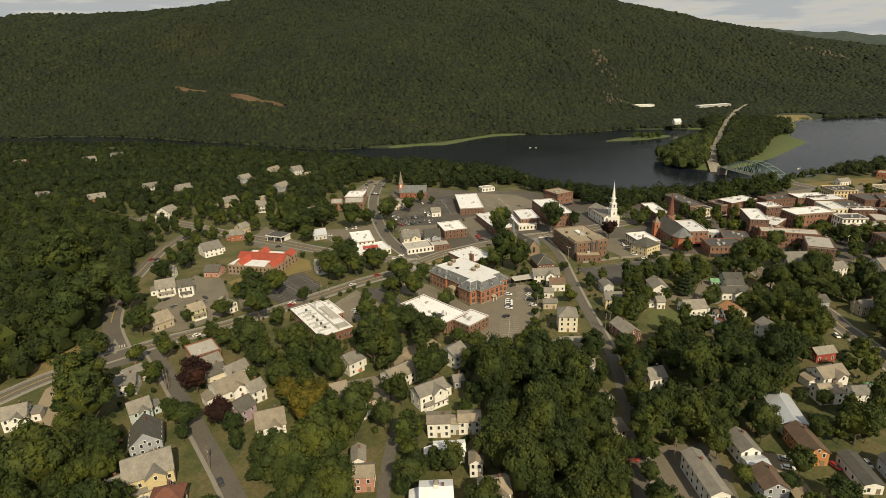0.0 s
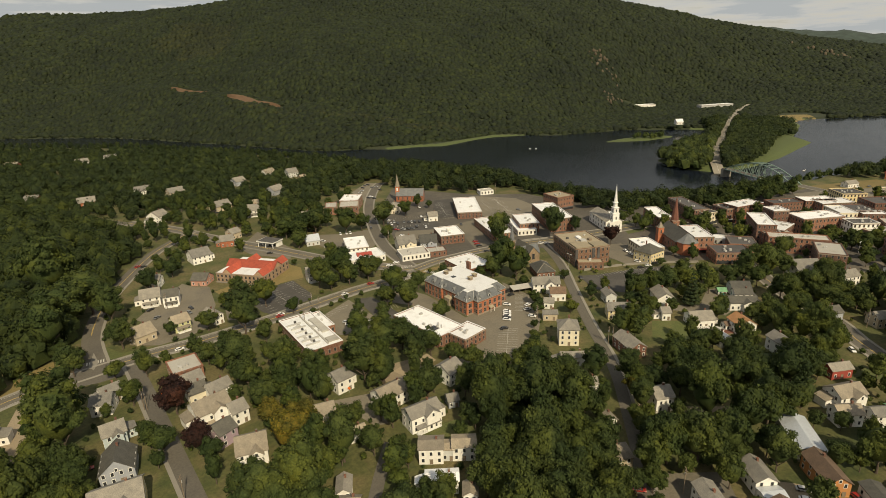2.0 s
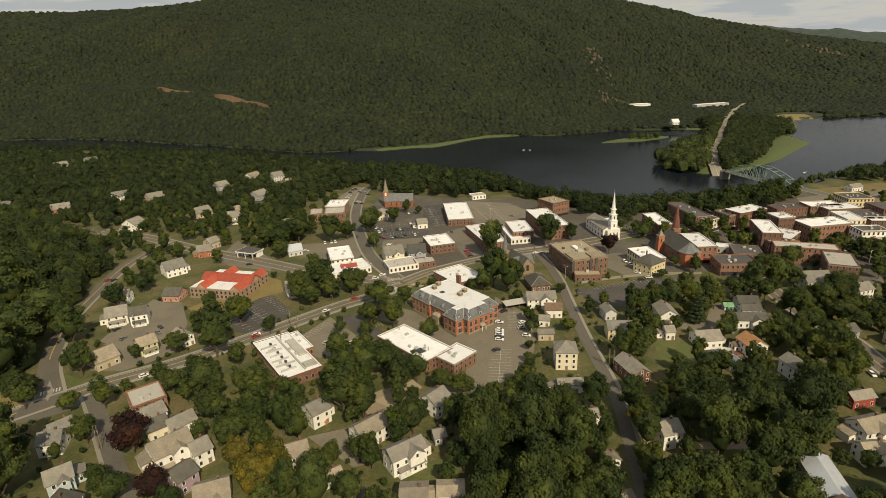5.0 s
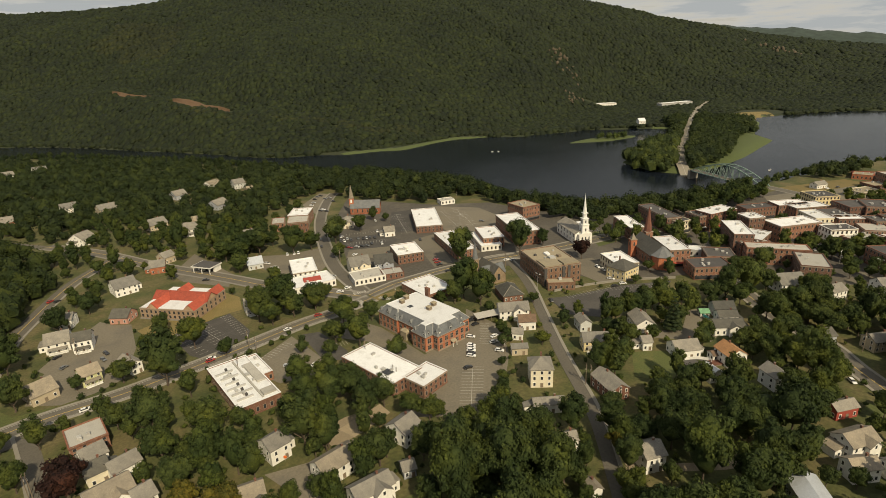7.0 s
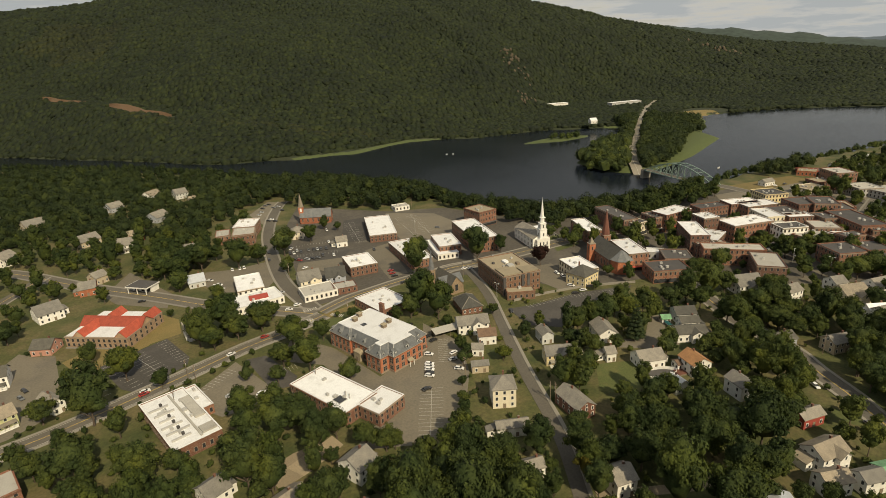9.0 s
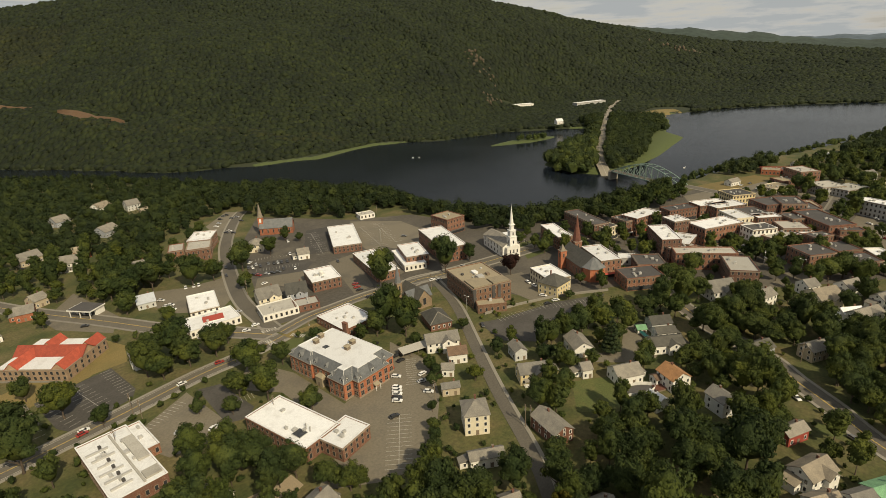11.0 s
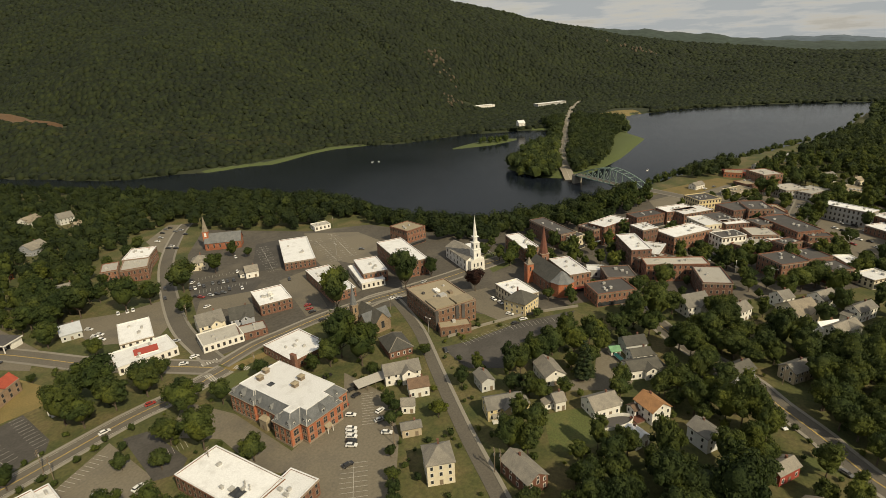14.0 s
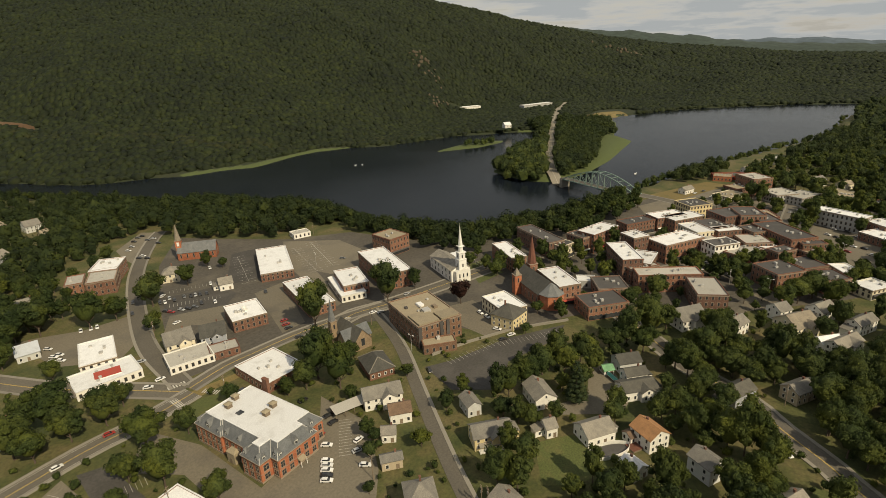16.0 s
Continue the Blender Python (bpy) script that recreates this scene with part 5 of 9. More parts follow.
block(473.7, 177.4, -34, 12.5, 13.7, 16, "brickd", "white", units=3)
block(446.7, 164.0, 4, 22.2, 13.5, 11, "brick", "white", units=3)
block(487.0, 154.0, -31, 33.8, 17.5, 13, "brick", "white", units=4)
block(429.8, 145.2, 31, 12.3, 37.1, 11, "brick", "grey", units=4)
block(417.9, 121.7, 26, 24.8, 15.9, 11, "brickd", "grey", units=3)
block(546.7, 174.4, -39, 26.2, 15.2, 11, "brick", "white", units=3)
block(547.2, 162.2, -35, 28.2, 15.2, 11, "brick", "white", units=4)
block(524.3, 191.4, -34, 26.2, 13.2, 10, "brick", "dark", units=3)
block(578.3, 161.5, -41, 20.3, 20.4, 14, "yellow", "dark", units=4)
block(515.9, 147.0, -43, 12.9, 22.2, 13, "cream", "white", units=3)
block(532.8, 139.0, -43, 16.4, 23.1, 12, "brickd", "dark", units=3)
block(525.3, 128.9, 42, 10.7, 17.7, 12, "brickd", "white", units=3)
block(559.1, 130.6, -41, 27.4, 21.0, 15, "brickd", "dark", units=4)
block(562.1, 120.4, 28, 24.1, 17.7, 16, "brick", "dark", units=4)
block(494.7, 127.2, -42, 18.7, 13.2, 12, "white", "dark", units=3)
block(534.7, 94.4, 44, 38.6, 19.5, 13, "brick", "dark", units=4)
block(521.3, 76.8, 32, 7.8, 15.7, 11, "brick", "dark", units=1)
block(465.5, 90.8, -42, 19.8, 19.5, 11, "brick", "dark", units=3)
block(486.2, 78.5, -44, 16.6, 17.5, 9, "brickd", "dark", units=3)
block(491.1, 58.2, 34, 16.1, 10.8, 7, "cream", "white", units=3)
block(600.5, 61.6, -25, 12.2, 34.4, 12, "grey", "white", units=4)
block(595.2, 36.5, 45, 17.0, 15.1, 9, "brickd", "white", units=3)
block(510.6, 103.9, -35, 13.6, 12.4, 8, "brickd", "white", units=3)
block(505.5, 92.8, -35, 16.3, 9.5, 9, "brick", "dark", units=3)
block(516.2, 110.7, 32, 18.8, 17.9, 10, "brick", "grey", units=3)
block(685.1, 130.1, 44, 24.9, 19.2, 16, "brick", "grey", units=4)
block(666.0, 107.3, 44, 21.1, 22.0, 8, "grey", "grey", units=4)
block(649.2, 144.8, -29, 23.0, 17.2, 6, "cream", "tan", units=3)
block(585.1, 111.0, 29, 20.0, 14.4, 9, "brick", "tan", units=3)
block(665.6, 35.8, -37, 16.9, 13.5, 6, "brickd", "dark", units=3)
block(270.3, 480.4, -41, 17.5, 24.8, 10, "brick", "white", units=4)
block(258.6, 463.6, -32, 16.9, 25.2, 9.5, "brick", "grey", units=4)
block(247.2, 477.9, -29, 10.7, 19.0, 7.5, "brick", "grey", units=3)
block(397.4, 426.6, -23, 14.1, 11.4, 4, "white", "grey", units=3)
block(117.3, 259.0, -4, 18.2, 42.0, 5.5, "brick", "white", units=9)
block(129.3, 268.5, -4, 5.4, 21.0, 4.6, "brick", "white", units=2)
block(57.6, 267.9, -2, 13.2, 14.8, 6, "brick", "grey", units=3)
block(728.5, 162.4, 6, 16.5, 17.2, 5, "brickr", "tan", units=3)
block(1292.3, 829.5, -35, 83.9, 18.0, 6, "white", "white", units=0, z=-6.5, windows=False)
block(1386.5, 680.9, -25, 87.5, 18.0, 6, "grey", "white", units=0, z=-6.5, windows=False)
block(407.0, 172.2, 35, 18.4, 17.5, 7, "brickd", "dark", units=3)
block(411.0, 187.9, 26, 8.8, 10.9, 5, "grey", "white", units=1)
block(435.1, 162.4, -37, 20.0, 10.2, 10, "brickd", "grey", units=3)
block(504.4, 139.6, -39, 16.8, 13.0, 10, "brick", "grey", units=3)
block(495.9, 112.9, -23, 25.0, 13.3, 8, "brick", "grey", units=3)
block(535.2, 110.6, -43, 18.0, 16.3, 12, "brickd", "dark", units=3)
block(561.3, 109.3, 34, 20.2, 15.7, 13, "brick", "dark", units=3)
block(518.8, 73.1, -43, 19.8, 13.3, 7, "brick", "tan", units=3)
block(577.1, 36.3, -41, 21.9, 19.6, 6, "brickd", "white", units=4)
block(472.7, 66.5, 41, 15.4, 16.8, 8, "brickd", "dark", units=3)
block(474.1, 45.6, -37, 17.0, 12.7, 6, "cream", "white", units=3)
block(666.9, 90.6, -27, 27.0, 16.9, 7, "grey", "grey", units=4)
block(675.6, 138.9, -38, 24.9, 17.0, 8, "brick", "tan", units=4)
block(738.1, 157.8, 23, 15.9, 31.8, 4, "red", "dark", units=4)
block(786.7, 134.3, -37, 15.0, 8.0, 4, "cream", "tan", units=3)
block(690.7, 61.3, -30, 26.2, 23.6, 5, "cream", "tan", units=4)

# ---------- houses ----------
house(344.5, 205.6, -4, 14.0, 13.5, 7, "hip", "yellow", "dark")
house(214.0, 168.7, -44, 9.6, 10.5, 9, "hip", "cream", "grey")
house(99.4, 381.4, -44, 10.4, 10.8, 4, "gable", "pink", "dark")
house(111.3, 428.4, 3, 13.5, 14.0, 5.5, "gable", "white", "grey")
house(74.5, 398.0, -30, 7.3, 9.0, 5.5, "gable", "white", "grey")
house(75.1, 360.6, -18, 8.8, 10.1, 6.5, "gable", "white", "dark", porch=1)
house(65.6, 370.8, -15, 11.0, 12.7, 5.5, "gable", "white", "grey", porch=1)
house(69.4, 320.9, 4, 8.4, 9.6, 5.5, "gable", "lime", "tan", porch=1)
house(49.8, 322.1, 13, 10.9, 12.5, 4.5, "gable", "tanw", "tan")
house(86.4, 316.8, 12, 5.4, 12.0, 5.5, "gableD", "white", "grey")
house(56.8, 253.6, 6, 8.0, 9.2, 5.5, "gable", "white", "grey")
house(55.7, 244.1, 1, 7.6, 9.0, 5, "gable", "cream", "dark")
house(63.6, 239.7, 8, 9.9, 8.5, 5, "gable", "white", "grey")
house(55.8, 224.3, 4, 13.7, 11.8, 7, "cross", "white", "tan", porch=1)
house(63.9, 216.9, 6, 6.6, 9.0, 6, "gable", "white", "grey")
house(54.9, 207.1, 16, 7.6, 9.0, 6, "gable", "lilac", "dark")
house(60.3, 190.3, -19, 10.7, 12.1, 6, "cross", "white", "tan")
house(22.9, 261.5, -25, 8.1, 9.3, 5.5, "gable", "white", "grey")
house(26.5, 269.7, 8, 8.2, 8.2, 4.5, "gable", "white", "grey")
house(22.2, 235.0, -2, 8.1, 9.3, 6, "cross", "ltblue", "grey")
house(20.2, 213.8, -14, 11.2, 13.0, 5.2, "gableD", "greyb", "dark", pitch=0.85)
house(16.6, 192.0, -11, 15.2, 14.0, 7, "cross", "yellow", "grey", porch=1)
house(5.6, 192.0, 5, 4.3, 7.5, 5, "gable", "yellow", "grey")
house(18.2, 173.4, -27, 9.8, 7.8, 6, "hip", "brickd", "brownred")
house(-17.6, 264.9, -16, 8.6, 9.9, 6, "cross", "white", "grey")
house(-21.2, 238.4, 10, 7.8, 9.0, 5, "gable", "white", "tan")
house(107.2, 208.7, 4, 8.1, 9.4, 6.5, "gable", "white", "grey")
house(130.4, 215.9, -75, 10.4, 6.3, 4, "gable", "white", "grey")
house(118.7, 184.6, 2, 15.4, 9.5, 6, "gable", "white", "tan")
house(147.5, 182.0, 8, 9.1, 10.5, 6, "gable", "white", "grey")
house(119.1, 164.1, -6, 13.5, 8.2, 7, "cross", "white", "grey", porch=1)
house(109.7, 145.8, -39, 8.7, 7.4, 6.5, "gable", "white", "tan", pitch=0.28)
house(119.6, 139.2, -39, 8.4, 7.0, 6.0, "gable", "white", "tan", pitch=0.28, chimney=False)
house(114.7, 142.4, -39, 4.5, 5.4, 5.0, "gable", "greyw", "tan", pitch=0.22, chimney=False)
house(105.8, 120.0, -41, 2.9, 5.8, 6, "gableD", "white", "tan")
house(103.0, 131.2, -37, 10.8, 5.6, 5.5, "gable", "white", "white", pitch=0.3)
house(84.6, 115.4, -37, 10.1, 10.1, 7, "gable", "white", "white", pitch=0.4)
house(100.9, 106.0, -29, 9.2, 8.6, 6.5, "cross", "white", "tan")
house(72.5, 140.0, -37, 7.0, 6.4, 6.5, "gable", "pink", "tan")
house(75.7, 148.8, -31, 4.7, 7.7, 6, "gableD", "white", "grey")
house(90.6, 191.1, -16, 7.3, 8.9, 6, "gable", "tanw", "tan")
house(89.4, 181.0, -18, 5.2, 10.2, 5.5, "gableD", "white", "dark")
house(94.0, 173.7, -6, 8.0, 4.3, 4, "gable", "white", "tan")
house(136.2, 166.1, -22, 4.1, 5.7, 3.5, "gable", "greyb", "grey")
house(227.5, 142.4, -23, 8.6, 14.6, 5.5, "gableD", "brownr", "grey")
house(198.4, 109.2, -27, 7.7, 9.0, 6.5, "gable", "white", "grey")
house(185.8, 134.4, -29, 6.4, 5.9, 5, "gable", "white", "grey")
house(171.3, 114.2, -21, 3.5, 5.0, 5, "gableD", "white", "tan")
house(156.0, 100.0, -34, 9.2, 7.5, 6, "hip", "tanw", "tan")
house(189.7, 90.6, -37, 13.3, 5.7, 5, "gable", "greyb", "dark")
house(214.7, 63.0, -49, 9.3, 19.5, 5.0, "gableD", "greyw", "metal", pitch=0.35, chimney=False)
house(200.7, 50.4, -41, 7.6, 14.5, 5.5, "gableD", "orange", "brown")
house(241.2, 57.2, -37, 9.4, 7.0, 5.5, "gable", "white", "tan")
house(249.2, 48.6, -36, 8.0, 6.2, 5.5, "gable", "white", "grey", chimney=False)
house(257.4, 43.0, -36, 9.7, 7.6, 5.5, "gable", "white", "green", pitch=0.4)
house(275.0, 70.7, -29, 10.1, 6.0, 4.5, "gable", "red", "grey")
house(254.4, 61.8, -26, 12.3, 8.8, 6, "cross", "white", "tan")
house(157.3, 64.9, -36, 6.4, 20.0, 6.5, "gableD", "white", "grey", pitch=0.5)
house(183.0, 64.3, -37, 7.0, 10.5, 5.5, "gableD", "white", "grey")
house(178.0, 57.6, -33, 7.0, 4.6, 4.0, "gable", "white", "metal", pitch=0.25, chimney=False)
house(171.0, 50.6, -40, 8.0, 9.5, 5.5, "gableD", "greyb", "brown")
house(200.3, 33.9, -44, 6.0, 15.5, 3.8, "gableD", "white", "dark", pitch=0.35, chimney=False)
house(209.6, 24.8, -44, 8.9, 10.4, 5, "gableD", "greyb", "dark")
house(119.5, 91.0, -37, 12.5, 7.0, 4.5, "hip", "tanw", "grey")
house(278.4, 134.6, -36, 11.8, 9.9, 4.5, "gable", "white", "grey")
house(285.5, 116.3, -31, 9.2, 10.1, 6, "gableD", "white", "orange")
house(313.9, 129.3, -45, 14.7, 9.5, 4.6, "cross", "white", "dark", pitch=0.45, chimney=False)
house(331.8, 139.0, -45, 10.5, 8.5, 5.0, "gable", "greyw", "dark", pitch=0.6)
house(323.8, 145.2, -45, 4.6, 5.0, 2.6, "gable", "white", "green", pitch=0.5, chimney=False)
house(283.6, 122.2, -32, 4.5, 4.6, 3.2, "gable", "white", "brown", pitch=0.5, chimney=False)
house(321.2, 132.6, -45, 9.5, 6.5, 6.0, "gable", "white", "dark", pitch=0.6)
house(266.5, 116.6, -25, 6.9, 7.0, 4, "gableD", "white", "white")
house(279.0, 95.5, -30, 7.9, 9.3, 6.5, "gableD", "greyw", "grey")
house(388.1, 125.5, -39, 14.9, 14.0, 6, "cross", "white", "grey")
house(390.1, 103.4, -23, 12.1, 8.8, 6, "gable", "white", "grey")
house(330.6, 93.4, -28, 12.6, 8.1, 5, "gable", "greyb", "dark")
house(343.6, 72.7, -33, 11.4, 7.9, 5.5, "gable", "tanw", "grey")
house(405.8, 77.7, -37, 14.7, 14.0, 6, "cross", "cream", "tan")
house(418.2, 86.2, -36, 7.8, 9.0, 6, "gable", "white", "grey")
house(427.9, 68.1, -31, 11.1, 9.9, 6, "gable", "white", "grey")
house(421.1, 51.2, -30, 14.3, 7.5, 6, "gable", "white", "grey")
house(393.3, 58.1, -30, 16.5, 8.0, 6, "cross", "white", "grey")
house(393.9, 64.3, -45, 10.8, 6.3, 5, "gable", "white", "white")
house(256.6, 167.3, -43, 14.9, 9.1, 5.5, "cross", "yellow", "grey", porch=1)
house(254.7, 219.4, -38, 16.2, 9.7, 5.5, "cross", "white", "grey")
house(249.7, 205.7, -42, 8.7, 7.7, 5, "gable", "white", "brown")
house(237.5, 201.4, -52, 5.4, 5.5, 4, "gable", "white", "grey")
house(226.2, 191.0, -41, 7.6, 4.5, 4, "gable", "tanw", "grey")
house(268.6, 183.6, -34, 6.0, 8.8, 5, "gableD", "greyw", "grey")
house(289.3, 162.3, -40, 9.3, 13.3, 5, "gableD", "white", "grey")
house(199.4, 153.3, -39, 12.4, 5.2, 4.5, "gable", "white", "grey")
house(271.7, 150.4, -38, 3.6, 6.6, 4.5, "gable", "white", "grey")
house(237.2, 342.4, -21, 13.5, 14.0, 6, "cross", "cream", "grey", porch=1)
house(251.3, 332.9, -32, 12.4, 14.0, 6, "cross", "greyb", "dark")
house(290.0, 435.8, -40, 10.6, 12.2, 6, "hip", "cream", "grey")
house(299.2, 389.3, -29, 8.3, 9.6, 4.5, "gable", "white", "grey")
house(156.6, 335.0, -14, 8.1, 9.3, 6.5, "gable", "white", "grey", porch=1)
house(190.9, 405.1, -17, 10.1, 11.6, 4, "gable", "greyw", "metal")
house(189.4, 525.5, -28, 15.8, 14.0, 6, "gable", "white", "grey", porch=1)
house(150.3, 467.5, 16, 8.8, 10.1, 5, "gable", "tanw", "grey")
house(139.7, 451.2, -19, 9.8, 11.2, 5, "gable", "brickr", "grey")
house(203.8, 548.8, -9, 11.7, 13.4, 4.5, "gable", "brickr", "tan")
house(240.3, 594.4, 26, 16.2, 14.0, 5, "gable", "greyb", "grey")
house(271.1, 688.3, 26, 16.5, 14.0, 6, "gable", "white", "tan")
house(293.7, 669.4, -3, 12.7, 14.0, 6, "gable", "greyw", "grey")
house(287.1, 623.3, -2, 6.9, 9.0, 7, "gable", "tanw", "tan")
house(227.8, 672.6, 13, 13.3, 14.0, 5, "gable", "greyb", "grey")
house(131.4, 706.5, 1, 16.5, 14.0, 5.5, "gable", "white", "grey")
house(156.7, 669.1, 7, 16.5, 14.0, 5.5, "gable", "tanw", "grey")
house(116.1, 570.5, 34, 13.3, 14.0, 6, "cross", "white", "grey")
house(213.9, 464.8, -14, 12.6, 14.0, 6, "cross", "white", "grey")
house(108.7, 990.8, 7, 16.5, 14.0, 6, "gable", "white", "grey")
house(147.7, 998.7, 2, 16.5, 14.0, 6, "gable", "white", "grey")
house(31.9, 751.8, -25, 13.7, 14.0, 5, "gable", "brickr", "grey")
house(75.0, 694.8, -5, 16.5, 14.0, 5, "gable", "brickr", "grey")
house(27.7, 1050.6, -26, 16.5, 14.0, 5, "gable", "brickr", "tan")
house(173.2, 569.9, 11, 16.5, 14.0, 5, "gable", "tanw", "grey")
house(1003.6, 557.5, -39, 11.9, 13.7, 5, "gable", "white", "white")
house(775.0, 147.1, -29, 9.0, 6.5, 4, "gable", "white", "grey")
house(660.9, 183.3, -24, 13.0, 8.0, 4, "gable", "white", "grey")
house(739.1, 81.1, -32, 10.5, 9.0, 6, "cross", "greyw", "grey")
house(731.3, 60.0, -35, 14.0, 8.0, 5, "gable", "cream", "tan")
house(820.2, 42.9, -36, 12.5, 9.0, 6, "gable", "white", "grey")
# open yards before the houses
def open_yard(x, y, reach):
    """Keeps trees off the ground before a house, towards the south-west."""
    d = math.hypot(x - 40, y - 30)
    for k in np.arange(5.5, reach + 8, 7):
        a, b = x - (x - 40) / d * k, y - (y - 30) / d * k
        half = 5.5 if y < 500 else 6.5
        GREEN_FREE.append(((a - half, b - half), (a + half, b - half), (a + half, b + half), (a - half, b + half)))


for x, y, reach in ((77, 366, 6), (69, 327, 6), (84, 326, 6), (56, 224, 6), (60, 190, 6), (17, 192, 6), (119, 164, 6), (198, 109, 9), (232, 59, 9), (275, 71, 9), (254, 62, 9), (179, 64, 9), (278, 135, 9), (286, 116, 9), (310, 129, 9), (332, 141, 9), (322, 132, 9), (267, 117, 9), (279, 96, 9), (388, 125, 9), (390, 103, 9), (331, 93, 9), (344, 73, 9), (406, 78, 9), (418, 86, 9),):
    open_yard(x, y, reach * 1.7 if y < 500 else reach * 2.2)
for x, y, reach in ((428, 68, 9), (421, 51, 9), (393, 58, 9), (394, 64, 9), (257, 167, 9), (269, 184, 9), (289, 162, 9), (238, 344, 15), (252, 333, 15), (295, 441, 15), (299, 390, 15), (159, 346, 15), (192, 410, 15), (190, 527, 15), (149, 471, 15), (140, 453, 15), (205, 555, 15), (240, 594, 15), (269, 693, 15), (294, 680, 15), (288, 655, 15), (227, 678, 15), (131, 718, 15), (155, 680, 15), (112, 577, 15),):
    open_yard(x, y, reach * 1.7 if y < 500 else reach * 2.2)
for x, y, reach in ((216, 472, 15), (105, 1022, 15), (147, 1020, 15), (38, 765, 15), (76, 711, 15), (36, 1068, 15), (173, 573, 15),):
    open_yard(x, y, reach * 1.7 if y < 500 else reach * 2.2)

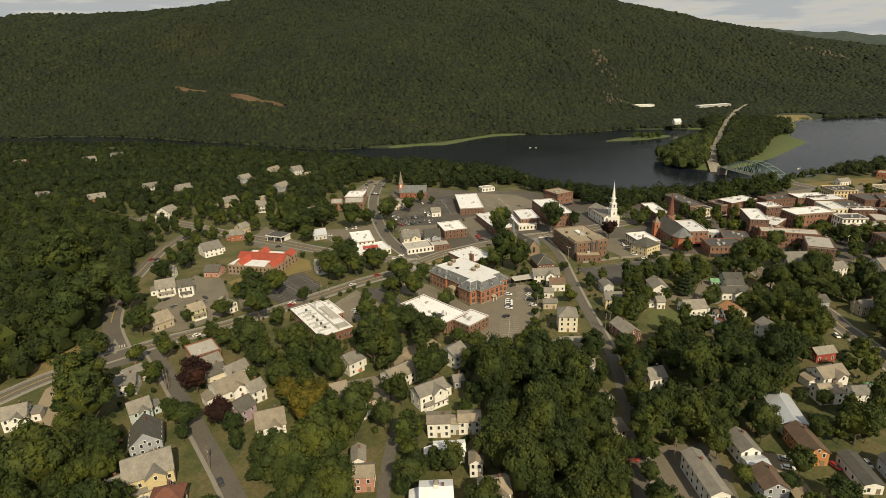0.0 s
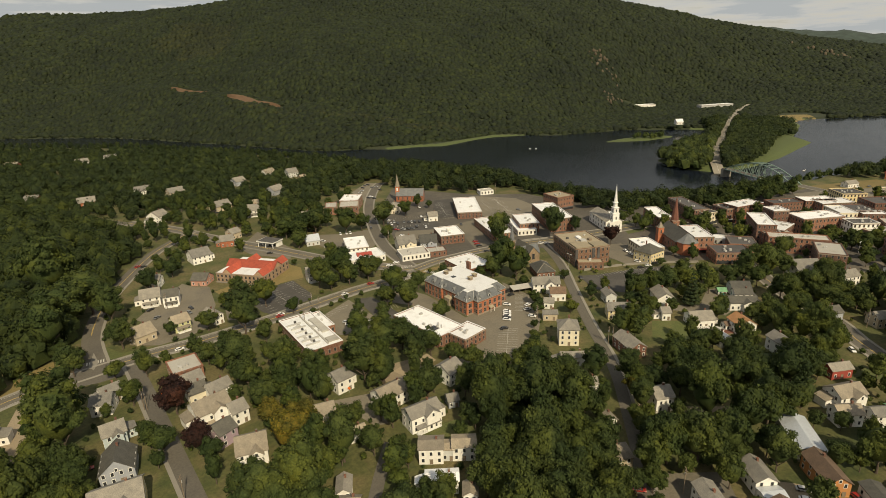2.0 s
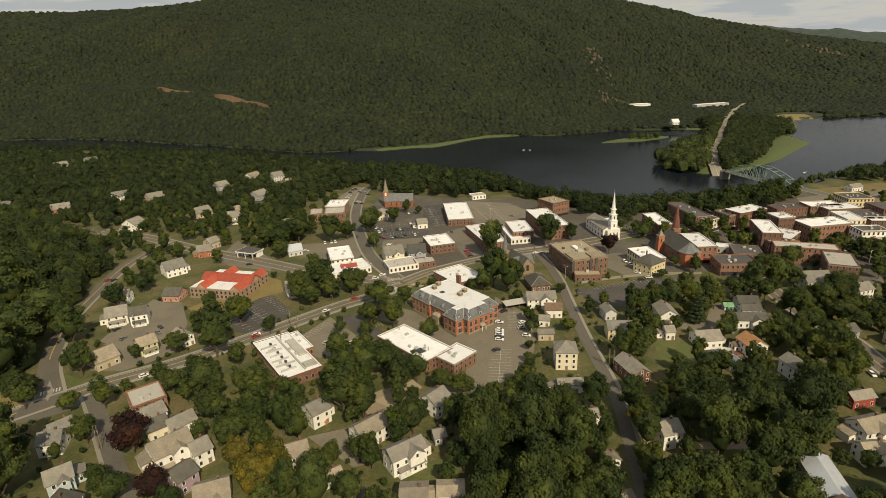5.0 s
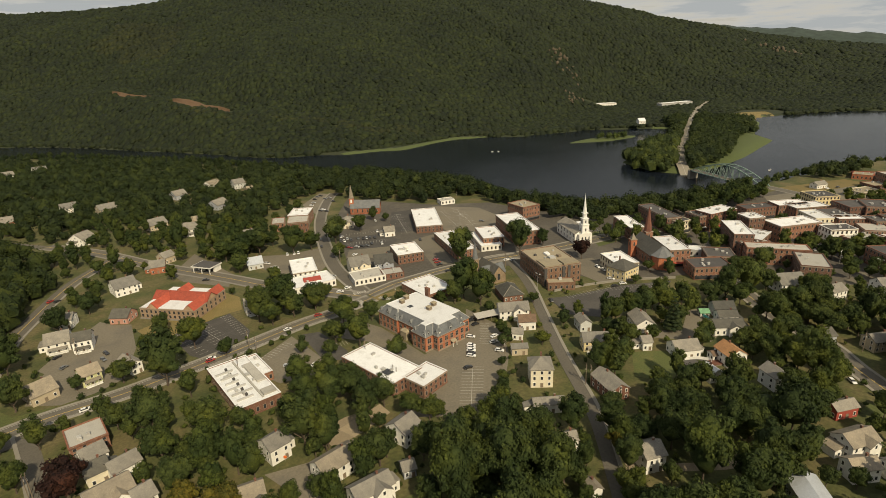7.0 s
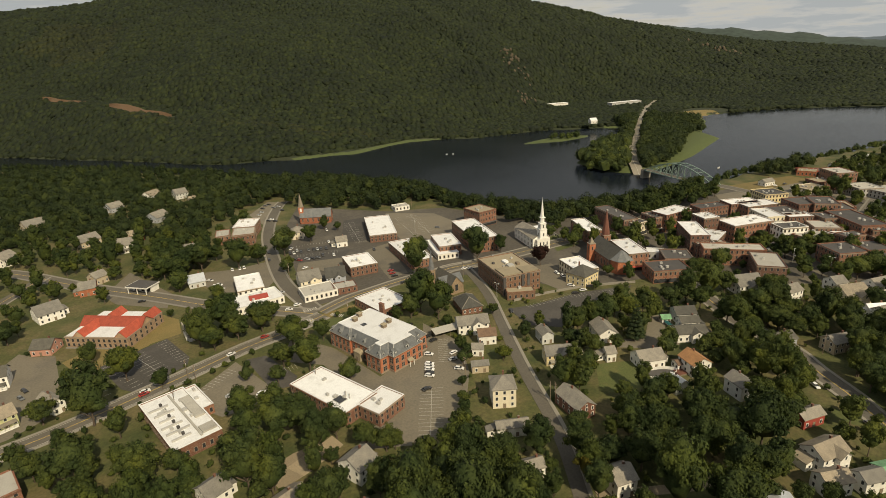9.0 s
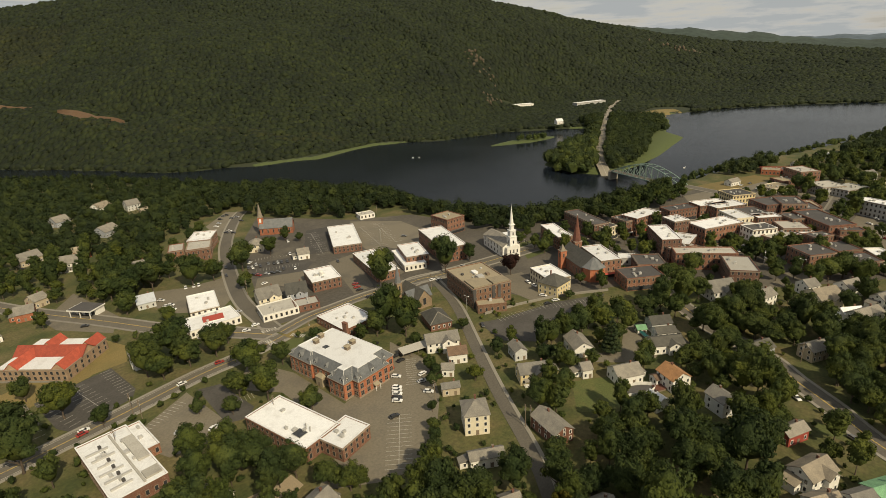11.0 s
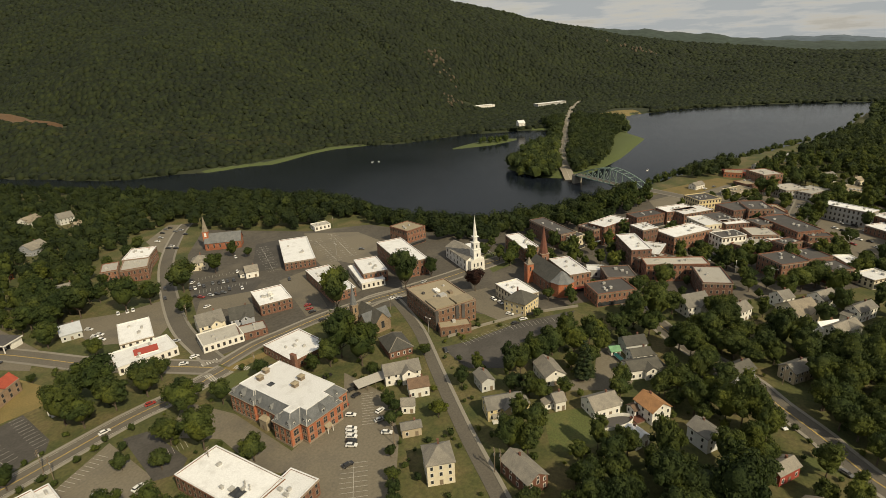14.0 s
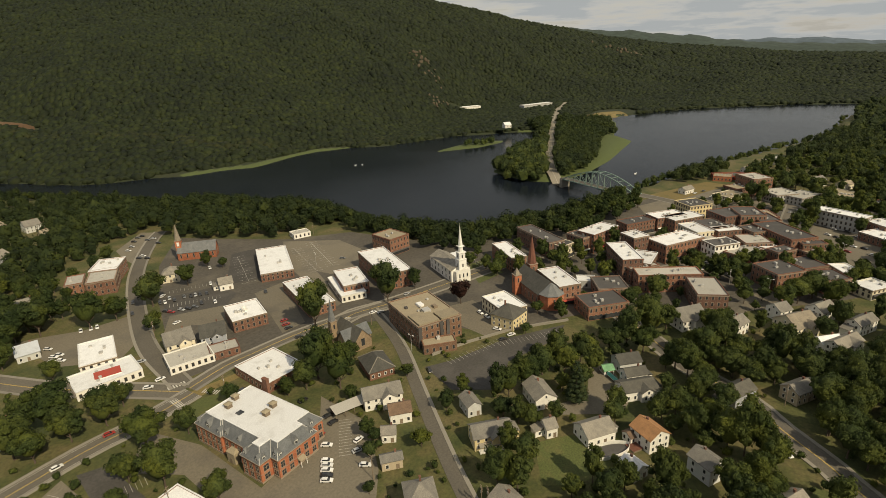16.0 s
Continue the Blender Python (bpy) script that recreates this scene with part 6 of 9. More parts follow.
# ---------- the brick school with a mansard roof ----------
def mansard_school():
    TAKEN.append((211, 243, 0, 16, 23))
    e = thing("school_building", 0, 0, 0, 0, "red brick school with slate mansard, dormers and white flat roof", "building")
    plan = ((195.3, 224.2), (200.2, 224.2), (200.2, 220.4), (218.4, 220.4), (218.4, 224.0), (225.0, 224.0), (225.0, 265.4), (197.6, 265.4), (197.6, 249.5), (198.5, 249.5), (198.5, 234.4), (195.3, 234.4))
    h, top, n = 8.2, 12.3, len(plan)

    def inset(by):
        """The plan moved inwards by so many metres; all its corners are square."""
        out = []
        for i in range(n):
            p, q, r = plan[i - 1], plan[i], plan[(i + 1) % n]
            ends = [(q[0] - p[0], q[1] - p[1]), (r[0] - q[0], r[1] - q[1])]
            dx = dy = 0.0
            for ex, ey in ends:
                length = math.hypot(ex, ey)
                dx, dy = dx - ey / length * by, dy + ex / length * by
            out.append((q[0] + dx, q[1] + dy))
        return out

    def slab(name, a, z0, b, z1, mat, label=""):
        bm = bmesh.new()
        add_prism(bm, [(x, y, z0) for x, y in a], [(x, y, z1) for x, y in b])
        return part(name, bm, MAT[mat], e, label)

    slab("wall", plan, -0.5, plan, h, "wall_brickr")
    for z, hgt, mat in ((-0.3, 1.0, "stonetrim"), (3.75, 0.14, "stonetrim"), (7.75, 0.3, "wall_brickd")):
        slab("stone_band", inset(-0.09), z, inset(-0.09), z + hgt, mat, "pale stone band")
    slab("eaves_moulding", inset(-0.45), h + 0.004, inset(-0.45), h + 0.3, "stonetrim", "brown moulded eaves")
    slab("mansard", inset(-0.3), h + 0.305, inset(3.3), top, "roof_slate", "grey slate mansard slope")
    slab("roof", inset(3.15), top + 0.004, inset(3.15), top + 0.22, "roof_white", "white membrane flat roof")
    rim, inner = inset(3.1), inset(3.45)
    for i in range(n):
        a, b, c, d = rim[i], rim[(i + 1) % n], inner[(i + 1) % n], inner[i]
        bm = bmesh.new()
        add_prism(bm, [(*p, top + 0.225) for p in (a, b, c, d)], [(*p, top + 0.42) for p in (a, b, c, d)])
        part("roof_kerb", bm, MAT["roof_white"], e)
    # lead rolls down the hips
    low, high = inset(-0.3), inset(3.3)
    for i in range(n):
        bm = bmesh.new()
        add_beam(bm, (*low[i], h + 0.38), (*high[i], top + 0.06), 0.22)
        part("hip_roll", bm, MAT["unit"], e, "pale lead hip roll")
    for i in range(n):
        (ax, ay), (bx, by) = plan[i], plan[(i + 1) % n]
        length = math.hypot(bx - ax, by - ay)
        turn = math.degrees(math.atan2(by - ay, bx - ax))
        if by > 260 and ay > 260 or ax > 224 and bx > 224:
            continue  # plain back walls
        ux, uy = (bx - ax) / length, (by - ay) / length
        m = max(1, round(length / 3.5)) if length > 1.5 else 0
        for k in range(m):
            u = length * (k + 0.5) / m
            x, y = ax + ux * u, ay + uy * u
            wide = 1.7 if m > 1 else 2.2
            for z, hh in ((1.1, 2.1), (4.5, 2.4)):
                put_window(e, x, y, z, turn, wide, hh, "stonetrim")
                bm = bmesh.new()
                add_box(bm, -wide / 2 - 0.25, wide / 2 + 0.25, -0.2, 0.0, -0.2, -0.02)
                add_box(bm, -0.05, 0.05, -0.1, -0.04, 0.0, hh)
                add_box(bm, -wide / 2, wide / 2, -0.1, -0.04, hh * 0.55, hh * 0.55 + 0.08)
                sill = part("window_sill", bm, MAT["stonetrim"], e)
                sill.matrix_local = pose(x, y, z, 0, 0, turn)
            if length > 6 and k % 2 == 0 or length < 6 and k == m // 2:
                big = 1.5 if abs(u - length / 2) < 1.5 and length > 9 else 1.0
                bm = bmesh.new()
                w2, d2, s2, r2 = 0.75 * big, 2.3, 1.15 * big, 2.5 * big
                add_prism(bm, [(-w2, 0, 0), (w2, 0, 0), (w2, 0, s2), (0, 0, r2), (-w2, 0, s2)], [(-w2, d2, 0), (w2, d2, 0), (w2, d2, s2), (0, d2 + 0.8, r2), (-w2, d2, s2)])
                for s in (-1, 1):
                    eave, ridge = (s * (w2 + 0.2), -0.2, s2 - 0.3), (0, -0.2, r2 + 0.12)
                    bevel = [eave, ridge, (0, d2 + 0.8, r2 + 0.12), (s * (w2 + 0.2), d2, s2 - 0.3)]
                    add_prism(bm, bevel, [(px, py, pz + 0.14) for px, py, pz in bevel])
                dormer = part("dormer", bm, MAT["roof_slate"], e, "slate-clad pointed dormer")
                dormer.matrix_local = pose(x, y, h + 0.45, 0, 0, turn) @ pose(0, 0.45, 0)
                w = part("dormer_window", window_mesh(0.8 * big, 1.0 * big, "trim", 1), None, dormer)
                w.matrix_local = pose(0, -0.003, 0.2)
    for x, y in ((207.5, 257), (212.5, 259.5), (212, 240), (217, 242)):
        bm = bmesh.new()
        add_box(bm, x - 1.1, x + 1.1, y - 1.1, y + 1.1, top, top + 1.9)
        cap = bmesh.new()
        add_box(cap, x - 1.4, x + 1.4, y - 1.4, y + 1.4, top + 1.904, top + 2.05)
        add_prism(cap, [(x - 1.4, y - 1.4, top + 2.054), (x + 1.4, y - 1.4, top + 2.054), (x + 1.4, y + 1.4, top + 2.054), (x - 1.4, y + 1.4, top + 2.054)],
                  [(x - 0.2, y - 0.2, top + 2.6), (x + 0.2, y - 0.2, top + 2.6), (x + 0.2, y + 0.2, top + 2.6), (x - 0.2, y + 0.2, top + 2.6)])
        part("vent_cap", cap, MAT["roof_flattan"], e, "tan hipped vent cap")
        part("roof_vent_house", bm, MAT["wood"], e, "brown louvred roof vent")
    bm = bmesh.new()
    add_box(bm, 206.3, 208.8, 248.9, 251.3, top + 0.2, top + 0.5)
    part("skylight", bm, MAT["glass"], e)
    # stone porch bay on the long side, small canopy on the end
    bm = bmesh.new()
    add_box(bm, 196.3, 198.49, 240.8, 245.4, -0.3, 4.6)
    add_prism(bm, [(196.1, 240.6, 4.604), (198.49, 240.6, 4.604), (198.49, 245.6, 4.604), (196.1, 245.6, 4.604)], [(197.6, 241.6, 5.6), (198.49, 241.6, 5.6), (198.49, 244.6, 5.6), (197.6, 244.6, 5.6)])
    part("porch_bay", bm, MAT["roof_flattan"], e, "tan stone porch bay")
    put_door(e, 196.3, 243.1, 0.0, -90)
    bm = bmesh.new()
    add_prism(bm, [(208.2, 218.4, 2.7), (211.2, 218.4, 2.7), (211.2, 220.38, 2.7), (208.2, 220.38, 2.7)], [(208.2, 218.4, 2.85), (211.2, 218.4, 2.85), (211.2, 220.38, 3.6), (208.2, 220.38, 3.6)])
    part("entrance_canopy", bm, MAT["roof_flattan"], e)
    for x in (208.4, 211.0):
        bm = bmesh.new()
        add_box(bm, x - 0.1, x + 0.1, 218.5, 218.7, -0.2, 2.7)
        part("canopy_post", bm, MAT["trim"], e)
    bm = bmesh.new()
    add_box(bm, 225.01, 226.4, 255.5, 258.5, -0.3, 15.2)
    add_box(bm, 224.9, 226.5, 255.4, 258.6, 15.2, 15.5)
    part("chimney", bm, MAT["wall_brickd"], e, "broad brick chimney")


mansard_school()


# ---------- churches ----------
def lancets(e, length, n, z, mid, turn, w=0.8, h=3.0, trim="stonetrim"):
    wall_windows(e, length, n, [z], mid, turn, 0, w, h, trim)


def white_church():
    TAKEN.append((390, 274, 60, 18, 8))
    e = thing("church", 389.5, 273.5, 0, 60, "white clapboard church with a tall tiered steeple", "church")
    w, d, h, rh = 32.0, 13.5, 8.0, 3.6
    bm, br = bmesh.new(), bmesh.new()
    gable_walls(bm, w, d, h, rh)
    gable_roof(br, w, d, h, rh, 0.5)
    part("wall", bm, MAT["wall_white"], e)
    part("roof", br, MAT["roof_grey"], e, "grey shingle roof")
    for turn in (0, 180):
        wall_windows(e, w, 6, [1.2, 4.9], d / 2, turn, 0, 1.2, 2.3)
    wall_windows(e, d, 3, [1.2, 4.9], w / 2, -90, 0, 1.2, 2.3)
    bm = bmesh.new()
    x = -w / 2 - 1.5
    add_prism(bm, [(x - 2.2, -5, -0.3), (x - 2.2, 5, -0.3), (x - 2.2, 5, 7.6), (x - 2.2, 0, 9.8), (x - 2.2, -5, 7.6)], [(x + 1.6, -5, -0.3), (x + 1.6, 5, -0.3), (x + 1.6, 5, 7.6), (x + 1.6, 0, 9.8), (x + 1.6, -5, 7.6)])
    part("portico", bm, MAT["wall_white"], e)
    wall_windows(e, 8, 3, [3.6], -x + 2.2, -90, 0, 0.9, 2.6)
    put_door(e, x - 2.2, 0, 0.2, -90)
    sx = x + 0.8
    for k, (a, z0, z1) in enumerate(((2.6, 7.0, 15.5), (2.1, 15.5, 20.0), (1.6, 20.0, 24.0))):
        bm = bmesh.new()
        if k < 2:
            add_box(bm, sx - a, sx + a, -a, a, z0, z1)
        else:
            add_prism(bm, ring(a, z0, 8, sx, 0), ring(a, z1, 8, sx, 0))
        tier = part("steeple_tier", bm, MAT["trim"], e, "white steeple tier")
        bm = bmesh.new()
        add_box(bm, sx - a - 0.3, sx + a + 0.3, -a - 0.3, a + 0.3, z1 - 0.35, z1 - 0.02)
        part("cornice", bm, MAT["trim"], tier)
        if k < 2:
            for turn, dx, dy in ((-90, -a, 0), (0, 0, -a), (180, 0, a)):
                put_window(e, sx + dx, dy, z0 + (3.4 if k == 0 else 0.9), turn, 0.9, 2.2)
    bm = bmesh.new()
    add_prism(bm, ring(1.5, 24.0, 8, sx, 0), ring(0.12, 37.0, 8, sx, 0))
    part("spire", bm, MAT["trim"], e, "white tapering spire")
    bm = bmesh.new()
    add_beam(bm, (sx, 0, 37.0), (sx, 0, 38.6), 0.14)
    part("finial", bm, MAT["unit"], e)
    bm = bmesh.new()
    add_box(bm, w / 2 - 8, w / 2 + 4, -d / 2 - 14, -d / 2 - 0.02, -0.3, 5.0)
    part("parish_hall", bm, MAT["wall_white"], e)
    bm = bmesh.new()
    add_box(bm, w / 2 - 8.3, w / 2 + 4.3, -d / 2 - 14.3, -d / 2 - 0.05, 5.004, 5.4)
    part("hall_roof", bm, MAT["roof_white"], e, "white flat roof")
    wall_windows(e, 10, 4, [1.2], w / 2 - 3 if False else d / 2 + 14, 0, 0, 1.1, 2.0)


def spire_tower(e, x, y, a, h, top, wall, cap, n=4, louvres=True):
    bm = bmesh.new()
    add_box(bm, x - a, x + a, y - a, y + a, -0.5, h)
    t = part("tower", bm, MAT[wall], e)
    bm = bmesh.new()
    add_box(bm, x - a - 0.25, x + a + 0.25, y - a - 0.25, y + a + 0.25, h, h + 0.4)
    part("cornice", bm, MAT["stonetrim"], t)
    bm = bmesh.new()
    add_prism(bm, ring(a * 1.15, h + 0.4, n, x, y, math.pi / 4 if n == 4 else 0), ring(0.08, top, n, x, y, math.pi / 4 if n == 4 else 0))
    part("spire", bm, MAT[cap], e, "tapering spire")
    if louvres:
        for turn, dx, dy in ((-90, -a, 0), (0, 0, -a), (90, a, 0), (180, 0, a)):
            put_window(e, x + dx, y + dy, h - 4.2, turn, 0.9, 2.6, "stonetrim")


def brick_church():
    TAKEN.append((384, 208, 55, 21, 9))
    e = thing("church", 384, 208, 0, 55, "red brick church with dark slate roof and two towers", "church")
    w, d, h, rh = 30.0, 15.0, 8.0, 6.5
    bm, br = bmesh.new(), bmesh.new()
    gable_walls(bm, w, d, h, rh)
    gable_roof(br, w, d, h, rh, 0.4)
    part("wall", bm, MAT["wall_brick"], e)
    part("roof", br, MAT["roof_dark"], e, "dark slate roof")
    for turn in (0, 180):
        lancets(e, w, 7, 2.2, d / 2, turn, 1.0, 3.4)
    bm = bmesh.new()
    add_prism(bm, ring(7.2, -0.5, 8, -w / 2 - 1, 0), ring(7.2, 8.5, 8, -w / 2 - 1, 0))
    part("apse_wall", bm, MAT["wall_brickr"], e)
    bm = bmesh.new()
    add_prism(bm, ring(7.7, 8.504, 8, -w / 2 - 1, 0), ring(0.6, 14.0, 8, -w / 2 - 1, 0))
    part("apse_roof", bm, MAT["roof_slate"], e, "grey slate faceted roof")
    for k in range(3):
        wall_windows(e, 5, 2, [1.2, 4.6], 6.66, -90 + (k - 1) * 45, 0, 0.8, 1.8) if k == 1 else None
    for r in ((-w / 2 - 1 - 6.66, 0),):
        for z in (1.3, 4.8):
            for u in (-1.6, 0, 1.6):
                put_window(e, r[0], u, z, -90, 0.8, 1.9, "stonetrim")
    spire_tower(e, w / 2 - 1.5, -4.2, 2.6, 15.0, 33.0, "wall_brick", "roof_brownred", 8)
    spire_tower(e, w / 2 - 7, 9.0, 2.1, 12.0, 16.5, "wall_brickr", "roof_tan", 4)


def river_church():
    TAKEN.append((324, 462, -48, 17, 10))
    e = thing("church", 327, 461, 0, -44, "red brick church with grey roof and slender steeple", "church")
    w, d, h, rh = 27.0, 12.0, 6.0, 6.0
    bm, br = bmesh.new(), bmesh.new()
    gable_walls(bm, w, d, h, rh)
    gable_roof(br, w, d, h, rh, 0.4)
    part("wall", bm, MAT["wall_brickr"], e)
    part("roof", br, MAT["roof_slate"], e, "grey slate roof")
    lancets(e, w, 6, 1.8, d / 2, 0, 0.9, 3.0)
    lancets(e, d, 2, 1.8, w / 2, 90, 0.9, 3.0)
    spire_tower(e, -w / 2 + 1, -1.0, 2.0, 14.5, 27.0, "wall_brickr", "roof_tan", 8)
    bm = bmesh.new()
    add_box(bm, -w / 2 + 0.2, -w / 2 + 1.8, -3.09, -3.02, 10.5, 13.5)
    part("white_niche", bm, MAT["trim"], e)


def stone_church():
    TAKEN.append((286, 266, 70, 12, 9))
    e = thing("church", 287, 266, 0, 75, "brown stone church with slate roof and slim tower", "church")
    w, d, h, rh = 20.0, 10.0, 5.0, 6.0
    bm, br = bmesh.new(), bmesh.new()
    gable_walls(bm, w, d, h, rh)
    gable_roof(br, w, d, h, rh, 0.35)
    part("wall", bm, MAT["wall_stone"], e)
    part("roof", br, MAT["roof_dark"], e, "dark slate roof")
    bm, br = bmesh.new(), bmesh.new()
    gable_walls(bm, 8, 15, 5, 4.8, False, -2, 0)
    gable_roof(br, 8, 15, 5, 4.8, along_x=False, cx=-2, cy=0)
    part("transept_wall", bm, MAT["wall_stone"], e)
    part("transept_roof", br, MAT["roof_slate"], e)
    lancets(e, d, 1, 2.0, w / 2, -90, 2.0, 4.0)
    lancets(e, w, 4, 1.6, d / 2, 0, 0.8, 2.4)
    spire_tower(e, 8.5, 6.2, 1.7, 11.5, 24.0, "wall_stone", "roof_slate", 8)
    hall = thing("parish_house", 273, 238, 0, 60, "low brick parish house with dark hipped slate roof", "building")
    TAKEN.append((273, 238, 60, 9, 7))
    bm = bmesh.new()
    add_box(bm, -8, 8, -6, 6, -0.3, 4.0)
    part("wall", bm, MAT["wall_brick"], hall)
    bm = bmesh.new()
    add_prism(bm, [(-8.5, -6.5, 4.004), (8.5, -6.5, 4.004), (8.5, 6.5, 4.004), (-8.5, 6.5, 4.004)], [(-3, -0.2, 8.2), (3, -0.2, 8.2), (3, 0.2, 8.2), (-3, 0.2, 8.2)])
    part("roof", bm, MAT["roof_dark"], hall, "dark slate hipped roof")
    for p in ((-8.5, -6.5), (8.5, -6.5), (8.5, 6.5), (-8.5, 6.5)):
        bm = bmesh.new()
        add_beam(bm, (p[0], p[1], 4.1), (math.copysign(3, p[0]), 0, 8.3), 0.35)
        part("hip_flashing", bm, MAT["concrete"], hall, "pale hip flashing")
    wall_windows(hall, 16, 5, [1.2], 6, 0, 0)
    wall_windows(hall, 12, 4, [1.2], 8, -90, 0)


white_church()
brick_church()
river_church()
stone_church()


# ---------- the brick library with red roofs ----------
def library():
    TAKEN.append((129, 371, -54, 21, 21))
    e = thing("library_building", 130.5, 371.5, 0, -54, "tan brick library with bright red hipped and gabled roofs", "building")
    w, d, h = 36.0, 31.0, 6.0
    bm = bmesh.new()
    add_box(bm, -w / 2, w / 2, -d / 2, d / 2, -0.4, h)
    part("wall", bm, MAT["wall_tanbrick"], e)
    bm = bmesh.new()
    add_box(bm, -w / 2 - 0.2, w / 2 + 0.2, -d / 2 - 0.2, d / 2 + 0.2, h + 0.004, h + 0.45)
    part("parapet_cap", bm, MAT["stonetrim"], e, "pale stone cap")
    bm = bmesh.new()
    add_box(bm, -w / 2 + 0.5, w / 2 - 0.5, -d / 2 + 0.5, d / 2 - 0.5, h + 0.46, h + 0.6)
    part("flat_roof", bm, MAT["roof_white"], e, "white flat roof wells")
    br = bmesh.new()
    gable_roof(br, w, 10.0, h + 0.6, 3.8, 0.5, cy=1.5)
    part("main_roof", br, MAT["roof_redtile"], e, "bright red ridge roof")
    bm = bmesh.new()
    gable_walls(bm, w, 10.0, h + 0.6, 3.8, cy=1.5, base=h)
    part("gable_wall", bm, MAT["wall_tanbrick"], e)
    for cx, cy, L in ((-w / 2 + 8.5, -7.4, 16.0), (w / 2 - 3.7, -7.4, 16.0), (-w / 2 + 11.5, 10.4, 10.0), (w / 2 - 3.7, 10.4, 10.0)):
        br, bm = bmesh.new(), bmesh.new()
        gable_roof(br, 6.6, L, h + 0.55, 3.2, 0.35, along_x=False, cx=cx, cy=cy)
        gable_walls(bm, 6.6, L, h + 0.55, 3.2, False, cx, cy, h)
        part("wing_roof", br, MAT["roof_redtile"], e, "bright red gabled roof")
        part("wing_gable", bm, MAT["wall_tanbrick"], e)
    wall_windows(e, w, 12, [0.9, 3.6], d / 2, 0, 0, 1.3, 1.7, "stonetrim")
    wall_windows(e, d, 7, [0.9, 3.6], w / 2, 90, 0, 1.3, 1.7, "stonetrim")
    wall_windows(e, d, 6, [0.9, 3.6], w / 2, -90, 0, 1.3, 1.7, "stonetrim")
    bm = bmesh.new()
    add_box(bm, -w / 2, w / 2 - 2, -d / 2 - 1.2, -d / 2 - 0.3, -0.3, 0.5)
    part("front_plinth", bm, MAT["concrete"], e)


library()


# ---------- filling station, carport, tanks and other single things ----------
def filling_station():
    TAKEN.append((164, 424, -60, 8, 6))
    e = thing("filling_station", 164, 424, 0, -62, "white filling station with open bays and dark flat roof", "building")
    bm = bmesh.new()
    add_box(bm, -7.5, 7.5, -1, 5.5, -0.3, 4.4)
    part("wall", bm, MAT["wall_white"], e)
    bm = bmesh.new()
    add_box(bm, -8.2, 8.2, -6, 6, 4.404, 5.0)
    part("roof", bm, MAT["roof_flatdark"], e, "dark flat roof with white fascia")
    bm = bmesh.new()
    for a, b, c, d in ((-8.3, 8.3, -6.1, -6.003), (-8.3, -8.203, -6, 6), (8.203, 8.3, -6, 6)):
        add_box(bm, a, b, c, d, 4.3, 5.1)
    part("fascia", bm, MAT["trim"], e)
    for x in (-7, 0, 7):
        bm = bmesh.new()
        add_box(bm, x - 0.2, x + 0.2, -5.6, -5.2, -0.2, 4.4)
        part("post", bm, MAT["trim"], e)
    for x in (-4.5, 0.5, 5):
        put_window(e, x, -1, 0.3, 0, 2.6, 2.8)


def carport():
    TAKEN.append((245, 225, -38, 9, 4))
    e = thing("carport", 243.5, 226.5, 0, -22, "long open carport with pale sheet-metal roof", "carport")
    bm = bmesh.new()
    add_prism(bm, [(-8.5, -3, 2.9), (8.5, -3, 2.9), (8.5, 3, 3.5), (-8.5, 3, 3.5)], [(-8.5, -3, 3.1), (8.5, -3, 3.1), (8.5, 3, 3.7), (-8.5, 3, 3.7)])
    part("roof", bm, MAT["roof_flatgrey"], e)
    bm = bmesh.new()
    add_box(bm, -8.3, 8.3, 2.7, 2.9, -0.2, 3.45)
    part("back_wall", bm, MAT["wood"], e)
    for k in range(5):
        bm = bmesh.new()
        add_box(bm, -8.3 + k * 4.1, -8.1 + k * 4.1, -2.8, -2.6, -0.2, 2.95)
        part("post", bm, MAT["wood"], e)


def tank(x, y, r, h):
    e = thing("storage_tank", x, y, 0, 0, "pale cylindrical storage tank with shallow cone roof", "tank", "storage tanks by the river")
    bm = bmesh.new()
    add_prism(bm, ring(r, -0.5, 28), ring(r, h, 28))
    part("shell", bm, MAT["tank"], e)
    bm = bmesh.new()
    add_prism(bm, ring(r + 0.15, h + 0.004, 28), ring(0.3, h + 1.2, 28))
    part("cone_roof", bm, MAT["tank"], e)
    bm = bmesh.new()
    for k in range(8):
        add_box(bm, -r - 0.5, -r - 0.05, -0.3, 0.3, 0.8 + k * h / 9, 0.86 + k * h / 9)
    part("ladder", bm, MAT["unit"], e)


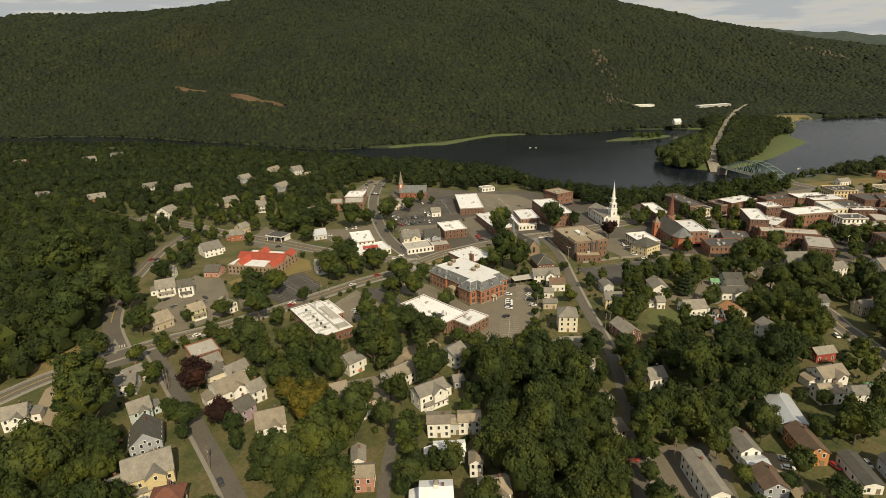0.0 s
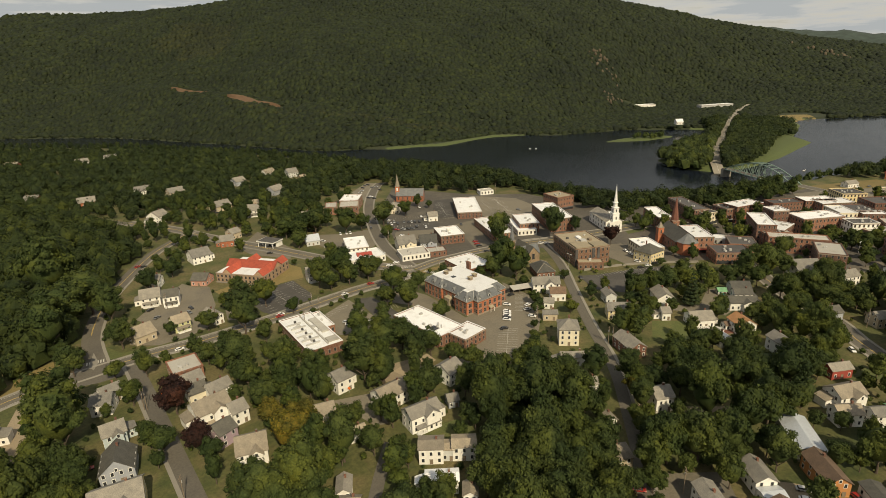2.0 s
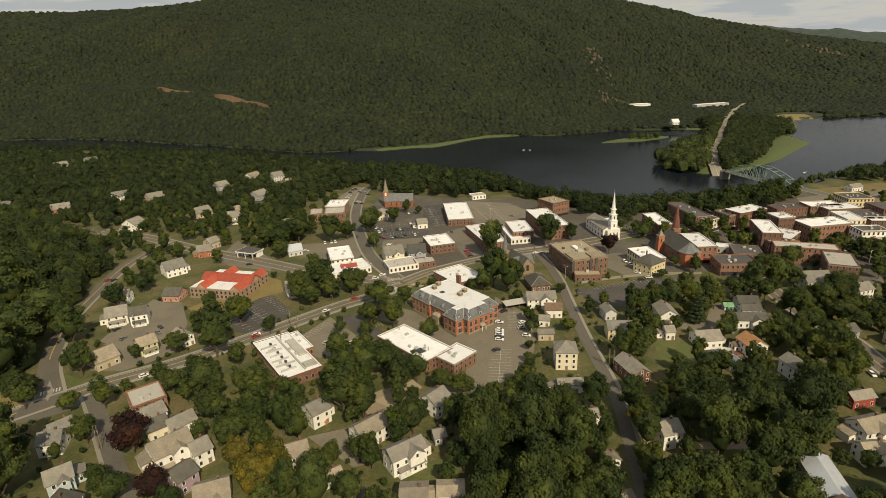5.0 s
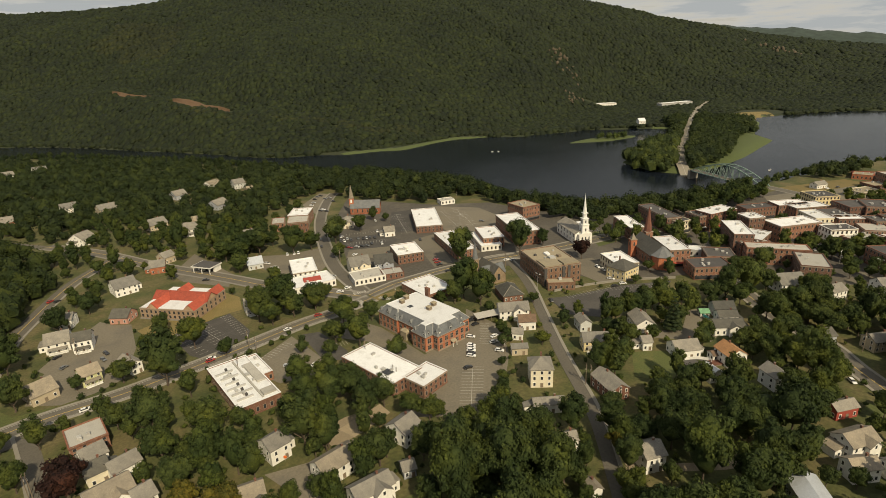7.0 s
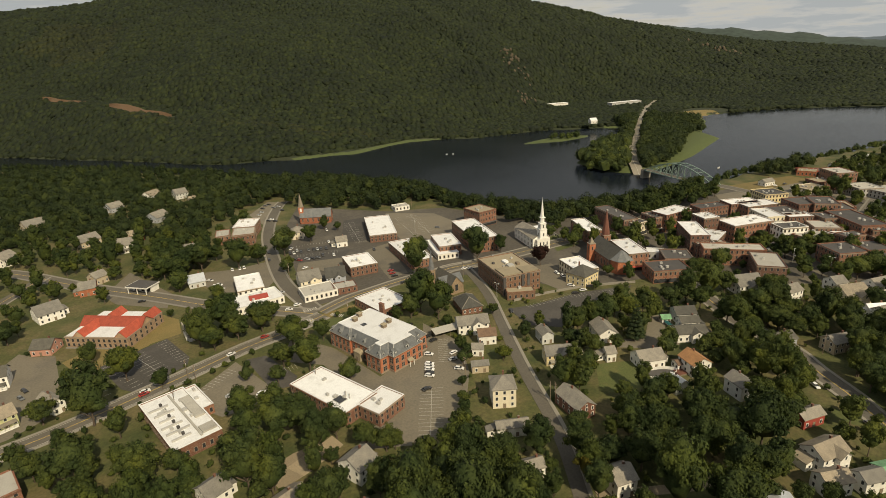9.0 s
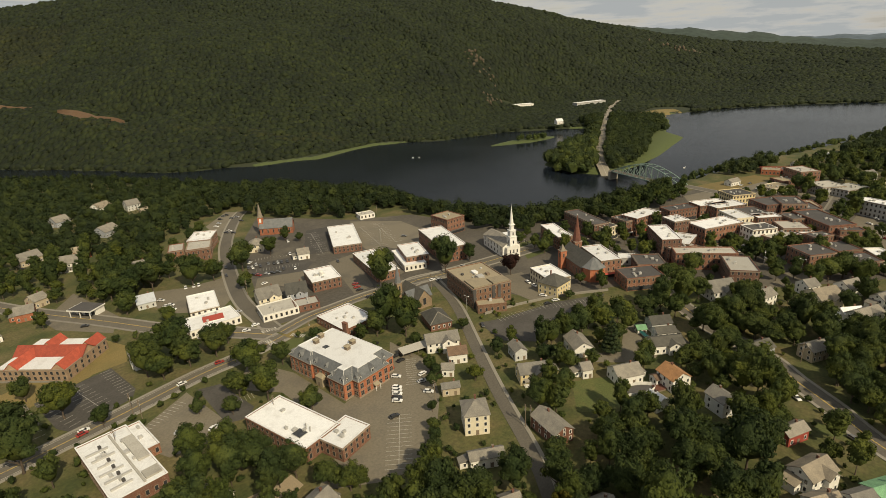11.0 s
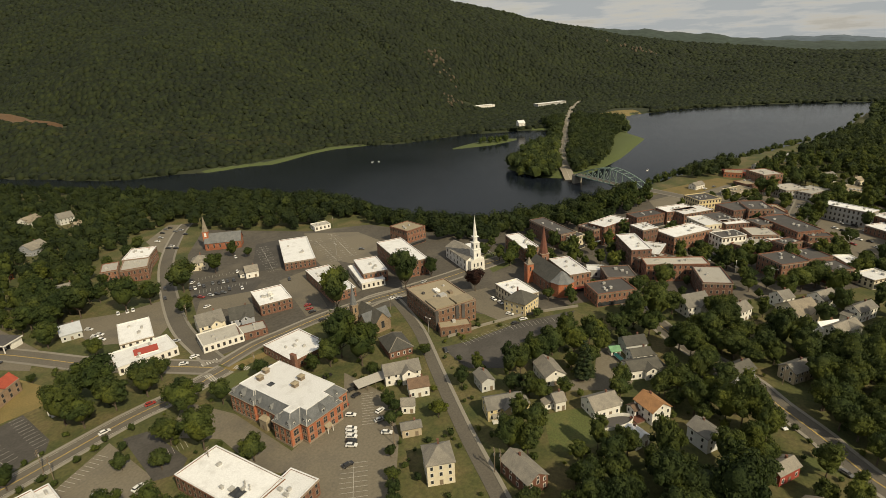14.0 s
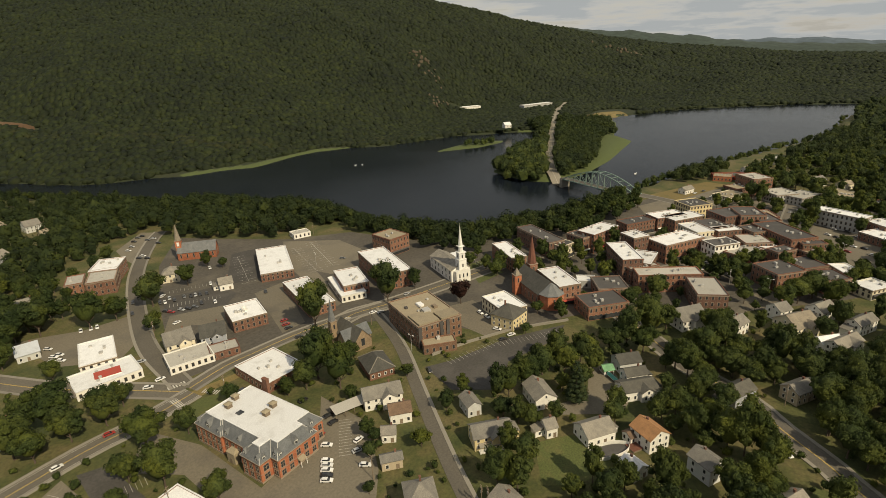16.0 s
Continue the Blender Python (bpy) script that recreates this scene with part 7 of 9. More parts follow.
def covered_boat(x, y, yaw):
    """A small boat on blocks under a turquoise cover."""
    e = thing("covered_boat", x, y, 0, yaw, "small boat under a bright turquoise cover in the yard", "boat")
    bm = bmesh.new()
    add_prism(bm, [(-3.2, -0.7, 0.5), (2.2, -0.7, 0.5), (3.6, 0, 0.6), (2.2, 0.7, 0.5), (-3.2, 0.7, 0.5)], [(-3.3, -1.1, 1.3), (2.4, -1.1, 1.35), (4.2, 0, 1.5), (2.4, 1.1, 1.35), (-3.3, 1.1, 1.3)])
    part("hull", bm, MAT["trim"], e)
    bm = bmesh.new()
    add_prism(bm, [(-3.35, -1.15, 1.304), (2.4, -1.15, 1.354), (4.3, 0, 1.504), (2.4, 1.15, 1.354), (-3.35, 1.15, 1.304)], [(-3.2, -0.1, 1.9), (2.0, -0.1, 2.2), (3.4, 0, 1.9), (2.0, 0.1, 2.2), (-3.2, 0.1, 1.9)])
    part("cover", bm, MAT["copper"], e, "turquoise cover")
    for x0 in (-2.2, 1.6):
        bm = bmesh.new()
        add_box(bm, x0 - 0.2, x0 + 0.2, -0.8, 0.8, -0.2, 0.52)
        part("block", bm, MAT["wood"], e)


def wooden_deck(x, y, yaw, w, d):
    e = thing("wooden_deck", x, y, 0, yaw, "red-brown wooden deck beside the pool", "deck")
    n = int(w / 0.6)
    for k in range(n):
        bm = bmesh.new()
        add_box(bm, -w / 2 + k * w / n, -w / 2 + (k + 1) * w / n - 0.03, -d / 2, d / 2, 0.75, 0.82)
        part("board", bm, MAT["roof_brownred"], e)
    bm = bmesh.new()
    add_box(bm, -w / 2, w / 2, -d / 2, d / 2, -0.2, 0.745)
    part("base", bm, MAT["wood"], e)


def roof_lantern(x, y, z, yaw):
    e = thing("roof_lantern", x, y, z, yaw, "small white louvred lantern on a house roof", "cupola")
    bm = bmesh.new()
    add_box(bm, -0.8, 0.8, -0.8, 0.8, -1.0, 1.5)
    part("louvred_box", bm, MAT["trim"], e)
    bm = bmesh.new()
    add_prism(bm, [(-1.0, -1.0, 1.504), (1.0, -1.0, 1.504), (1.0, 1.0, 1.504), (-1.0, 1.0, 1.504)], [(-0.05, -0.05, 2.6), (0.05, -0.05, 2.6), (0.05, 0.05, 2.6), (-0.05, 0.05, 2.6)])
    part("lantern_roof", bm, MAT["roof_grey"], e, "pointed grey cap")


roof_lantern(84.6, 115.4, 9.3, -37)
covered_boat(319.6, 141.2, 52)
wooden_deck(280.6, 119.4, -32, 6.5, 4.5)


def cupola(x, y, z):
    e = thing("roof_cupola", x, y, z, 0, "white round cupola on the flat roof", "cupola")
    for k, (r, a, b) in enumerate(((2.2, -0.4, 0.5), (1.5, 0.5, 1.9))):
        bm = bmesh.new()
        add_prism(bm, ring(r, a, 16), ring(r, b, 16))
        part("drum", bm, MAT["trim"], e)
    bm = bmesh.new()
    add_prism(bm, ring(1.7, 1.9, 16), ring(0.2, 2.8, 16))
    part("dome", bm, MAT["trim"], e)


filling_station()
carport()
tank(821, 133, 3.6, 6.5)
tank(828, 123, 5.8, 7.5)
cupola(274.5, 337, 6.7)


def truss_bridge(a, b, z, rise):
    """A through truss with curved top chords between two ends."""
    a, b = Vector((*a, z)), Vector((*b, z))
    L = (b - a).length
    yaw = math.degrees(math.atan2(b.y - a.y, b.x - a.x))
    e = thing("truss_bridge", a.x, a.y, z, yaw, "pale green steel truss bridge with arched top chords", "bridge")
    n = 12
    def top(k):
        u = k / n
        return 0.3 + rise * 4 * u * (1 - u) * (0.85 + 0.15 * (1 - abs(2 * u - 1)))
    bm = bmesh.new()
    add_box(bm, -6, L + 6, -4.2, 4.2, -0.6, 0)
    part("deck", bm, MAT["asphalt"], e)
    for s in (-4.6, 4.6):
        bm = bmesh.new()
        add_beam(bm, (0, s, -0.4), (L, s, -0.4), 0.8)
        part("bottom_chord", bm, MAT["steel"], e)
        bm = bmesh.new()
        for k in range(n):
            add_beam(bm, (L * k / n, s, top(k)), (L * (k + 1) / n, s, top(k + 1)), 0.85)
        part("top_chord", bm, MAT["steel"], e)
        for k in range(1, n):
            bm = bmesh.new()
            add_beam(bm, (L * k / n, s, -0.2), (L * k / n, s, top(k)), 0.4)
            part("vertical", bm, MAT["steel"], e)
            bm = bmesh.new()
            j = k + (1 if k < n / 2 else -1)
            add_beam(bm, (L * k / n, s, top(k)), (L * j / n, s, -0.2), 0.32)
            part("diagonal", bm, MAT["steel"], e)
    for k in range(2, n - 1):
        bm = bmesh.new()
        add_beam(bm, (L * k / n, -4.6, top(k)), (L * k / n, 4.6, top(k)), 0.4)
        part("cross_strut", bm, MAT["steel"], e)
    for x in (-3, L + 3):
        bm = bmesh.new()
        add_box(bm, x - 2, x + 2, -5.5, 5.5, -16, -0.61)
        part("pier", bm, MAT["concrete"], e, "concrete pier")


truss_bridge((682, 312), (635, 218), -2.0, 15)


def boat(x, y, yaw, s=1.0):
    e = thing("motor_boat", x, y, WATER, yaw, "small white motor boat on the river", "boat", "boats on the river")
    bm = bmesh.new()
    add_prism(bm, [(-3 * s, -0.7, -0.2), (2 * s, -0.7, -0.2), (3.2 * s, 0, -0.1), (2 * s, 0.7, -0.2), (-3 * s, 0.7, -0.2)], [(-3 * s, -1.1, 0.8), (2.2 * s, -1.1, 0.9), (4.0 * s, 0, 1.1), (2.2 * s, 1.1, 0.9), (-3 * s, 1.1, 0.8)])
    part("hull", bm, MAT["trim"], e)
    bm = bmesh.new()
    add_box(bm, -0.6, 1.2, -0.8, 0.8, 0.8, 1.7)
    part("cabin", bm, MAT["glass"], e)


for x, y, yaw, s in ((425, 772, 100, 1.2), (684, 629, 20, 0.8), (690, 622, 50, 0.8), (775, 263, 10, 1.3), (690, 277, 60, 1.6)):
    boat(x, y, yaw, s)


def retaining_wall(pts, h):
    e = thing("retaining_wall", 0, 0, 0, 0, "pale concrete retaining wall along the car park", "wall", kind="structure")
    for p, q in zip(pts, pts[1:]):
        bm = bmesh.new()
        add_prism(bm, [(p[0], p[1], -0.3), (q[0], q[1], -0.3), (q[0] + 0.5, q[1] + 0.6, -0.3), (p[0] + 0.5, p[1] + 0.6, -0.3)], [(p[0], p[1], h), (q[0], q[1], h), (q[0] + 0.5, q[1] + 0.6, h), (p[0] + 0.5, p[1] + 0.6, h)])
        part("wall_panel", bm, MAT["concrete"], e)


retaining_wall(((296, 222), (316, 213), (336, 201.5), (350, 190), (362, 179)), 1.3)


def utility_pole(x, y, yaw=0.0, h=10.5):
    e = thing("utility_pole", x, y, float(height(x, y)), yaw, "weathered timber utility pole with crossarms", "pole", "utility poles")
    bm = bmesh.new()
    add_prism(bm, ring(0.17, -0.3, 8), ring(0.11, h, 8))
    part("post", bm, MAT["wood"], e)
    for z in (h - 0.5, h - 1.5):
        bm = bmesh.new()
        add_box(bm, -1.2, 1.2, -0.08, 0.08, z - 0.08, z + 0.08)
        part("crossarm", bm, MAT["wood"], e)
    bm = bmesh.new()
    add_prism(bm, ring(0.25, h - 3.2, 10, 0.35, 0), ring(0.25, h - 2.3, 10, 0.35, 0))
    part("transformer", bm, MAT["unit"], e)


def street_lamp(x, y, yaw=0.0, h=9.0):
    e = thing("street_lamp", x, y, 0, yaw, "tall grey street lamp with twin heads", "street lamp", "street lamps")
    bm = bmesh.new()
    add_prism(bm, ring(0.12, -0.2, 8), ring(0.07, h, 8))
    part("post", bm, MAT["unit"], e)
    for s in (-1, 1):
        bm = bmesh.new()
        add_beam(bm, (0, 0, h - 0.1), (s * 1.3, 0, h + 0.15), 0.09)
        part("arm", bm, MAT["unit"], e)
        bm = bmesh.new()
        add_box(bm, s * 1.5 - 0.45, s * 1.5 + 0.45, -0.22, 0.22, h + 0.05, h + 0.25)
        part("lamp_head", bm, MAT["trim"], e)


def swimming_pool():
    TAKEN.append((273, 127, -38, 10, 5))
    e = thing("swimming_pool", 273, 127, 0, -36, "above-ground oval pool covered dark, inside a white fence", "pool")
    bm = bmesh.new()
    oval = [(7.5 * math.cos(k * math.pi / 12), 3.2 * math.sin(k * math.pi / 12)) for k in range(24)]
    add_prism(bm, [(x, y, -0.2) for x, y in oval], [(x, y, 0.35) for x, y in oval])
    part("pool_shell", bm, MAT["roof_flatdark"], e, "dark pool cover")
    for k in range(24):
        p, q = oval[k], oval[(k + 1) % 24]
        bm = bmesh.new()
        f = 1.12
        add_prism(bm, [(p[0] * f, p[1] * f, -0.2), (q[0] * f, q[1] * f, -0.2), (q[0] * f * 1.015, q[1] * f * 1.03, -0.2), (p[0] * f * 1.015, p[1] * f * 1.03, -0.2)],
                  [(p[0] * f, p[1] * f, 1.5), (q[0] * f, q[1] * f, 1.5), (q[0] * f * 1.015, q[1] * f * 1.03, 1.5), (p[0] * f * 1.015, p[1] * f * 1.03, 1.5)])
        part("fence_panel", bm, MAT["trim"], e, "white fence panel")


swimming_pool()


def red_awning(x, y, yaw, w, d, z):
    e = thing("shop_canopy", x, y, z, yaw, "bright red pitched canopy on the shop front", "canopy")
    bm = bmesh.new()
    add_prism(bm, [(-w / 2, -d / 2, -0.4), (w / 2, -d / 2, -0.4), (w / 2, d / 2, -0.4), (-w / 2, d / 2, -0.4)], [(-w / 2, -d / 2, -0.1), (w / 2, -d / 2, -0.1), (w / 2, d / 2, 1.2), (-w / 2, d / 2, 1.2)])
    part("canopy_roof", bm, MAT["redpaint"], e)
    bm = bmesh.new()
    add_box(bm, -w / 2, w / 2, -d / 2 - 0.1, -d / 2 - 0.004, -1.2, -0.1)
    part("sign_band", bm, MAT["trim"], e)


red_awning(200.8, 341.7, -21, 11.1, 5, 4.6)


def brown_block_details():
    """Dark strips for the shade of recesses, and raised roof levels of the brown brick block."""
    e = thing("roof_level", 317, 242, 0, -26, "raised tan roof levels and vents on the brown block", "roof")
    for a, b, c, d, z0, z1, m in ((-11, 0.5, -16.5, -4, 11.4, 12.7, "roof_flattan"), (1.2, 11.5, -17.2, -9, 11.4, 13.1, "roof_flattan"), (-2.5, 1.5, -6, -2, 11.3, 13.6, "unit"), (-1, 2.0, 3, 7, 11.3, 12.9, "roof_white"), (5, 7, -3, 0, 11.3, 13, "wood"), (-8, -6.6, 5, 6.5, 11.3, 12.8, "roof_flatdark")):
        bm = bmesh.new()
        add_box(bm, a, b, c, d, z0, z1)
        part("roof_box", bm, MAT[m], e)
    # no recess is cut here; dark slabs on the wall imitate its shade
    for x in (-11.4, 0.8, 4.6):
        bm = bmesh.new()
        add_box(bm, x - 0.9, x + 0.9, -18.0, -17.72, 0.2, 11.8)
        part("dark_recess", bm, MAT["roof_flatdark"], e, "dark vertical strip imitating a shaded recess")


brown_block_details()


def crosswalk(x, y, yaw, n=7):
    e = thing("crosswalk", x, y, 0.165, yaw, "white zebra crossing on the asphalt", "marking", kind="structure")
    for k in range(n):
        bm = bmesh.new()
        add_box(bm, -1.6, 1.6, k * 1.2, k * 1.2 + 0.6, 0, 0.012)
        part("stripe", bm, MAT["paint"], e)


for x, y, yaw in ((222, 288, 20), (207, 293, -5), (219, 309, 75), (30, 310, 80), (300, 284, -60)):
    crosswalk(x, y, yaw)


# ---------- bare earth and rock on the hill ----------
def draped_patch(name, line, half, mat, label, category, lift=5.0):
    """A strip of bare ground on the hillside, between the trees."""
    curve = curve_points(line, 12)
    bm = bmesh.new()
    rng = random.Random(int(line[0][0]))
    rows = []
    for i, p in enumerate(curve):
        d = (curve[min(i + 1, len(curve) - 1)] - curve[max(i - 1, 0)]).normalized()
        n = Vector((-d.y, d.x, 0))
        k = half * math.sin(math.pi * (i + 0.6) / (len(curve) + 0.2)) * rng.uniform(0.6, 1.2)
        rows.append([bm.verts.new((*(p + n * s * k).xy, float(height(*(p + n * s * k).xy)) + (lift if s > 0 else 0.6) + rng.uniform(-0.6, 0.9))) for s in (-1, -0.3, 0.4, 1)])
    for r, q in zip(rows, rows[1:]):
        for k in range(3):
            bm.faces.new((r[k], r[k + 1], q[k + 1], q[k]))
    PATHS.append((curve, half * 1.1))
    return tagged(part(name, bm, MAT[mat], None), label, category, kind="structure")


draped_patch("earth_cut", ((374, 1492), (400, 1440), (424, 1390)), 6, "dirt", "bare orange earth cut on the hillside", "earth")
draped_patch("earth_cut", ((436, 1292), (455, 1240), (475, 1190), (492, 1146)), 10, "dirt", "bare orange earth cut on the hillside", "earth")
draped_patch("earth_bank", ((404, 905), (418, 893), (432, 886)), 4, "dirt", "bare orange earth at the waterline", "earth", 1.0)
draped_patch("field", ((1195, 470), (1250, 468), (1345, 470)), 44, "drygrass", "pale mown field by the far bank", "field", 0.8)


def rock_outcrop(x, y, spread, n, seed, size=(3, 7)):
    rng = np.random.RandomState(seed)
    px, py = x + rng.normal(0, spread[0], n), y + rng.normal(0, spread[1], n)
    r = rng.uniform(*size, n)
    v, f = rough_blobs(rng, np.stack([px, py, height(px, py) + r * 0.9], 1), r, rng.uniform(1.0, 1.6, n), ICO1, -2, 0.3)
    ob = new("rock_outcrop", array_mesh("rock_outcrop", v, f, MAT["rock"]))
    tagged(ob, "brown bare rock outcrops among the trees", "rocks", kind="stuff")


rock_outcrop(1330, 950, (22, 26), 22, 71, (2.5, 4.2))
rock_outcrop(1355, 995, (10, 12), 12, 72, (3, 5.5))
rock_outcrop(1215, 850, (14, 14), 16, 73, (2.5, 4.5))
rock_outcrop(2350, 770, (25, 40), 20, 74, (4, 7))


def road_sign(x, y):
    e = thing("road_sign", x, y, 0, -40, "orange diamond road sign on a post", "sign", "orange road signs")
    bm = bmesh.new()
    add_box(bm, -0.04, 0.04, -0.04, 0.04, -0.2, 2.6)
    part("post", bm, MAT["unit"], e)
    bm = bmesh.new()
    add_prism(bm, [(0, -0.07, 1.3), (0.8, -0.07, 2.1), (0, -0.07, 2.9), (-0.8, -0.07, 2.1)], [(0, -0.045, 1.3), (0.8, -0.045, 2.1), (0, -0.045, 2.9), (-0.8, -0.045, 2.1)])
    part("sign_panel", bm, MAT["cloth"], e, "orange panel")


road_sign(44.2, 254.9)
road_sign(108.2, 202.8)


def roof_skylight(x, y, z, yaw, w, d):
    e = thing("roof_skylight", x, y, z, yaw, "dark flat skylight with vents on the white roof", "skylight")
    bm = bmesh.new()
    add_box(bm, -w / 2, w / 2, -d / 2, d / 2, -0.02, 0.28)
    part("kerb", bm, MAT["unit"], e)
    bm = bmesh.new()
    add_box(bm, -w / 2 + 0.15, w / 2 - 0.15, -d / 2 + 0.15, d / 2 - 0.15, 0.284, 0.32)
    part("pane", bm, MAT["glass"], e, "dark glass")
    for k in range(4):
        bm = bmesh.new()
        add_prism(bm, ring(0.3, -0.02, 8, w / 2 + 1.0 + k % 2, -d / 2 + 1.2 * k), ring(0.3, 0.9 + 0.2 * k, 8, w / 2 + 1.0 + k % 2, -d / 2 + 1.2 * k))
        part("vent_pipe", bm, MAT["unit"], e, "galvanised vent pipe")


def roof_clutter(x, y, z, yaw):
    """Ducts, curbs, pale patches and raised strips on the long white roof."""
    e = thing("roof_ducts", x, y, z, yaw, "rows of grey ducts and raised strips on the white roof", "ductwork")
    rng = random.Random(9)
    for k in range(6):
        bm = bmesh.new()
        y0 = -15 + k * 5.2
        add_box(bm, -7.5 + rng.uniform(-0.5, 0.5), rng.uniform(-1.5, 1.5), y0, y0 + 0.8, -0.02, 0.75)
        part("duct", bm, MAT["unit"], e, "galvanised duct")
        bm = bmesh.new()
        add_box(bm, -3.2, -2.2, y0 + 1.8, y0 + 3.0, -0.02, 1.1)
        part("duct_fan", bm, MAT["roof_flatdark"], e, "dark fan box")
    for a, b, c, d, t in ((1.8, 2.6, -19, 19, 0.55), (4.5, 8.4, -6, 12, 0.9), (2.9, 8.4, -18, -13, 0.7)):
        bm = bmesh.new()
        add_box(bm, a, b, c, d, -0.02, t)
        part("raised_strip", bm, MAT["roof_flatgrey"], e, "raised grey roof strip")


roof_clutter(117.3, 259.0, 5.15, -4)
roof_skylight(165.5, 215.6, 6.15, 4, 4.2, 4.8)


# ---------- cars ----------
car(221.5, 219.2, -58, "white")
car(215.3, 212.8, -58, "white")
car(213.6, 211.1, -58, "white")
car(211.7, 209.2, -58, "white")
car(209.8, 207.4, -58, "black")
car(208.0, 205.6, -58, "white")
car(199.5, 199.2, -14, "black")
car(220.1, 241.9, -19, "white")
car(237.1, 249.3, -5, "black")
car(234.8, 231.9, -15, "black")
car(232.9, 227.1, -8, "black")
car(230.2, 210.7, -4, "white")
car(225.5, 206.8, -26, "silver")
car(221.0, 199.1, -58, "white")
car(224.4, 226.0, -9, "red")
car(269.6, 413.6, 32, "white")
car(269.8, 406.2, -118, "silver")
car(264.9, 403.1, -111, "white")
car(269.9, 400.8, -115, "black")
car(278.7, 396.9, -118, "black")
car(283.2, 394.0, -119, "black")
car(275.9, 381.3, -118, "black")
car(263.9, 383.7, -78, "silver")
car(281.1, 375.1, -118, "white")
car(252.5, 369.9, 3, "white")
car(262.9, 405.2, -115, "black")
car(257.9, 390.0, -71, "black")
car(315.0, 430.3, -115, "white")
car(297.4, 403.4, -120, "white")
car(276.0, 400.0, -117, "grey")
car(281.2, 395.8, -118, "silver")
car(286.4, 391.6, -119, "black")
car(259.0, 386.4, -71, "red")
car(266.9, 381.5, -71, "black")
car(270.4, 379.9, -71, "grey")
car(306.1, 524.6, -63, "white")
car(312.8, 531.9, -63, "silver")
car(305.3, 501.4, -63, "white")
car(304.2, 493.0, -63, "black")
car(301.0, 499.2, -63, "black")
car(328.3, 551.1, -64, "grey")
car(328.9, 537.0, -63, "grey")
car(320.8, 543.5, -63, "black")
car(332.8, 552.1, -64, "black")
car(334.0, 536.5, -63, "silver")
car(329.0, 521.0, -63, "black")
car(254.3, 421.0, -115, "black")
car(245.8, 405.7, -115, "black")
car(218.6, 409.7, -113, "white")
car(223.0, 407.4, -113, "white")
car(225.9, 406.3, -114, "white")
car(188.6, 333.2, -45, "silver")
car(159.5, 297.9, -3, "white")
car(199.3, 403.4, -60, "white")
car(197.0, 391.2, -60, "white")
car(199.7, 391.1, -60, "white")
car(194.5, 386.9, -60, "white")
car(197.4, 383.9, -60, "white")
car(285.1, 316.8, -14, "red")
car(282.3, 312.1, -15, "red")
car(280.3, 307.5, -16, "black")
car(306.8, 359.3, -122, "black")
car(276.0, 294.6, -17, "black")
car(347.0, 225.1, -117, "white")
car(344.7, 219.3, -117, "white")
car(334.8, 207.5, -81, "white")
car(328.8, 331.3, -115, "black")
car(374.3, 357.1, -63, "grey")
car(317.4, 278.8, -17, "white")
car(320.2, 275.2, -18, "silver")
car(404.6, 158.0, -136, "white")
car(397.9, 153.2, -136, "black")
car(469.2, 133.5, -135, "white")
car(475.8, 127.3, -136, "silver")
car(469.1, 123.5, -136, "black")
car(465.2, 141.2, -117, "black")
car(464.6, 116.4, -136, "grey")
car(561.0, 59.7, -120, "silver")
car(556.5, 53.3, -120, "white")
car(554.6, 47.1, -120, "black")
car(543.6, 56.4, -118, "red")
car(542.3, 42.8, -119, "white")
car(577.3, 68.3, -121, "white")
car(572.8, 63.2, -121, "black")
car(630.8, 103.1, -65, "black")
car(627.4, 94.8, -65, "silver")
car(637.2, 89.4, -65, "white")
car(653.8, 159.2, -34, "white")
car(641.8, 166.5, -34, "silver")
car(631.9, 174.1, -34, "black")
car(326.7, 199.7, -32, "black")
car(333.0, 198.2, -32, "white")
car(303.4, 73.2, -135, "white")
car(287.0, 52.7, -118, "grey")
car(180.9, 202.8, -56, "white")
car(34.7, 174.1, -96, "black")
car(151.3, 87.5, -49, "red")
car(187.2, 50.5, -58, "white")
car(191.2, 53.0, -58, "silver")
car(199.9, 40.5, -111, "red")
car(171.3, 71.1, -122, "black")
car(209.5, 33.9, -136, "silver")
car(10.9, 223.0, -3, "red")
car(117.2, 124.2, -41, "black")
car(61.9, 295.0, -1, "white")
car(62.0, 358.4, 25, "black")
car(81.3, 344.1, -80, "black")
car(72.9, 446.4, 35, "red")
car(76.2, 443.1, 34, "black")
car(78.6, 338.0, -79, "grey")
car(116.5, 296.0, 3, "red")
car(62.5, 343.9, 33, "grey")
car(291.8, 81.3, -115, "white")
car(117.8, 298.0, -9, "white")
car(151.0, 254.5, 10, "white")
car(141.2, 263.3, -28, "silver")
car(140.9, 260.1, -34, "white")
car(158.8, 564.4, -23, "black")
car(160.0, 548.0, -24, "black")
car(152.6, 549.5, -24, "grey")
car(166.0, 557.2, -24, "black")
car(180.2, 300.9, -12, "red")
car(125.1, 249.8, 10, "black")
car(207.2, 319.7, -34, "white")
car(214.1, 321.4, -9, "white")
car(156.1, 406.1, -31, "black")
car(480.5, 139.9, -135, "white")
car(479.9, 132.1, -136, "silver")
car(474.6, 121.2, -137, "black")
car(483.9, 116.0, -138, "white")
car(490.7, 107.1, -140, "grey")
car(409.2, 159.4, -136, "white")
car(423.3, 171.5, -140, "black")
car(438.3, 186.2, -140, "grey")
car(502.7, 79.9, -126, "white")
car(501.6, 73.8, -126, "black")
car(598.6, 70.7, -123, "silver")
car(593.6, 65.2, -123, "white")
car(590.4, 56.6, -123, "black")
car(579.4, 49.9, -123, "white")
car(575.8, 43.5, -123, "silver")
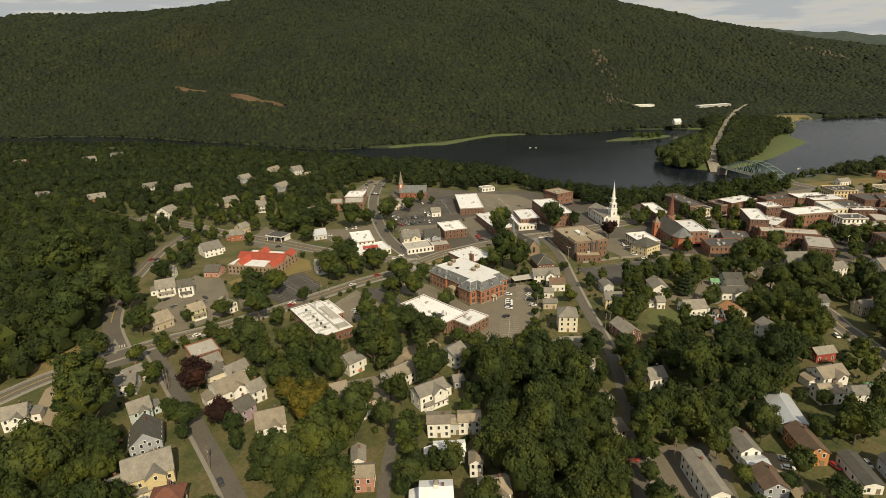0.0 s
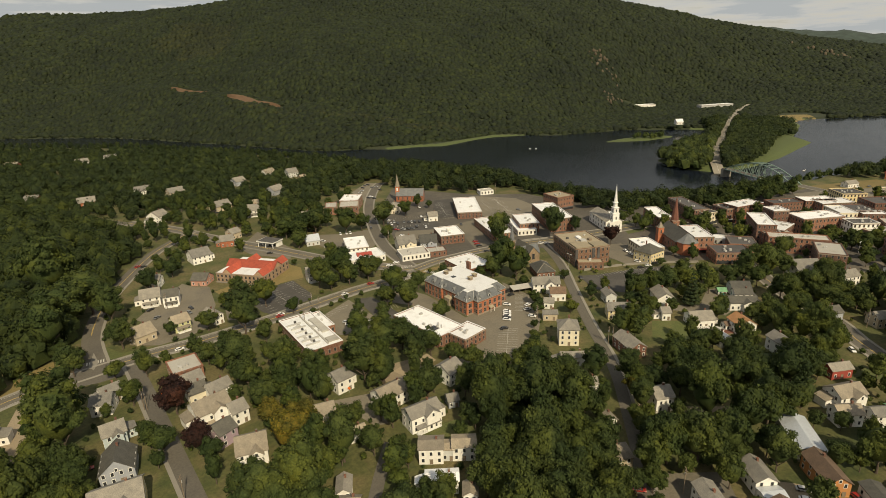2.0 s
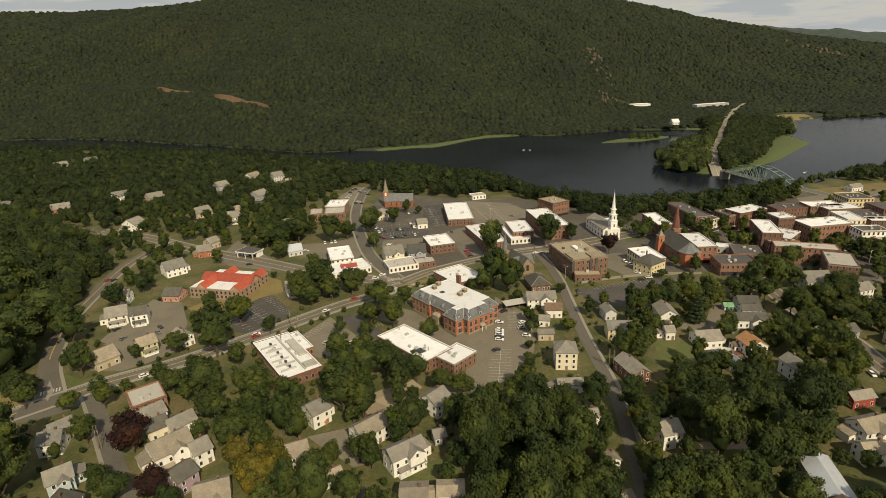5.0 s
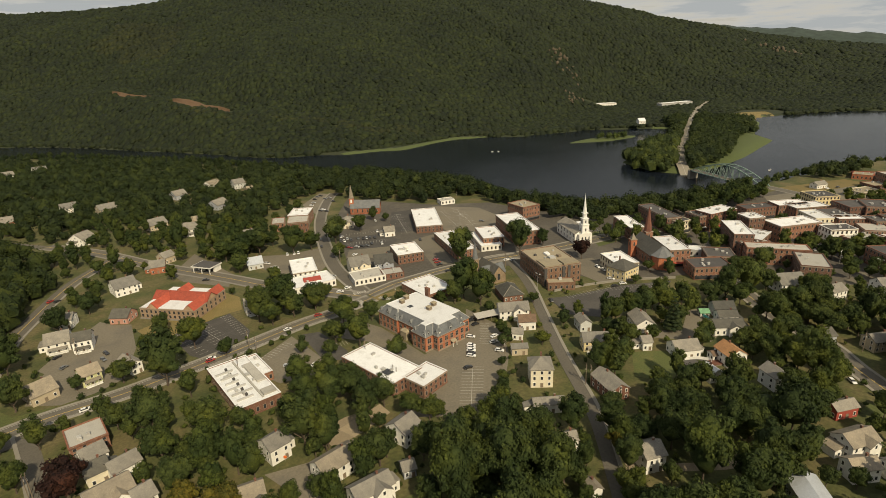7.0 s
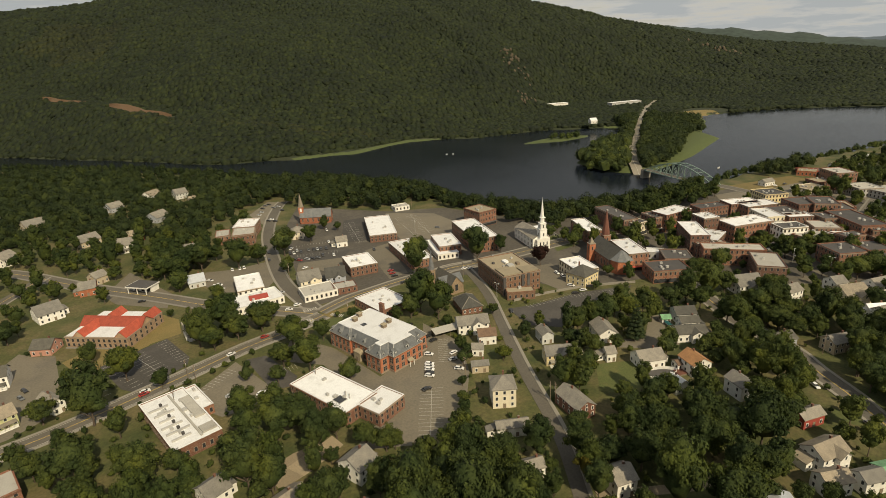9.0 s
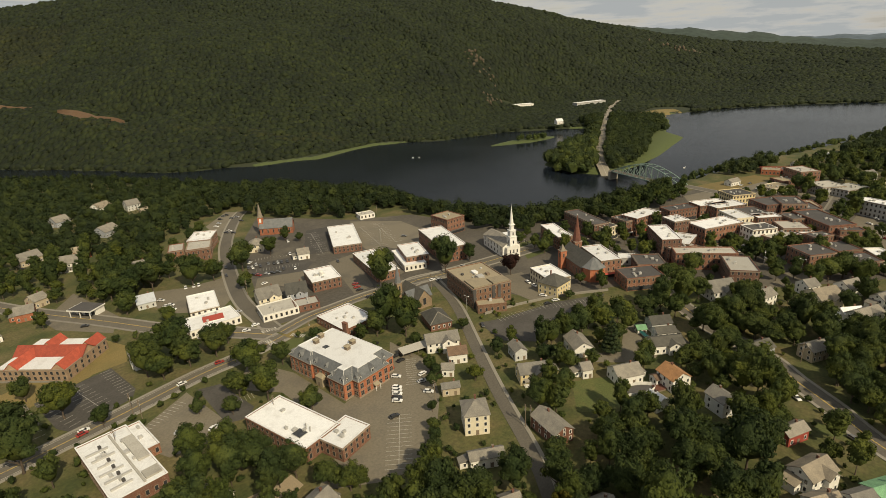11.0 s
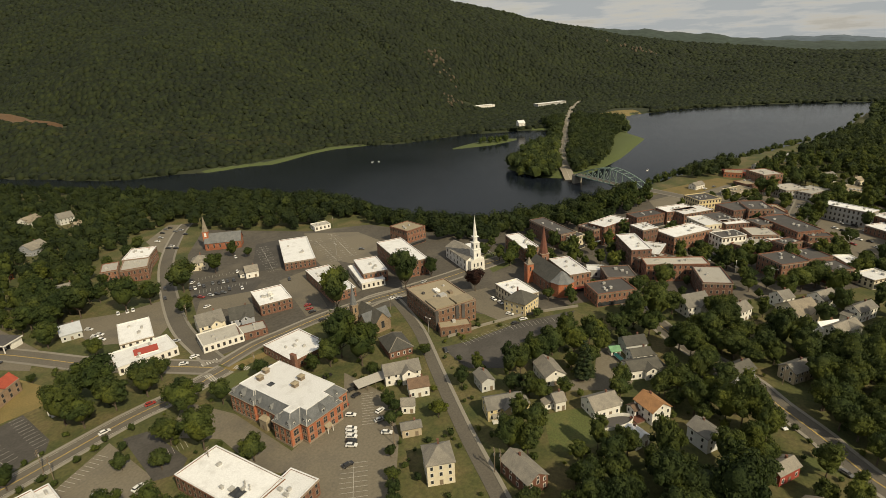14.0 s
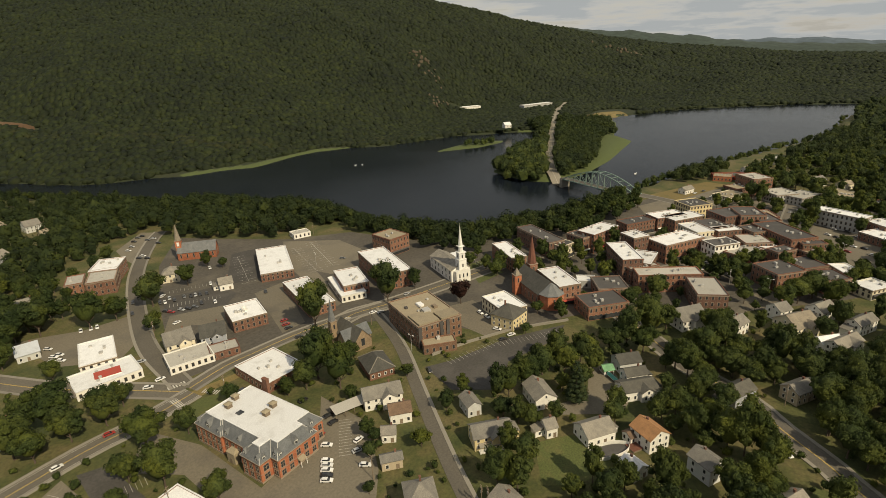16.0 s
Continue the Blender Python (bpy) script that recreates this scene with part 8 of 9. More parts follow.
car(568.8, 39.0, -122, "black")
car(555.3, 71.1, -119, "white")
car(549.6, 64.4, -119, "grey")
car(661.3, 123.3, -35, "white")
car(658.1, 111.9, -35, "black")
car(284.2, 215.4, -128, "black")
car(408.8, 189.4, -133, "white")
car(347.3, 277.2, -8, "silver")
car(337.5, 278.3, -8, "black")
car(228.7, 279.1, -11, "black")
car(218.2, 345.5, -26, "silver")
car(660.4, 175.1, -17, "white")
car(672.1, 169.8, -17, "grey")

# poles and lamps
utility_pole(217.5, 192.3, 82)
utility_pole(34.1, 183.5, 58)
utility_pole(160.9, 77.5, 46)
utility_pole(36.7, 249.5, 77)
utility_pole(121.2, 272.8, 38)
utility_pole(8.7, 288.4, 60)
utility_pole(196.3, 115.8, 24)
utility_pole(35.7, 249.7, 69)
utility_pole(225.6, 150.5, 49)
utility_pole(70.1, 352.7, 40)
utility_pole(135.9, 284.9, 51)
utility_pole(135.5, 293.3, 48)
utility_pole(85.9, 311.0, 61)
utility_pole(170.7, 240.2, 24)
utility_pole(243.8, 161.4, 86)
utility_pole(334.9, 76.4, 4)
utility_pole(341.9, 124.0, 53)
utility_pole(225.0, 152.5, 45)
utility_pole(235.8, 363.5, 30)
utility_pole(306.4, 270.2, 75)
utility_pole(222.5, 283.1, 27)
utility_pole(371.2, 335.8, 78)
utility_pole(405.6, 419.9, 49)
street_lamp(294.6, 233.6, 82)
street_lamp(450.9, 114.2, 6)
street_lamp(448.4, 93.3, 79)
street_lamp(532.3, 59.3, 36)
street_lamp(356.0, 364.9, 62)

# painted stalls
stalls(201.8, 198.4, -137, 13, pitch=2.42, length=5, both=True)
stalls(111.3, 337.0, -83, 9, pitch=3.82, length=5, both=False)
stalls(144.8, 341.6, -91, 10, pitch=2.93, length=-5, both=False)
stalls(127.0, 337.5, -86, 7, pitch=3.61, length=5, both=True)
stalls(103.4, 341.0, -92, 7, pitch=4.41, length=5, both=True)
stalls(262.4, 394.2, -33, 13, pitch=2.24, length=5, both=False)
stalls(274.7, 414.6, -30, 13, pitch=2.25, length=5, both=False)
stalls(340.0, 432.6, -119, 10, pitch=5.67, length=5, both=True)
stalls(294.5, 209.6, -21, 13, pitch=2.42, length=5, both=False)
stalls(323.8, 201.5, -38, 16, pitch=2.21, length=-5, both=False)
stalls(373.4, 407.9, -116, 12, pitch=4.73, length=5, both=True)
stalls(389.2, 405.8, -118, 12, pitch=4.89, length=5, both=True)
stalls(135.7, 275.7, 18, 9, pitch=2.03, length=5, both=False)
stalls(163.8, 262.5, -16, 6, pitch=1.64, length=5, both=False)
stalls(235.3, 226.2, -136, 12, pitch=1.80, length=5, both=False)
for x, y, r in ((164.2, 339.9, 8.6), (170.4, 323.1, 9.4), (170, 310, 6.4), (156.5, 309, 6.0), (183, 308, 6.2), (184.9, 280.9, 8.0), (176.2, 253.3, 7.1), (197.9, 273.1, 4.5), (182.4, 230.5, 4.9), (253.3, 256.4, 8.3), (252.8, 241.9, 7.3), (244.3, 254.7, 5.3), (273.4, 254.6, 4.9), (233.8, 209.1, 3.3), (224.7, 199.7, 3.1), (239.9, 187.6, 3.9), (224.3, 190.1, 2.7), (275.3, 221.6, 3.3), (262.9, 191.6, 3.4), (236.8, 153.3, 4.9), (249.3, 149, 4.7), (252, 157.1, 4.3), (271.4, 157.4, 5.1), (271.3, 169.8, 4.7), (285.2, 174.6, 5.5), (295.7, 171.9, 6.1), (307.5, 169.3, 6.3), (313.1, 160.8, 5.9), (332.6, 157.6, 5.8), (342.7, 150.2, 5.9),):
    tree(x, y, r, "", "leaf")
for x, y, r in ((350.8, 144.6, 6.5), (363.2, 137.3, 7.2), (378.6, 132.9, 6.2), (349.4, 136.2, 6.4), (321.2, 168.4, 5.4), (331.5, 279, 8.7), (288.7, 295.3, 8.8), (258.5, 405.1, 9.5), (240.9, 373, 5.1), (288.7, 415.5, 5.9), (222.9, 407.2, 8.6), (236.6, 405.3, 7.0), (204.3, 425.5, 8.6), (196, 440, 7.5), (207, 447, 6.5), (186.5, 365.8, 4.7), (417.1, 153.3, 6.2), (338.3, 192.8, 3.2), (403.1, 253.7, 3.5),):
    tree(x, y, r, "", "leaf")
for x, y, r in ((315.7, 434.2, 4.3), (320.5, 422.6, 3.5)):
    tree(x, y, r, "round", "leaf")
for x, y, r in ((236.9, 280.3, 2.8), (296.3, 148.8, 5.1),):
    tree(x, y, r, "conifer", "needle")
for x, y, r in ((352.6, 241.5, 5.8),):
    tree(x, y, r, "round", "leaf_purple")
for x, y, r in ((94.5, 289.4, 8.9), (124.3, 294.5, 4), (153.2, 318.3, 7.4), (185.4, 314.9, 6.3), (193.8, 315.8, 5.6), (190, 289.5, 3.8), (170.4, 266.8, 5.6), (152.7, 269.2, 3.4), (161, 256.5, 3.7), (110, 344.8, 4.6), (146.6, 365.2, 3.8), (158.5, 367.6, 2.8), (135.3, 239.8, 5.7), (144.1, 231.3, 6.4), (130.3, 226.1, 6.2), (147, 217.5, 6.1), (153.9, 203.5, 5.9), (158, 190.3, 5), (144.2, 203.1, 5.8), (250.3, 223.3, 4.9), (197.8, 175.7, 2.8), (211.4, 188.7, 2.2),):
    tree(x, y, r, "", "leaf")
for x, y, r in ((41.5, 355.1, 8.2), (39.7, 316.5, 7.9), (68.1, 387.6, 6.3), (86.8, 406, 6.7), (19.8, 355.3, 12.1), (34.6, 376.2, 12.9), (19.6, 418, 14.4), (11.2, 333.8, 11.4), (16.3, 301.9, 6.3), (31.1, 285.9, 4.7), (6.2, 252.9, 9.9), (33, 256.3, 5.2), (43, 278.3, 4.6), (49.2, 256.4, 3), (22.6, 255.3, 3.2), (32.6, 227.9, 3.9), (34.8, 213.3, 5.6), (80.1, 307.2, 6.2), (63.1, 316, 5.8), (116.2, 315.2, 7.7), (79.4, 260.5, 7.3), (75.7, 235.3, 6.7), (74, 214.9, 6.2), (94.5, 236.2, 6.4), (86.9, 221.2, 6), (103.8, 216.8, 6), (96.6, 324.3, 4.3), (99, 304.1, 4.1), (117.8, 205.2, 8), (121.7, 196.3, 5.4),):
    tree(x, y, r, "", "leaf")
for x, y, r in ((140.6, 223.5, 7.7), (131.3, 175.9, 5.9), (115.4, 165.5, 2.1), (107.7, 176.3, 4.6), (144.3, 166.9, 4.6), (161.3, 182.9, 5.6), (156.1, 166.4, 4.7), (128.9, 134.3, 4.1), (100, 146.8, 3.5),):
    tree(x, y, r, "", "leaf")
for x, y, r in ((72, 182.1, 7.8), (79.7, 188.1, 7.2), (72.7, 203.3, 4.6), (195.8, 118.7, 5.4),):
    tree(x, y, r, "", "leaf_yellow")
for x, y, r in ((45.7, 237.2, 6.6), (45.7, 205.7, 5.5),):
    tree(x, y, r, "round", "leaf_purple")
for x, y, r in ((6.4, 238.1, 10.1), (-14.3, 209.2, 10.2), (8.9, 203.6, 3.9), (55, 172, 4.6), (64.9, 159.2, 7.9), (84.4, 164.9, 7.4), (51, 156.5, 7.7), (63.3, 144, 6.6), (94.3, 160.6, 5.1), (98.5, 180.1, 3.9), (85, 128.8, 6.6), (98.1, 123.8, 4.9), (96.1, 130.8, 4.2), (125.3, 126.5, 3.9), (186.6, 73.6, 7.8), (177.7, 81.8, 7.7), (168.6, 90.1, 7.5), (193.7, 62.4, 5.8), (209.8, 49.9, 7.2), (217.8, 40.4, 8.4), (176.1, 46.3, 6.3), (233.8, 55.9, 5.5),):
    tree(x, y, r, "", "leaf")
# tall trees on both sides of the narrow street
for k in range(12):
    u = k / 11
    sx, sy = 118 + 82 * u, 64 + 67 * u
    for side in (-1, 1):
        tree(sx + side * 4.6 + 1.5 * math.sin(k * 2.1), sy - side * 5.6 + 1.5 * math.cos(k * 1.7), 4.6 + 1.2 * math.sin(k * 1.3 + side), "tall" if k % 2 else "round", "leaf")
for x, y, r in ((178, 402, 6.2), (186, 418, 7), (181, 432, 7.5), (194, 430, 7.2), (190, 447, 7.5), (203, 436, 7), (201, 457, 7.5), (188, 462, 7), (216, 446, 6)):
    tree(x, y, r, "", "leaf")
# open front yards towards the street
for hx, hy, wide, deep in ((388, 125, 8, 22), (390, 103, 6, 22), (343.6, 72.7, 6, 22), (405.8, 77.7, 8, 26), (418, 86, 5, 16), (428, 68, 6, 20), (421, 51, 7, 24), (393, 60, 9, 24), (330.6, 93.4, 6, 16)):
    ux, uy = -0.96, -0.28
    GREEN_FREE.append(((hx + uy * wide, hy - ux * wide), (hx + uy * wide + ux * deep, hy - ux * wide + uy * deep), (hx - uy * wide + ux * deep, hy + ux * wide + uy * deep), (hx - uy * wide, hy + ux * wide)))
# yard trees between the houses
wx, wy = scattered(((160, 168), (192, 147), (186, 130), (146.8, 93.3), (113.3, 122.8), (138.8, 147.7)), 9.8, 21, 1.5)
grove("tree_group", wx, wy, 4.4, 8.2, 21, "dark green broadleaf trees standing between the houses")
wx, wy = scattered(((219.2, 125.8), (248.9, 124.1), (252.6, 101.2), (262.7, 69.1), (239.6, 65.7), (220.9, 73.9), (206.9, 70.4), (187.9, 69.6), (169.8, 70.1), (148.7, 88.7)), 10.8, 22, 1.5)
grove("tree_group", wx, wy, 4.4, 8.2, 22, "dark green broadleaf trees standing between the houses")
wx, wy = scattered(((345.1, 124.3), (378.3, 107.8), (381.8, 82.5), (390.5, 44.4), (309, 42.8), (320.8, 74.6), (312.1, 96.5), (298.1, 110), (320.7, 120)), 11, 23, 1.5)
grove("tree_group", wx, wy, 4.2, 6.2, 23, "dark green broadleaf trees standing between the houses")
wx, wy = scattered(((379, 127.6), (404.5, 108.1), (370.3, 95.8), (337.3, 95.8), (307.9, 73.4), (269.9, 73.7), (247.9, 109.8), (256.2, 115.8), (274.6, 106), (312.5, 106.3)), 11, 24, 1.5)
grove("tree_group", wx, wy, 4.4, 6.4, 24, "dark green broadleaf trees standing between the houses")
wx, wy = scattered(((49.1, 284.8), (87.5, 283.3), (111.7, 267.5), (135, 228.3), (160.7, 187.5), (206.5, 145.6), (165.6, 113.8), (43.9, 249.5)), 13, 25, 4)
grove("tree_group", wx, wy, 2.8, 4.8, 25, "dark green broadleaf trees standing between the houses")
wx, wy = scattered(((-22.3, 284.3), (46.2, 253.5), (133.6, 210.4), (140.8, 138.9), (92.7, 100.9), (-25, 202.6)), 12, 26, 4)
grove("tree_group", wx, wy, 2.8, 5, 26, "dark green broadleaf trees standing between the houses")
wx, wy = scattered(((272.3, 180.9), (301.3, 183.1), (369.4, 153.1), (387.1, 121), (396.5, 104.1), (453, 42.3), (352.1, 44.3), (320.7, 83.4), (258.2, 138)), 13, 27, 3.5)
grove("tree_group", wx, wy, 3, 5, 27, "dark green broadleaf trees standing between the houses")
wx, wy = scattered(((233.5, 152.4), (305.5, 124.7), (280.9, 48.2), (183.1, 22.7), (122.6, 75)), 12, 28, 3.5)
grove("tree_group", wx, wy, 3, 5.4, 28, "dark green broadleaf trees standing between the houses")
wx, wy = scattered(((101.1, 589.4), (217.8, 531.6), (230.8, 462.6), (181.1, 377.3), (121.5, 423.6), (65.9, 399.8)), 14, 29, 4)
grove("tree_group", wx, wy, 2.8, 4.8, 29, "dark green broadleaf trees standing between the houses")
wx, wy = scattered(((405.2, 80.2), (441.1, 41.2), (415.5, 15.5), (297.1, 21.6), (286.6, 47.3), (309.4, 65), (330.8, 75)), 9.5, 36, 2)
grove("tree_group", wx, wy, 4.2, 6.2, 36, "dark green broadleaf trees standing between the houses")
wx, wy = scattered(((421.1, 277.9), (462.2, 222.7), (581.7, 173), (673.7, 129.9), (728.8, 29.7), (589.3, -4.7), (466.6, 32.2), (431.6, 81.8), (396.5, 131.4), (355.4, 178.4), (375.6, 200.5)), 12.5, 37, 1.6)
grove("tree_group", wx, wy, 2.2, 4.8, 37, "dark green broadleaf trees standing between the houses")
wx, wy = scattered(((480, 120), (560, 110), (640, 95), (720, 150), (840, 130), (880, 20), (700, 0), (520, 25), (470, 60)), 13, 38, 1.6)
grove("tree_group", wx, wy, 3, 5.4, 38, "dark green broadleaf trees between the outlying buildings")
wx, wy = scattered(((139.9, 293.8), (168.1, 376.2), (213.2, 299), (291.7, 264.4), (309.2, 233.3), (348.6, 175.4), (395.3, 130.6), (444.6, 41.5), (291.1, 46.8)), 10, 71, 0.9)
grove("shrubs", wx, wy, 0.7, 1.9, 71, "small green shrubs and hedges in the yards")
wx, wy = scattered(((-2.3, 232.4), (2.6, 356.3), (91, 387.2), (178.2, 260.3), (242.9, 164.2), (149.6, 98.7)), 9, 72, 0.9)
grove("shrubs", wx, wy, 0.7, 1.9, 72, "small green shrubs and hedges in the yards")
wx, wy = scattered(((204, 131.3), (305.4, 53.5), (178.6, 20.4), (118.8, 71.8)), 9, 73, 0.9)
grove("shrubs", wx, wy, 0.7, 1.9, 73, "small green shrubs and hedges in the yards")
wx, wy = scattered(((84.8, 530.8), (148.7, 626.6), (181.9, 567), (236.6, 499.8), (301, 520.9), (218, 420.6), (175, 397.2), (133.9, 458.9), (94.5, 476.9)), 17, 91, 3)
grove("tree_group", wx, wy, 3.2, 5.4, 91, "dark green broadleaf trees standing between the houses")
wx, wy = scattered(((502.2, 249.4), (562.7, 238.7), (615.5, 220.5), (593.9, 205.9), (528.7, 215.8), (480.2, 229.7)), 8, 92, 1.5)
grove("tree_group", wx, wy, 2.8, 5, 92, "dark green broadleaf trees standing between the houses")
wx, wy = scattered(((115.6, 128.5), (153.7, 99.3), (108.3, 63.3), (76.6, 90.5)), 9, 33, 1.5)
grove("tree_group", wx, wy, 5.2, 7.6, 33, "dark green broadleaf trees standing between the houses")
wx, wy = scattered(((50, 172), (79.5, 166), (53.9, 110), (27.1, 132.9)), 10, 34, 1.5)
grove("tree_group", wx, wy, 5, 7, 34, "dark green broadleaf trees standing between the houses")
wx, wy = scattered(((-33.2, 250.7), (15.8, 216.4), (7.3, 149.9), (-33, 184.4)), 10, 35, 1.5)
grove("tree_group", wx, wy, 5, 7, 35, "dark green broadleaf trees standing between the houses")
wx, wy = scattered(((-5.1, 784.8), (48.8, 690.9), (84.3, 524.6), (74.6, 441.7), (43.3, 382.3), (26, 323.9), (15.9, 307.9), (-20.9, 298.6), (-78.3, 326.2), (-159.3, 949)), 9.5, 31)
wood("woodland", wx, wy, np.random.RandomState(31).uniform(3.4, 8.2, len(wx)), "leaf_wood", "dense green broadleaf woodland beside the road", cards=64, seed=31)
wx, wy = scattered(((-157, 1515.9), (11.4, 1307.5), (250.8, 965.1), (355.9, 735.6), (390.2, 599.2), (286.4, 544), (228.2, 507), (172.5, 572.2), (148.8, 625.6), (96, 583), (49.6, 701.6), (-5.2, 797), (-107.9, 906.3)), 10.6, 32)
wood("woodland", wx, wy, np.random.RandomState(32).uniform(3.0, 6.6, len(wx)), "leaf_wood", "dense green broadleaf woodland among houses", cards=48, seed=32)
az = np.arange(17.5, 92, 0.5)
rng = np.random.RandomState(41)
for k, (lo, hi) in enumerate(((-12, 3), (-24, -6), (-38, -18), (-56, -32))):
    d = table(NEAR_BANK, az) + rng.uniform(lo, hi, len(az))
    wx, wy = HUB[0] + d * np.cos(np.radians(az)), HUB[1] + d * np.sin(np.radians(az))
    keep = clear_of_all(wx, wy, 1.0) & (np.hypot(wx - 634, wy - 216) > 18)
    low = np.where(az > 57, 0.62, 0.76)
    wood("riverbank_trees", wx[keep], wy[keep], rng.uniform(4.0, 7.2, keep.sum()) * low[keep], "leaf_wood", "row of green broadleaf trees along the river bank", cards=84, seed=42 + k, lift=1.25, squash=1.2)
wx, wy = scattered(((700, 330), (690, 365), (720, 425), (800, 438), (900, 455), (1020, 500), (1090, 560), (1190, 470), (1080, 420), (960, 400), (860, 350), (780, 320)), 9, 43)
wood("island_trees", wx, wy, np.random.RandomState(43).uniform(4.6, 8, len(wx)), "leaf_wood", "green broadleaf trees on the river island", cards=60, seed=44, lift=1.2)
wx, wy = scattered(((855, 560), (880, 535), (915, 530), (900, 555)), 9, 45)
wood("islet_trees", wx, wy, np.random.RandomState(45).uniform(3, 5, len(wx)), "leaf", "few trees on the grassy islet", cards=60, seed=46)
for k, poly in enumerate((((335, 560), (352, 500), (385, 440), (420, 430), (470, 440), (470, 520), (420, 600), (360, 640)), ((695, 205), (740, 205), (775, 185), (770, 160), (735, 172), (700, 190)), ((850, 120), (915, 105), (1080, 62), (1060, 30), (900, 60)))):
    wx, wy = scattered(poly, 10.5, 65 + k)
    wood("woodland", wx, wy, np.random.RandomState(66 + k).uniform(3.8, 6.6, len(wx)), "leaf_wood", "green broadleaf trees above the river bank", cards=70, seed=67 + k, lift=1.2)
# the right-hand bank beyond the shops
wx, wy = scattered(((815, 84), (915, 95), (980, 95), (1120, 45), (1200, -40), (1000, -60), (800, 0), (700, 20), (560, 0), (450, 20), (500, 45), (620, 30), (760, 50)), 12, 47)
wood("woodland", wx, wy, np.random.RandomState(47).uniform(4, 6.5, len(wx)), "leaf_wood", "green broadleaf trees along the far streets", cards=50, seed=48)

# ---------- the wooded hill across the river ----------
def hill_points(a0, a1, spacing_near, seed):
    rng = np.random.RandomState(seed)
    xs, ys = [], []
    d = 850.0
    while d < 3600:
        s = spacing_near * max(1.0, d / 1500)
        a = np.arange(a0, a1, math.degrees(s / d)) + rng.uniform(0, 1)
        r = d + rng.uniform(-0.5, 0.5, len(a)) * s
        a = a + rng.uniform(-0.3, 0.3, len(a)) * math.degrees(s / d)
        far, top = table(FAR_BANK, a), table(RIDGE_AT, a)
        keep = (r > far + np.where((a > 43) & (a < 60), 24, 8)) & (r < top + 25)
        xs.append(HUB[0] + r[keep] * np.cos(np.radians(a[keep])))
        ys.append(HUB[1] + r[keep] * np.sin(np.radians(a[keep])))
        d += s * 0.9
    return np.concatenate(xs), np.concatenate(ys), rng


hx, hy, rng = hill_points(-8, 93, 9.2, 51)
keep = clear_of_all(hx, hy, 2.0)
hx, hy = hx[keep], hy[keep]
hr = rng.uniform(6.4, 10.4, len(hx)) * np.maximum(1, np.hypot(hx, hy) / 1700)
pale = (inside(((430, 1900), (560, 1930), (640, 1800), (600, 1660), (520, 1640), (470, 1750)), hx, hy) + 30 * np.sin(hx * 0.05) * np.sin(hy * 0.043) > 0)
pale |= (np.abs(beside(((436, 1240), (480, 1130), (640, 860), (760, 790), (900, 700)), hx, hy)[0]) < 14) & (rng.uniform(0, 1, len(hx)) < 0.5)
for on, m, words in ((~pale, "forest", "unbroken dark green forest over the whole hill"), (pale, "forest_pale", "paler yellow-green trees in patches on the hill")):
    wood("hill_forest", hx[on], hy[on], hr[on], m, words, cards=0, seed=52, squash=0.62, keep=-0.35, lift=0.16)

for x, y, r in ((480.4, 141, 4.1), (474.9, 134.3, 4.1), (469.3, 126.1, 4), (486.1, 147.8, 3.5), (411, 145.9, 6), (467.6, 114, 4.7), (458.2, 120.5, 4.6), (512.6, 65.6, 6.7), (453.1, 96, 5.1), (441.5, 78.9, 7), (459.1, 71.9, 5.9), (445, 62.7, 5.7), (561.2, 120.7, 4), (633.4, 106.5, 4.6), (658.2, 127.4, 6.8), (674.8, 144, 7), (668.9, 152.4, 5.9), (712.6, 97.4, 6.3), (730.5, 118, 6.5), (636.8, 59.7, 6.5), (600.6, 75.9, 4.3), (541, 59, 5.4), (516.8, 103, 3.7), (444.7, 105.3, 4.4), (435.1, 122.3, 4.3), (375.6, 211.6, 3.4), (362, 197.1, 3.8), (425.1, 210.6, 3.2), (403.1, 266.4, 4.6), (398.5, 242.8, 5.7),):
    tree(x, y, r, "", "leaf")
for x, y, r in ((357.7, 278.8, 4.2), (348.3, 298.7, 3.7),):
    tree(x, y, r, "", "leaf")
az = np.arange(-1.0, 17.0, 0.10)
rng = np.random.RandomState(61)
d = table(NEAR_BANK, az) + rng.uniform(-22, 0, len(az))
wx, wy = HUB[0] + d * np.cos(np.radians(az)), HUB[1] + d * np.sin(np.radians(az))
keep = clear_of_all(wx, wy, 1.0) & (np.hypot(wx - 634, wy - 216) > 22) & (np.hypot(wx - 826, wy - 130) > 26) & (rng.uniform(0, 1, len(az)) < 0.5)
wood("riverbank_bushes", wx[keep], wy[keep], rng.uniform(1.6, 4.4, keep.sum()), "leaf", "green bushes and small trees along the river bank", cards=60, seed=62)

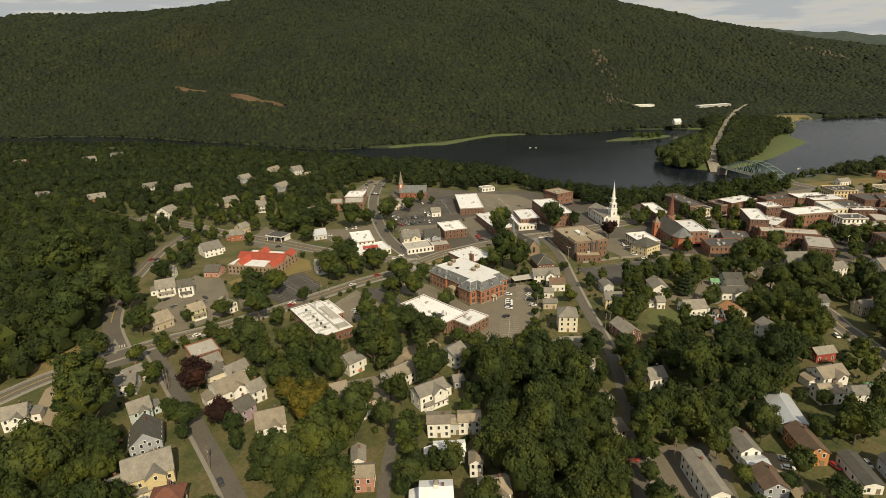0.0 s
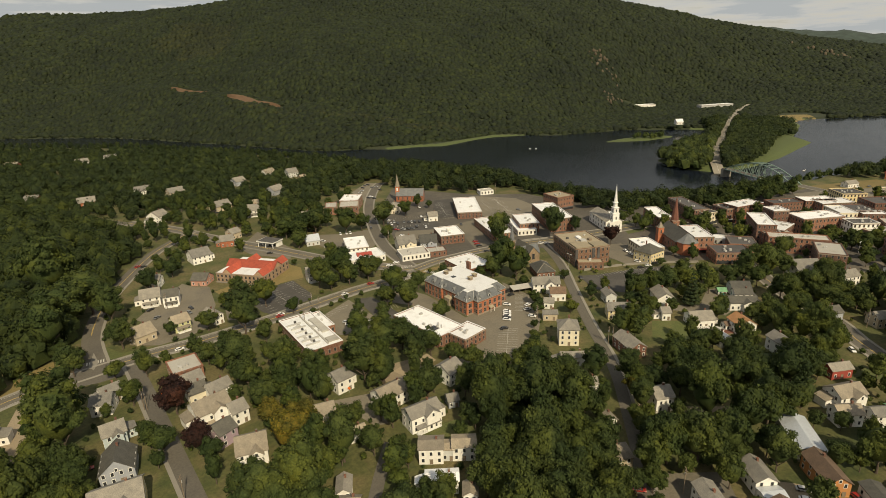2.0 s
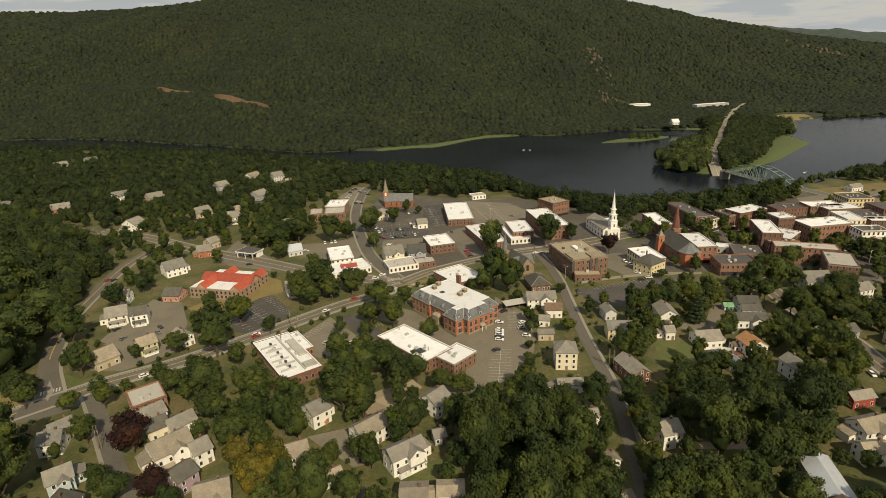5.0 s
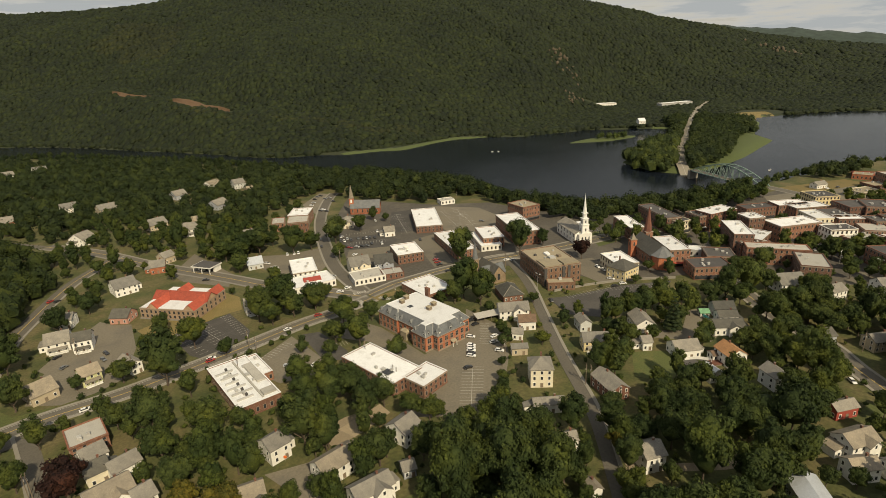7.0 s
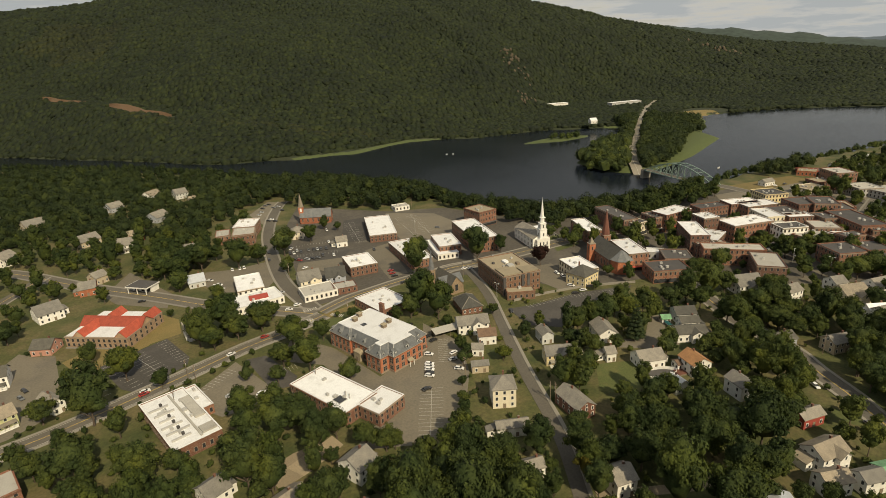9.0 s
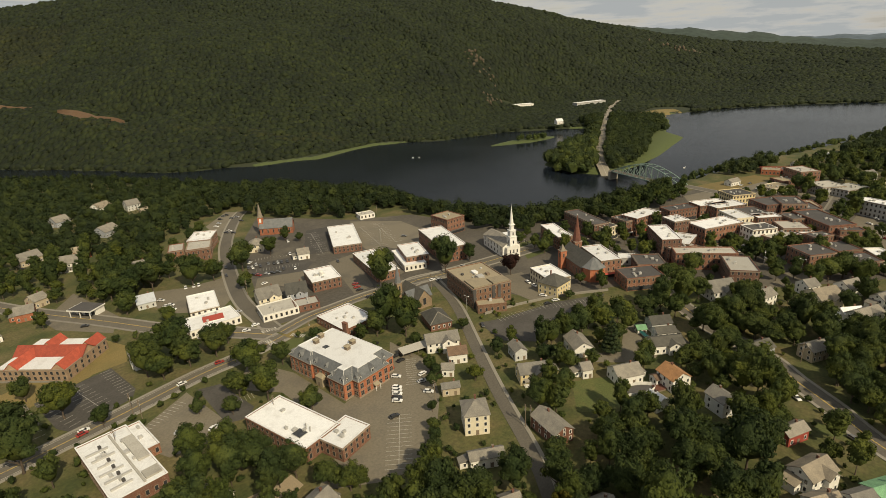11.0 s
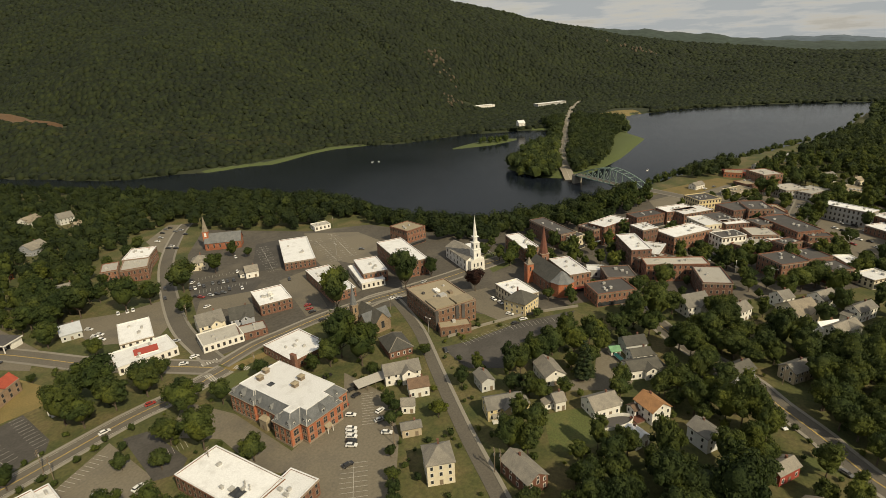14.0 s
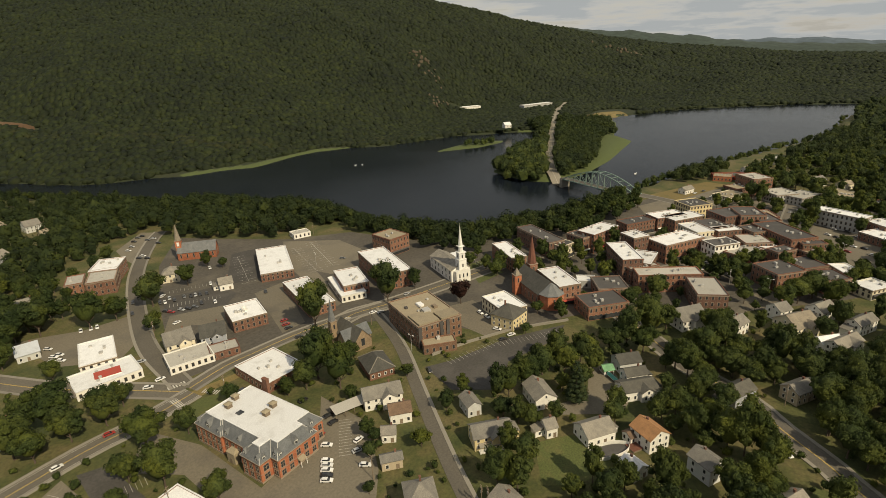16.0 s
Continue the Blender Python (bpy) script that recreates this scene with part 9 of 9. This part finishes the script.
for x, y, r in ((233, 204.6, 2.9), (202.9, 180.6, 2.7), (192.5, 171.3, 2.7), (248.9, 231.7, 3.2), (275.9, 191.7, 3.1), (255.3, 172.5, 4.1), (236.8, 258.3, 3.7), (219.4, 273.5, 3.8),):
    tree(x, y, r, "", "leaf")
for x, y, r in ((454.4, 161.6, 4.3), (466.4, 141.8, 3.7), (463.8, 134.5, 4), (460.2, 127.2, 3.6), (457.9, 112.8, 4.5), (467.2, 107.8, 4), (438.5, 127.9, 3.4), (427, 118.4, 4.5), (497.1, 105.1, 3.6), (514.7, 86, 4.8), (451.9, 72.5, 6), (451.1, 64.5, 4.7), (471.9, 57, 5), (494.3, 48.9, 5.3), (508.3, 40.4, 5.5), (505.1, 71.6, 4.7), (429.7, 84.3, 5.6), (436.4, 95.4, 4), (407.2, 169.9, 3.3), (689.8, 104.6, 6.8), (698.6, 83.2, 6.9), (656.2, 119, 5.5), (679, 65.8, 5.7), (686.6, 50.3, 7.8), (687, 36.5, 6.8),):
    tree(x, y, r, "", "leaf")
for x, y, r in ((153.8, 97.3, 4.2), (149.3, 87.4, 3.4), (159.3, 104.8, 4.3), (169.3, 81.3, 3.2), (167.8, 56.8, 3.8),):
    tree(x, y, r, "", "leaf")
wx, wy = scattered(((1100, 58), (1200, 55), (1420, 40), (1540, 0), (1700, -160), (1300, -180), (1080, -60)), 15, 75)
wood("woodland", wx, wy, np.random.RandomState(75).uniform(5, 9, len(wx)), "leaf_wood", "green trees on the far river bank", cards=24, seed=76)
wx, wy = scattered(((1172.2, 526.3), (1206.8, 464.8), (1022.6, 395.1), (866.6, 347.6), (764.3, 317.6), (745.6, 341.6)), 8.5, 81, 1.0)
wood("island_trees", wx, wy, np.random.RandomState(81).uniform(3.6, 7.4, len(wx)), "leaf_wood", "green broadleaf trees at the edge of the island meadow", cards=60, seed=82, lift=1.1)
wx, wy = scattered(((824.8, 450.6), (871.2, 427.5), (707.2, 343.1), (672.9, 355.9), (690.1, 395.4)), 11, 83, 1.0)
wood("island_trees", wx, wy, np.random.RandomState(83).uniform(5, 9, len(wx)), "leaf", "tall green trees on the island point", cards=80, seed=84, lift=1.2)
wx, wy = scattered(((1235.5, 517.4), (1247.8, 464.6), (1040.6, 373.8), (978.1, 378.5), (827.7, 331.5), (761.4, 323.3), (745, 345.9)), 9, 85, 0.5)
wood("island_trees", wx, wy, np.random.RandomState(85).uniform(3.6, 7.6, len(wx)), "leaf_wood", "green broadleaf trees at the edge of the island meadow", cards=60, seed=86, lift=1.1)
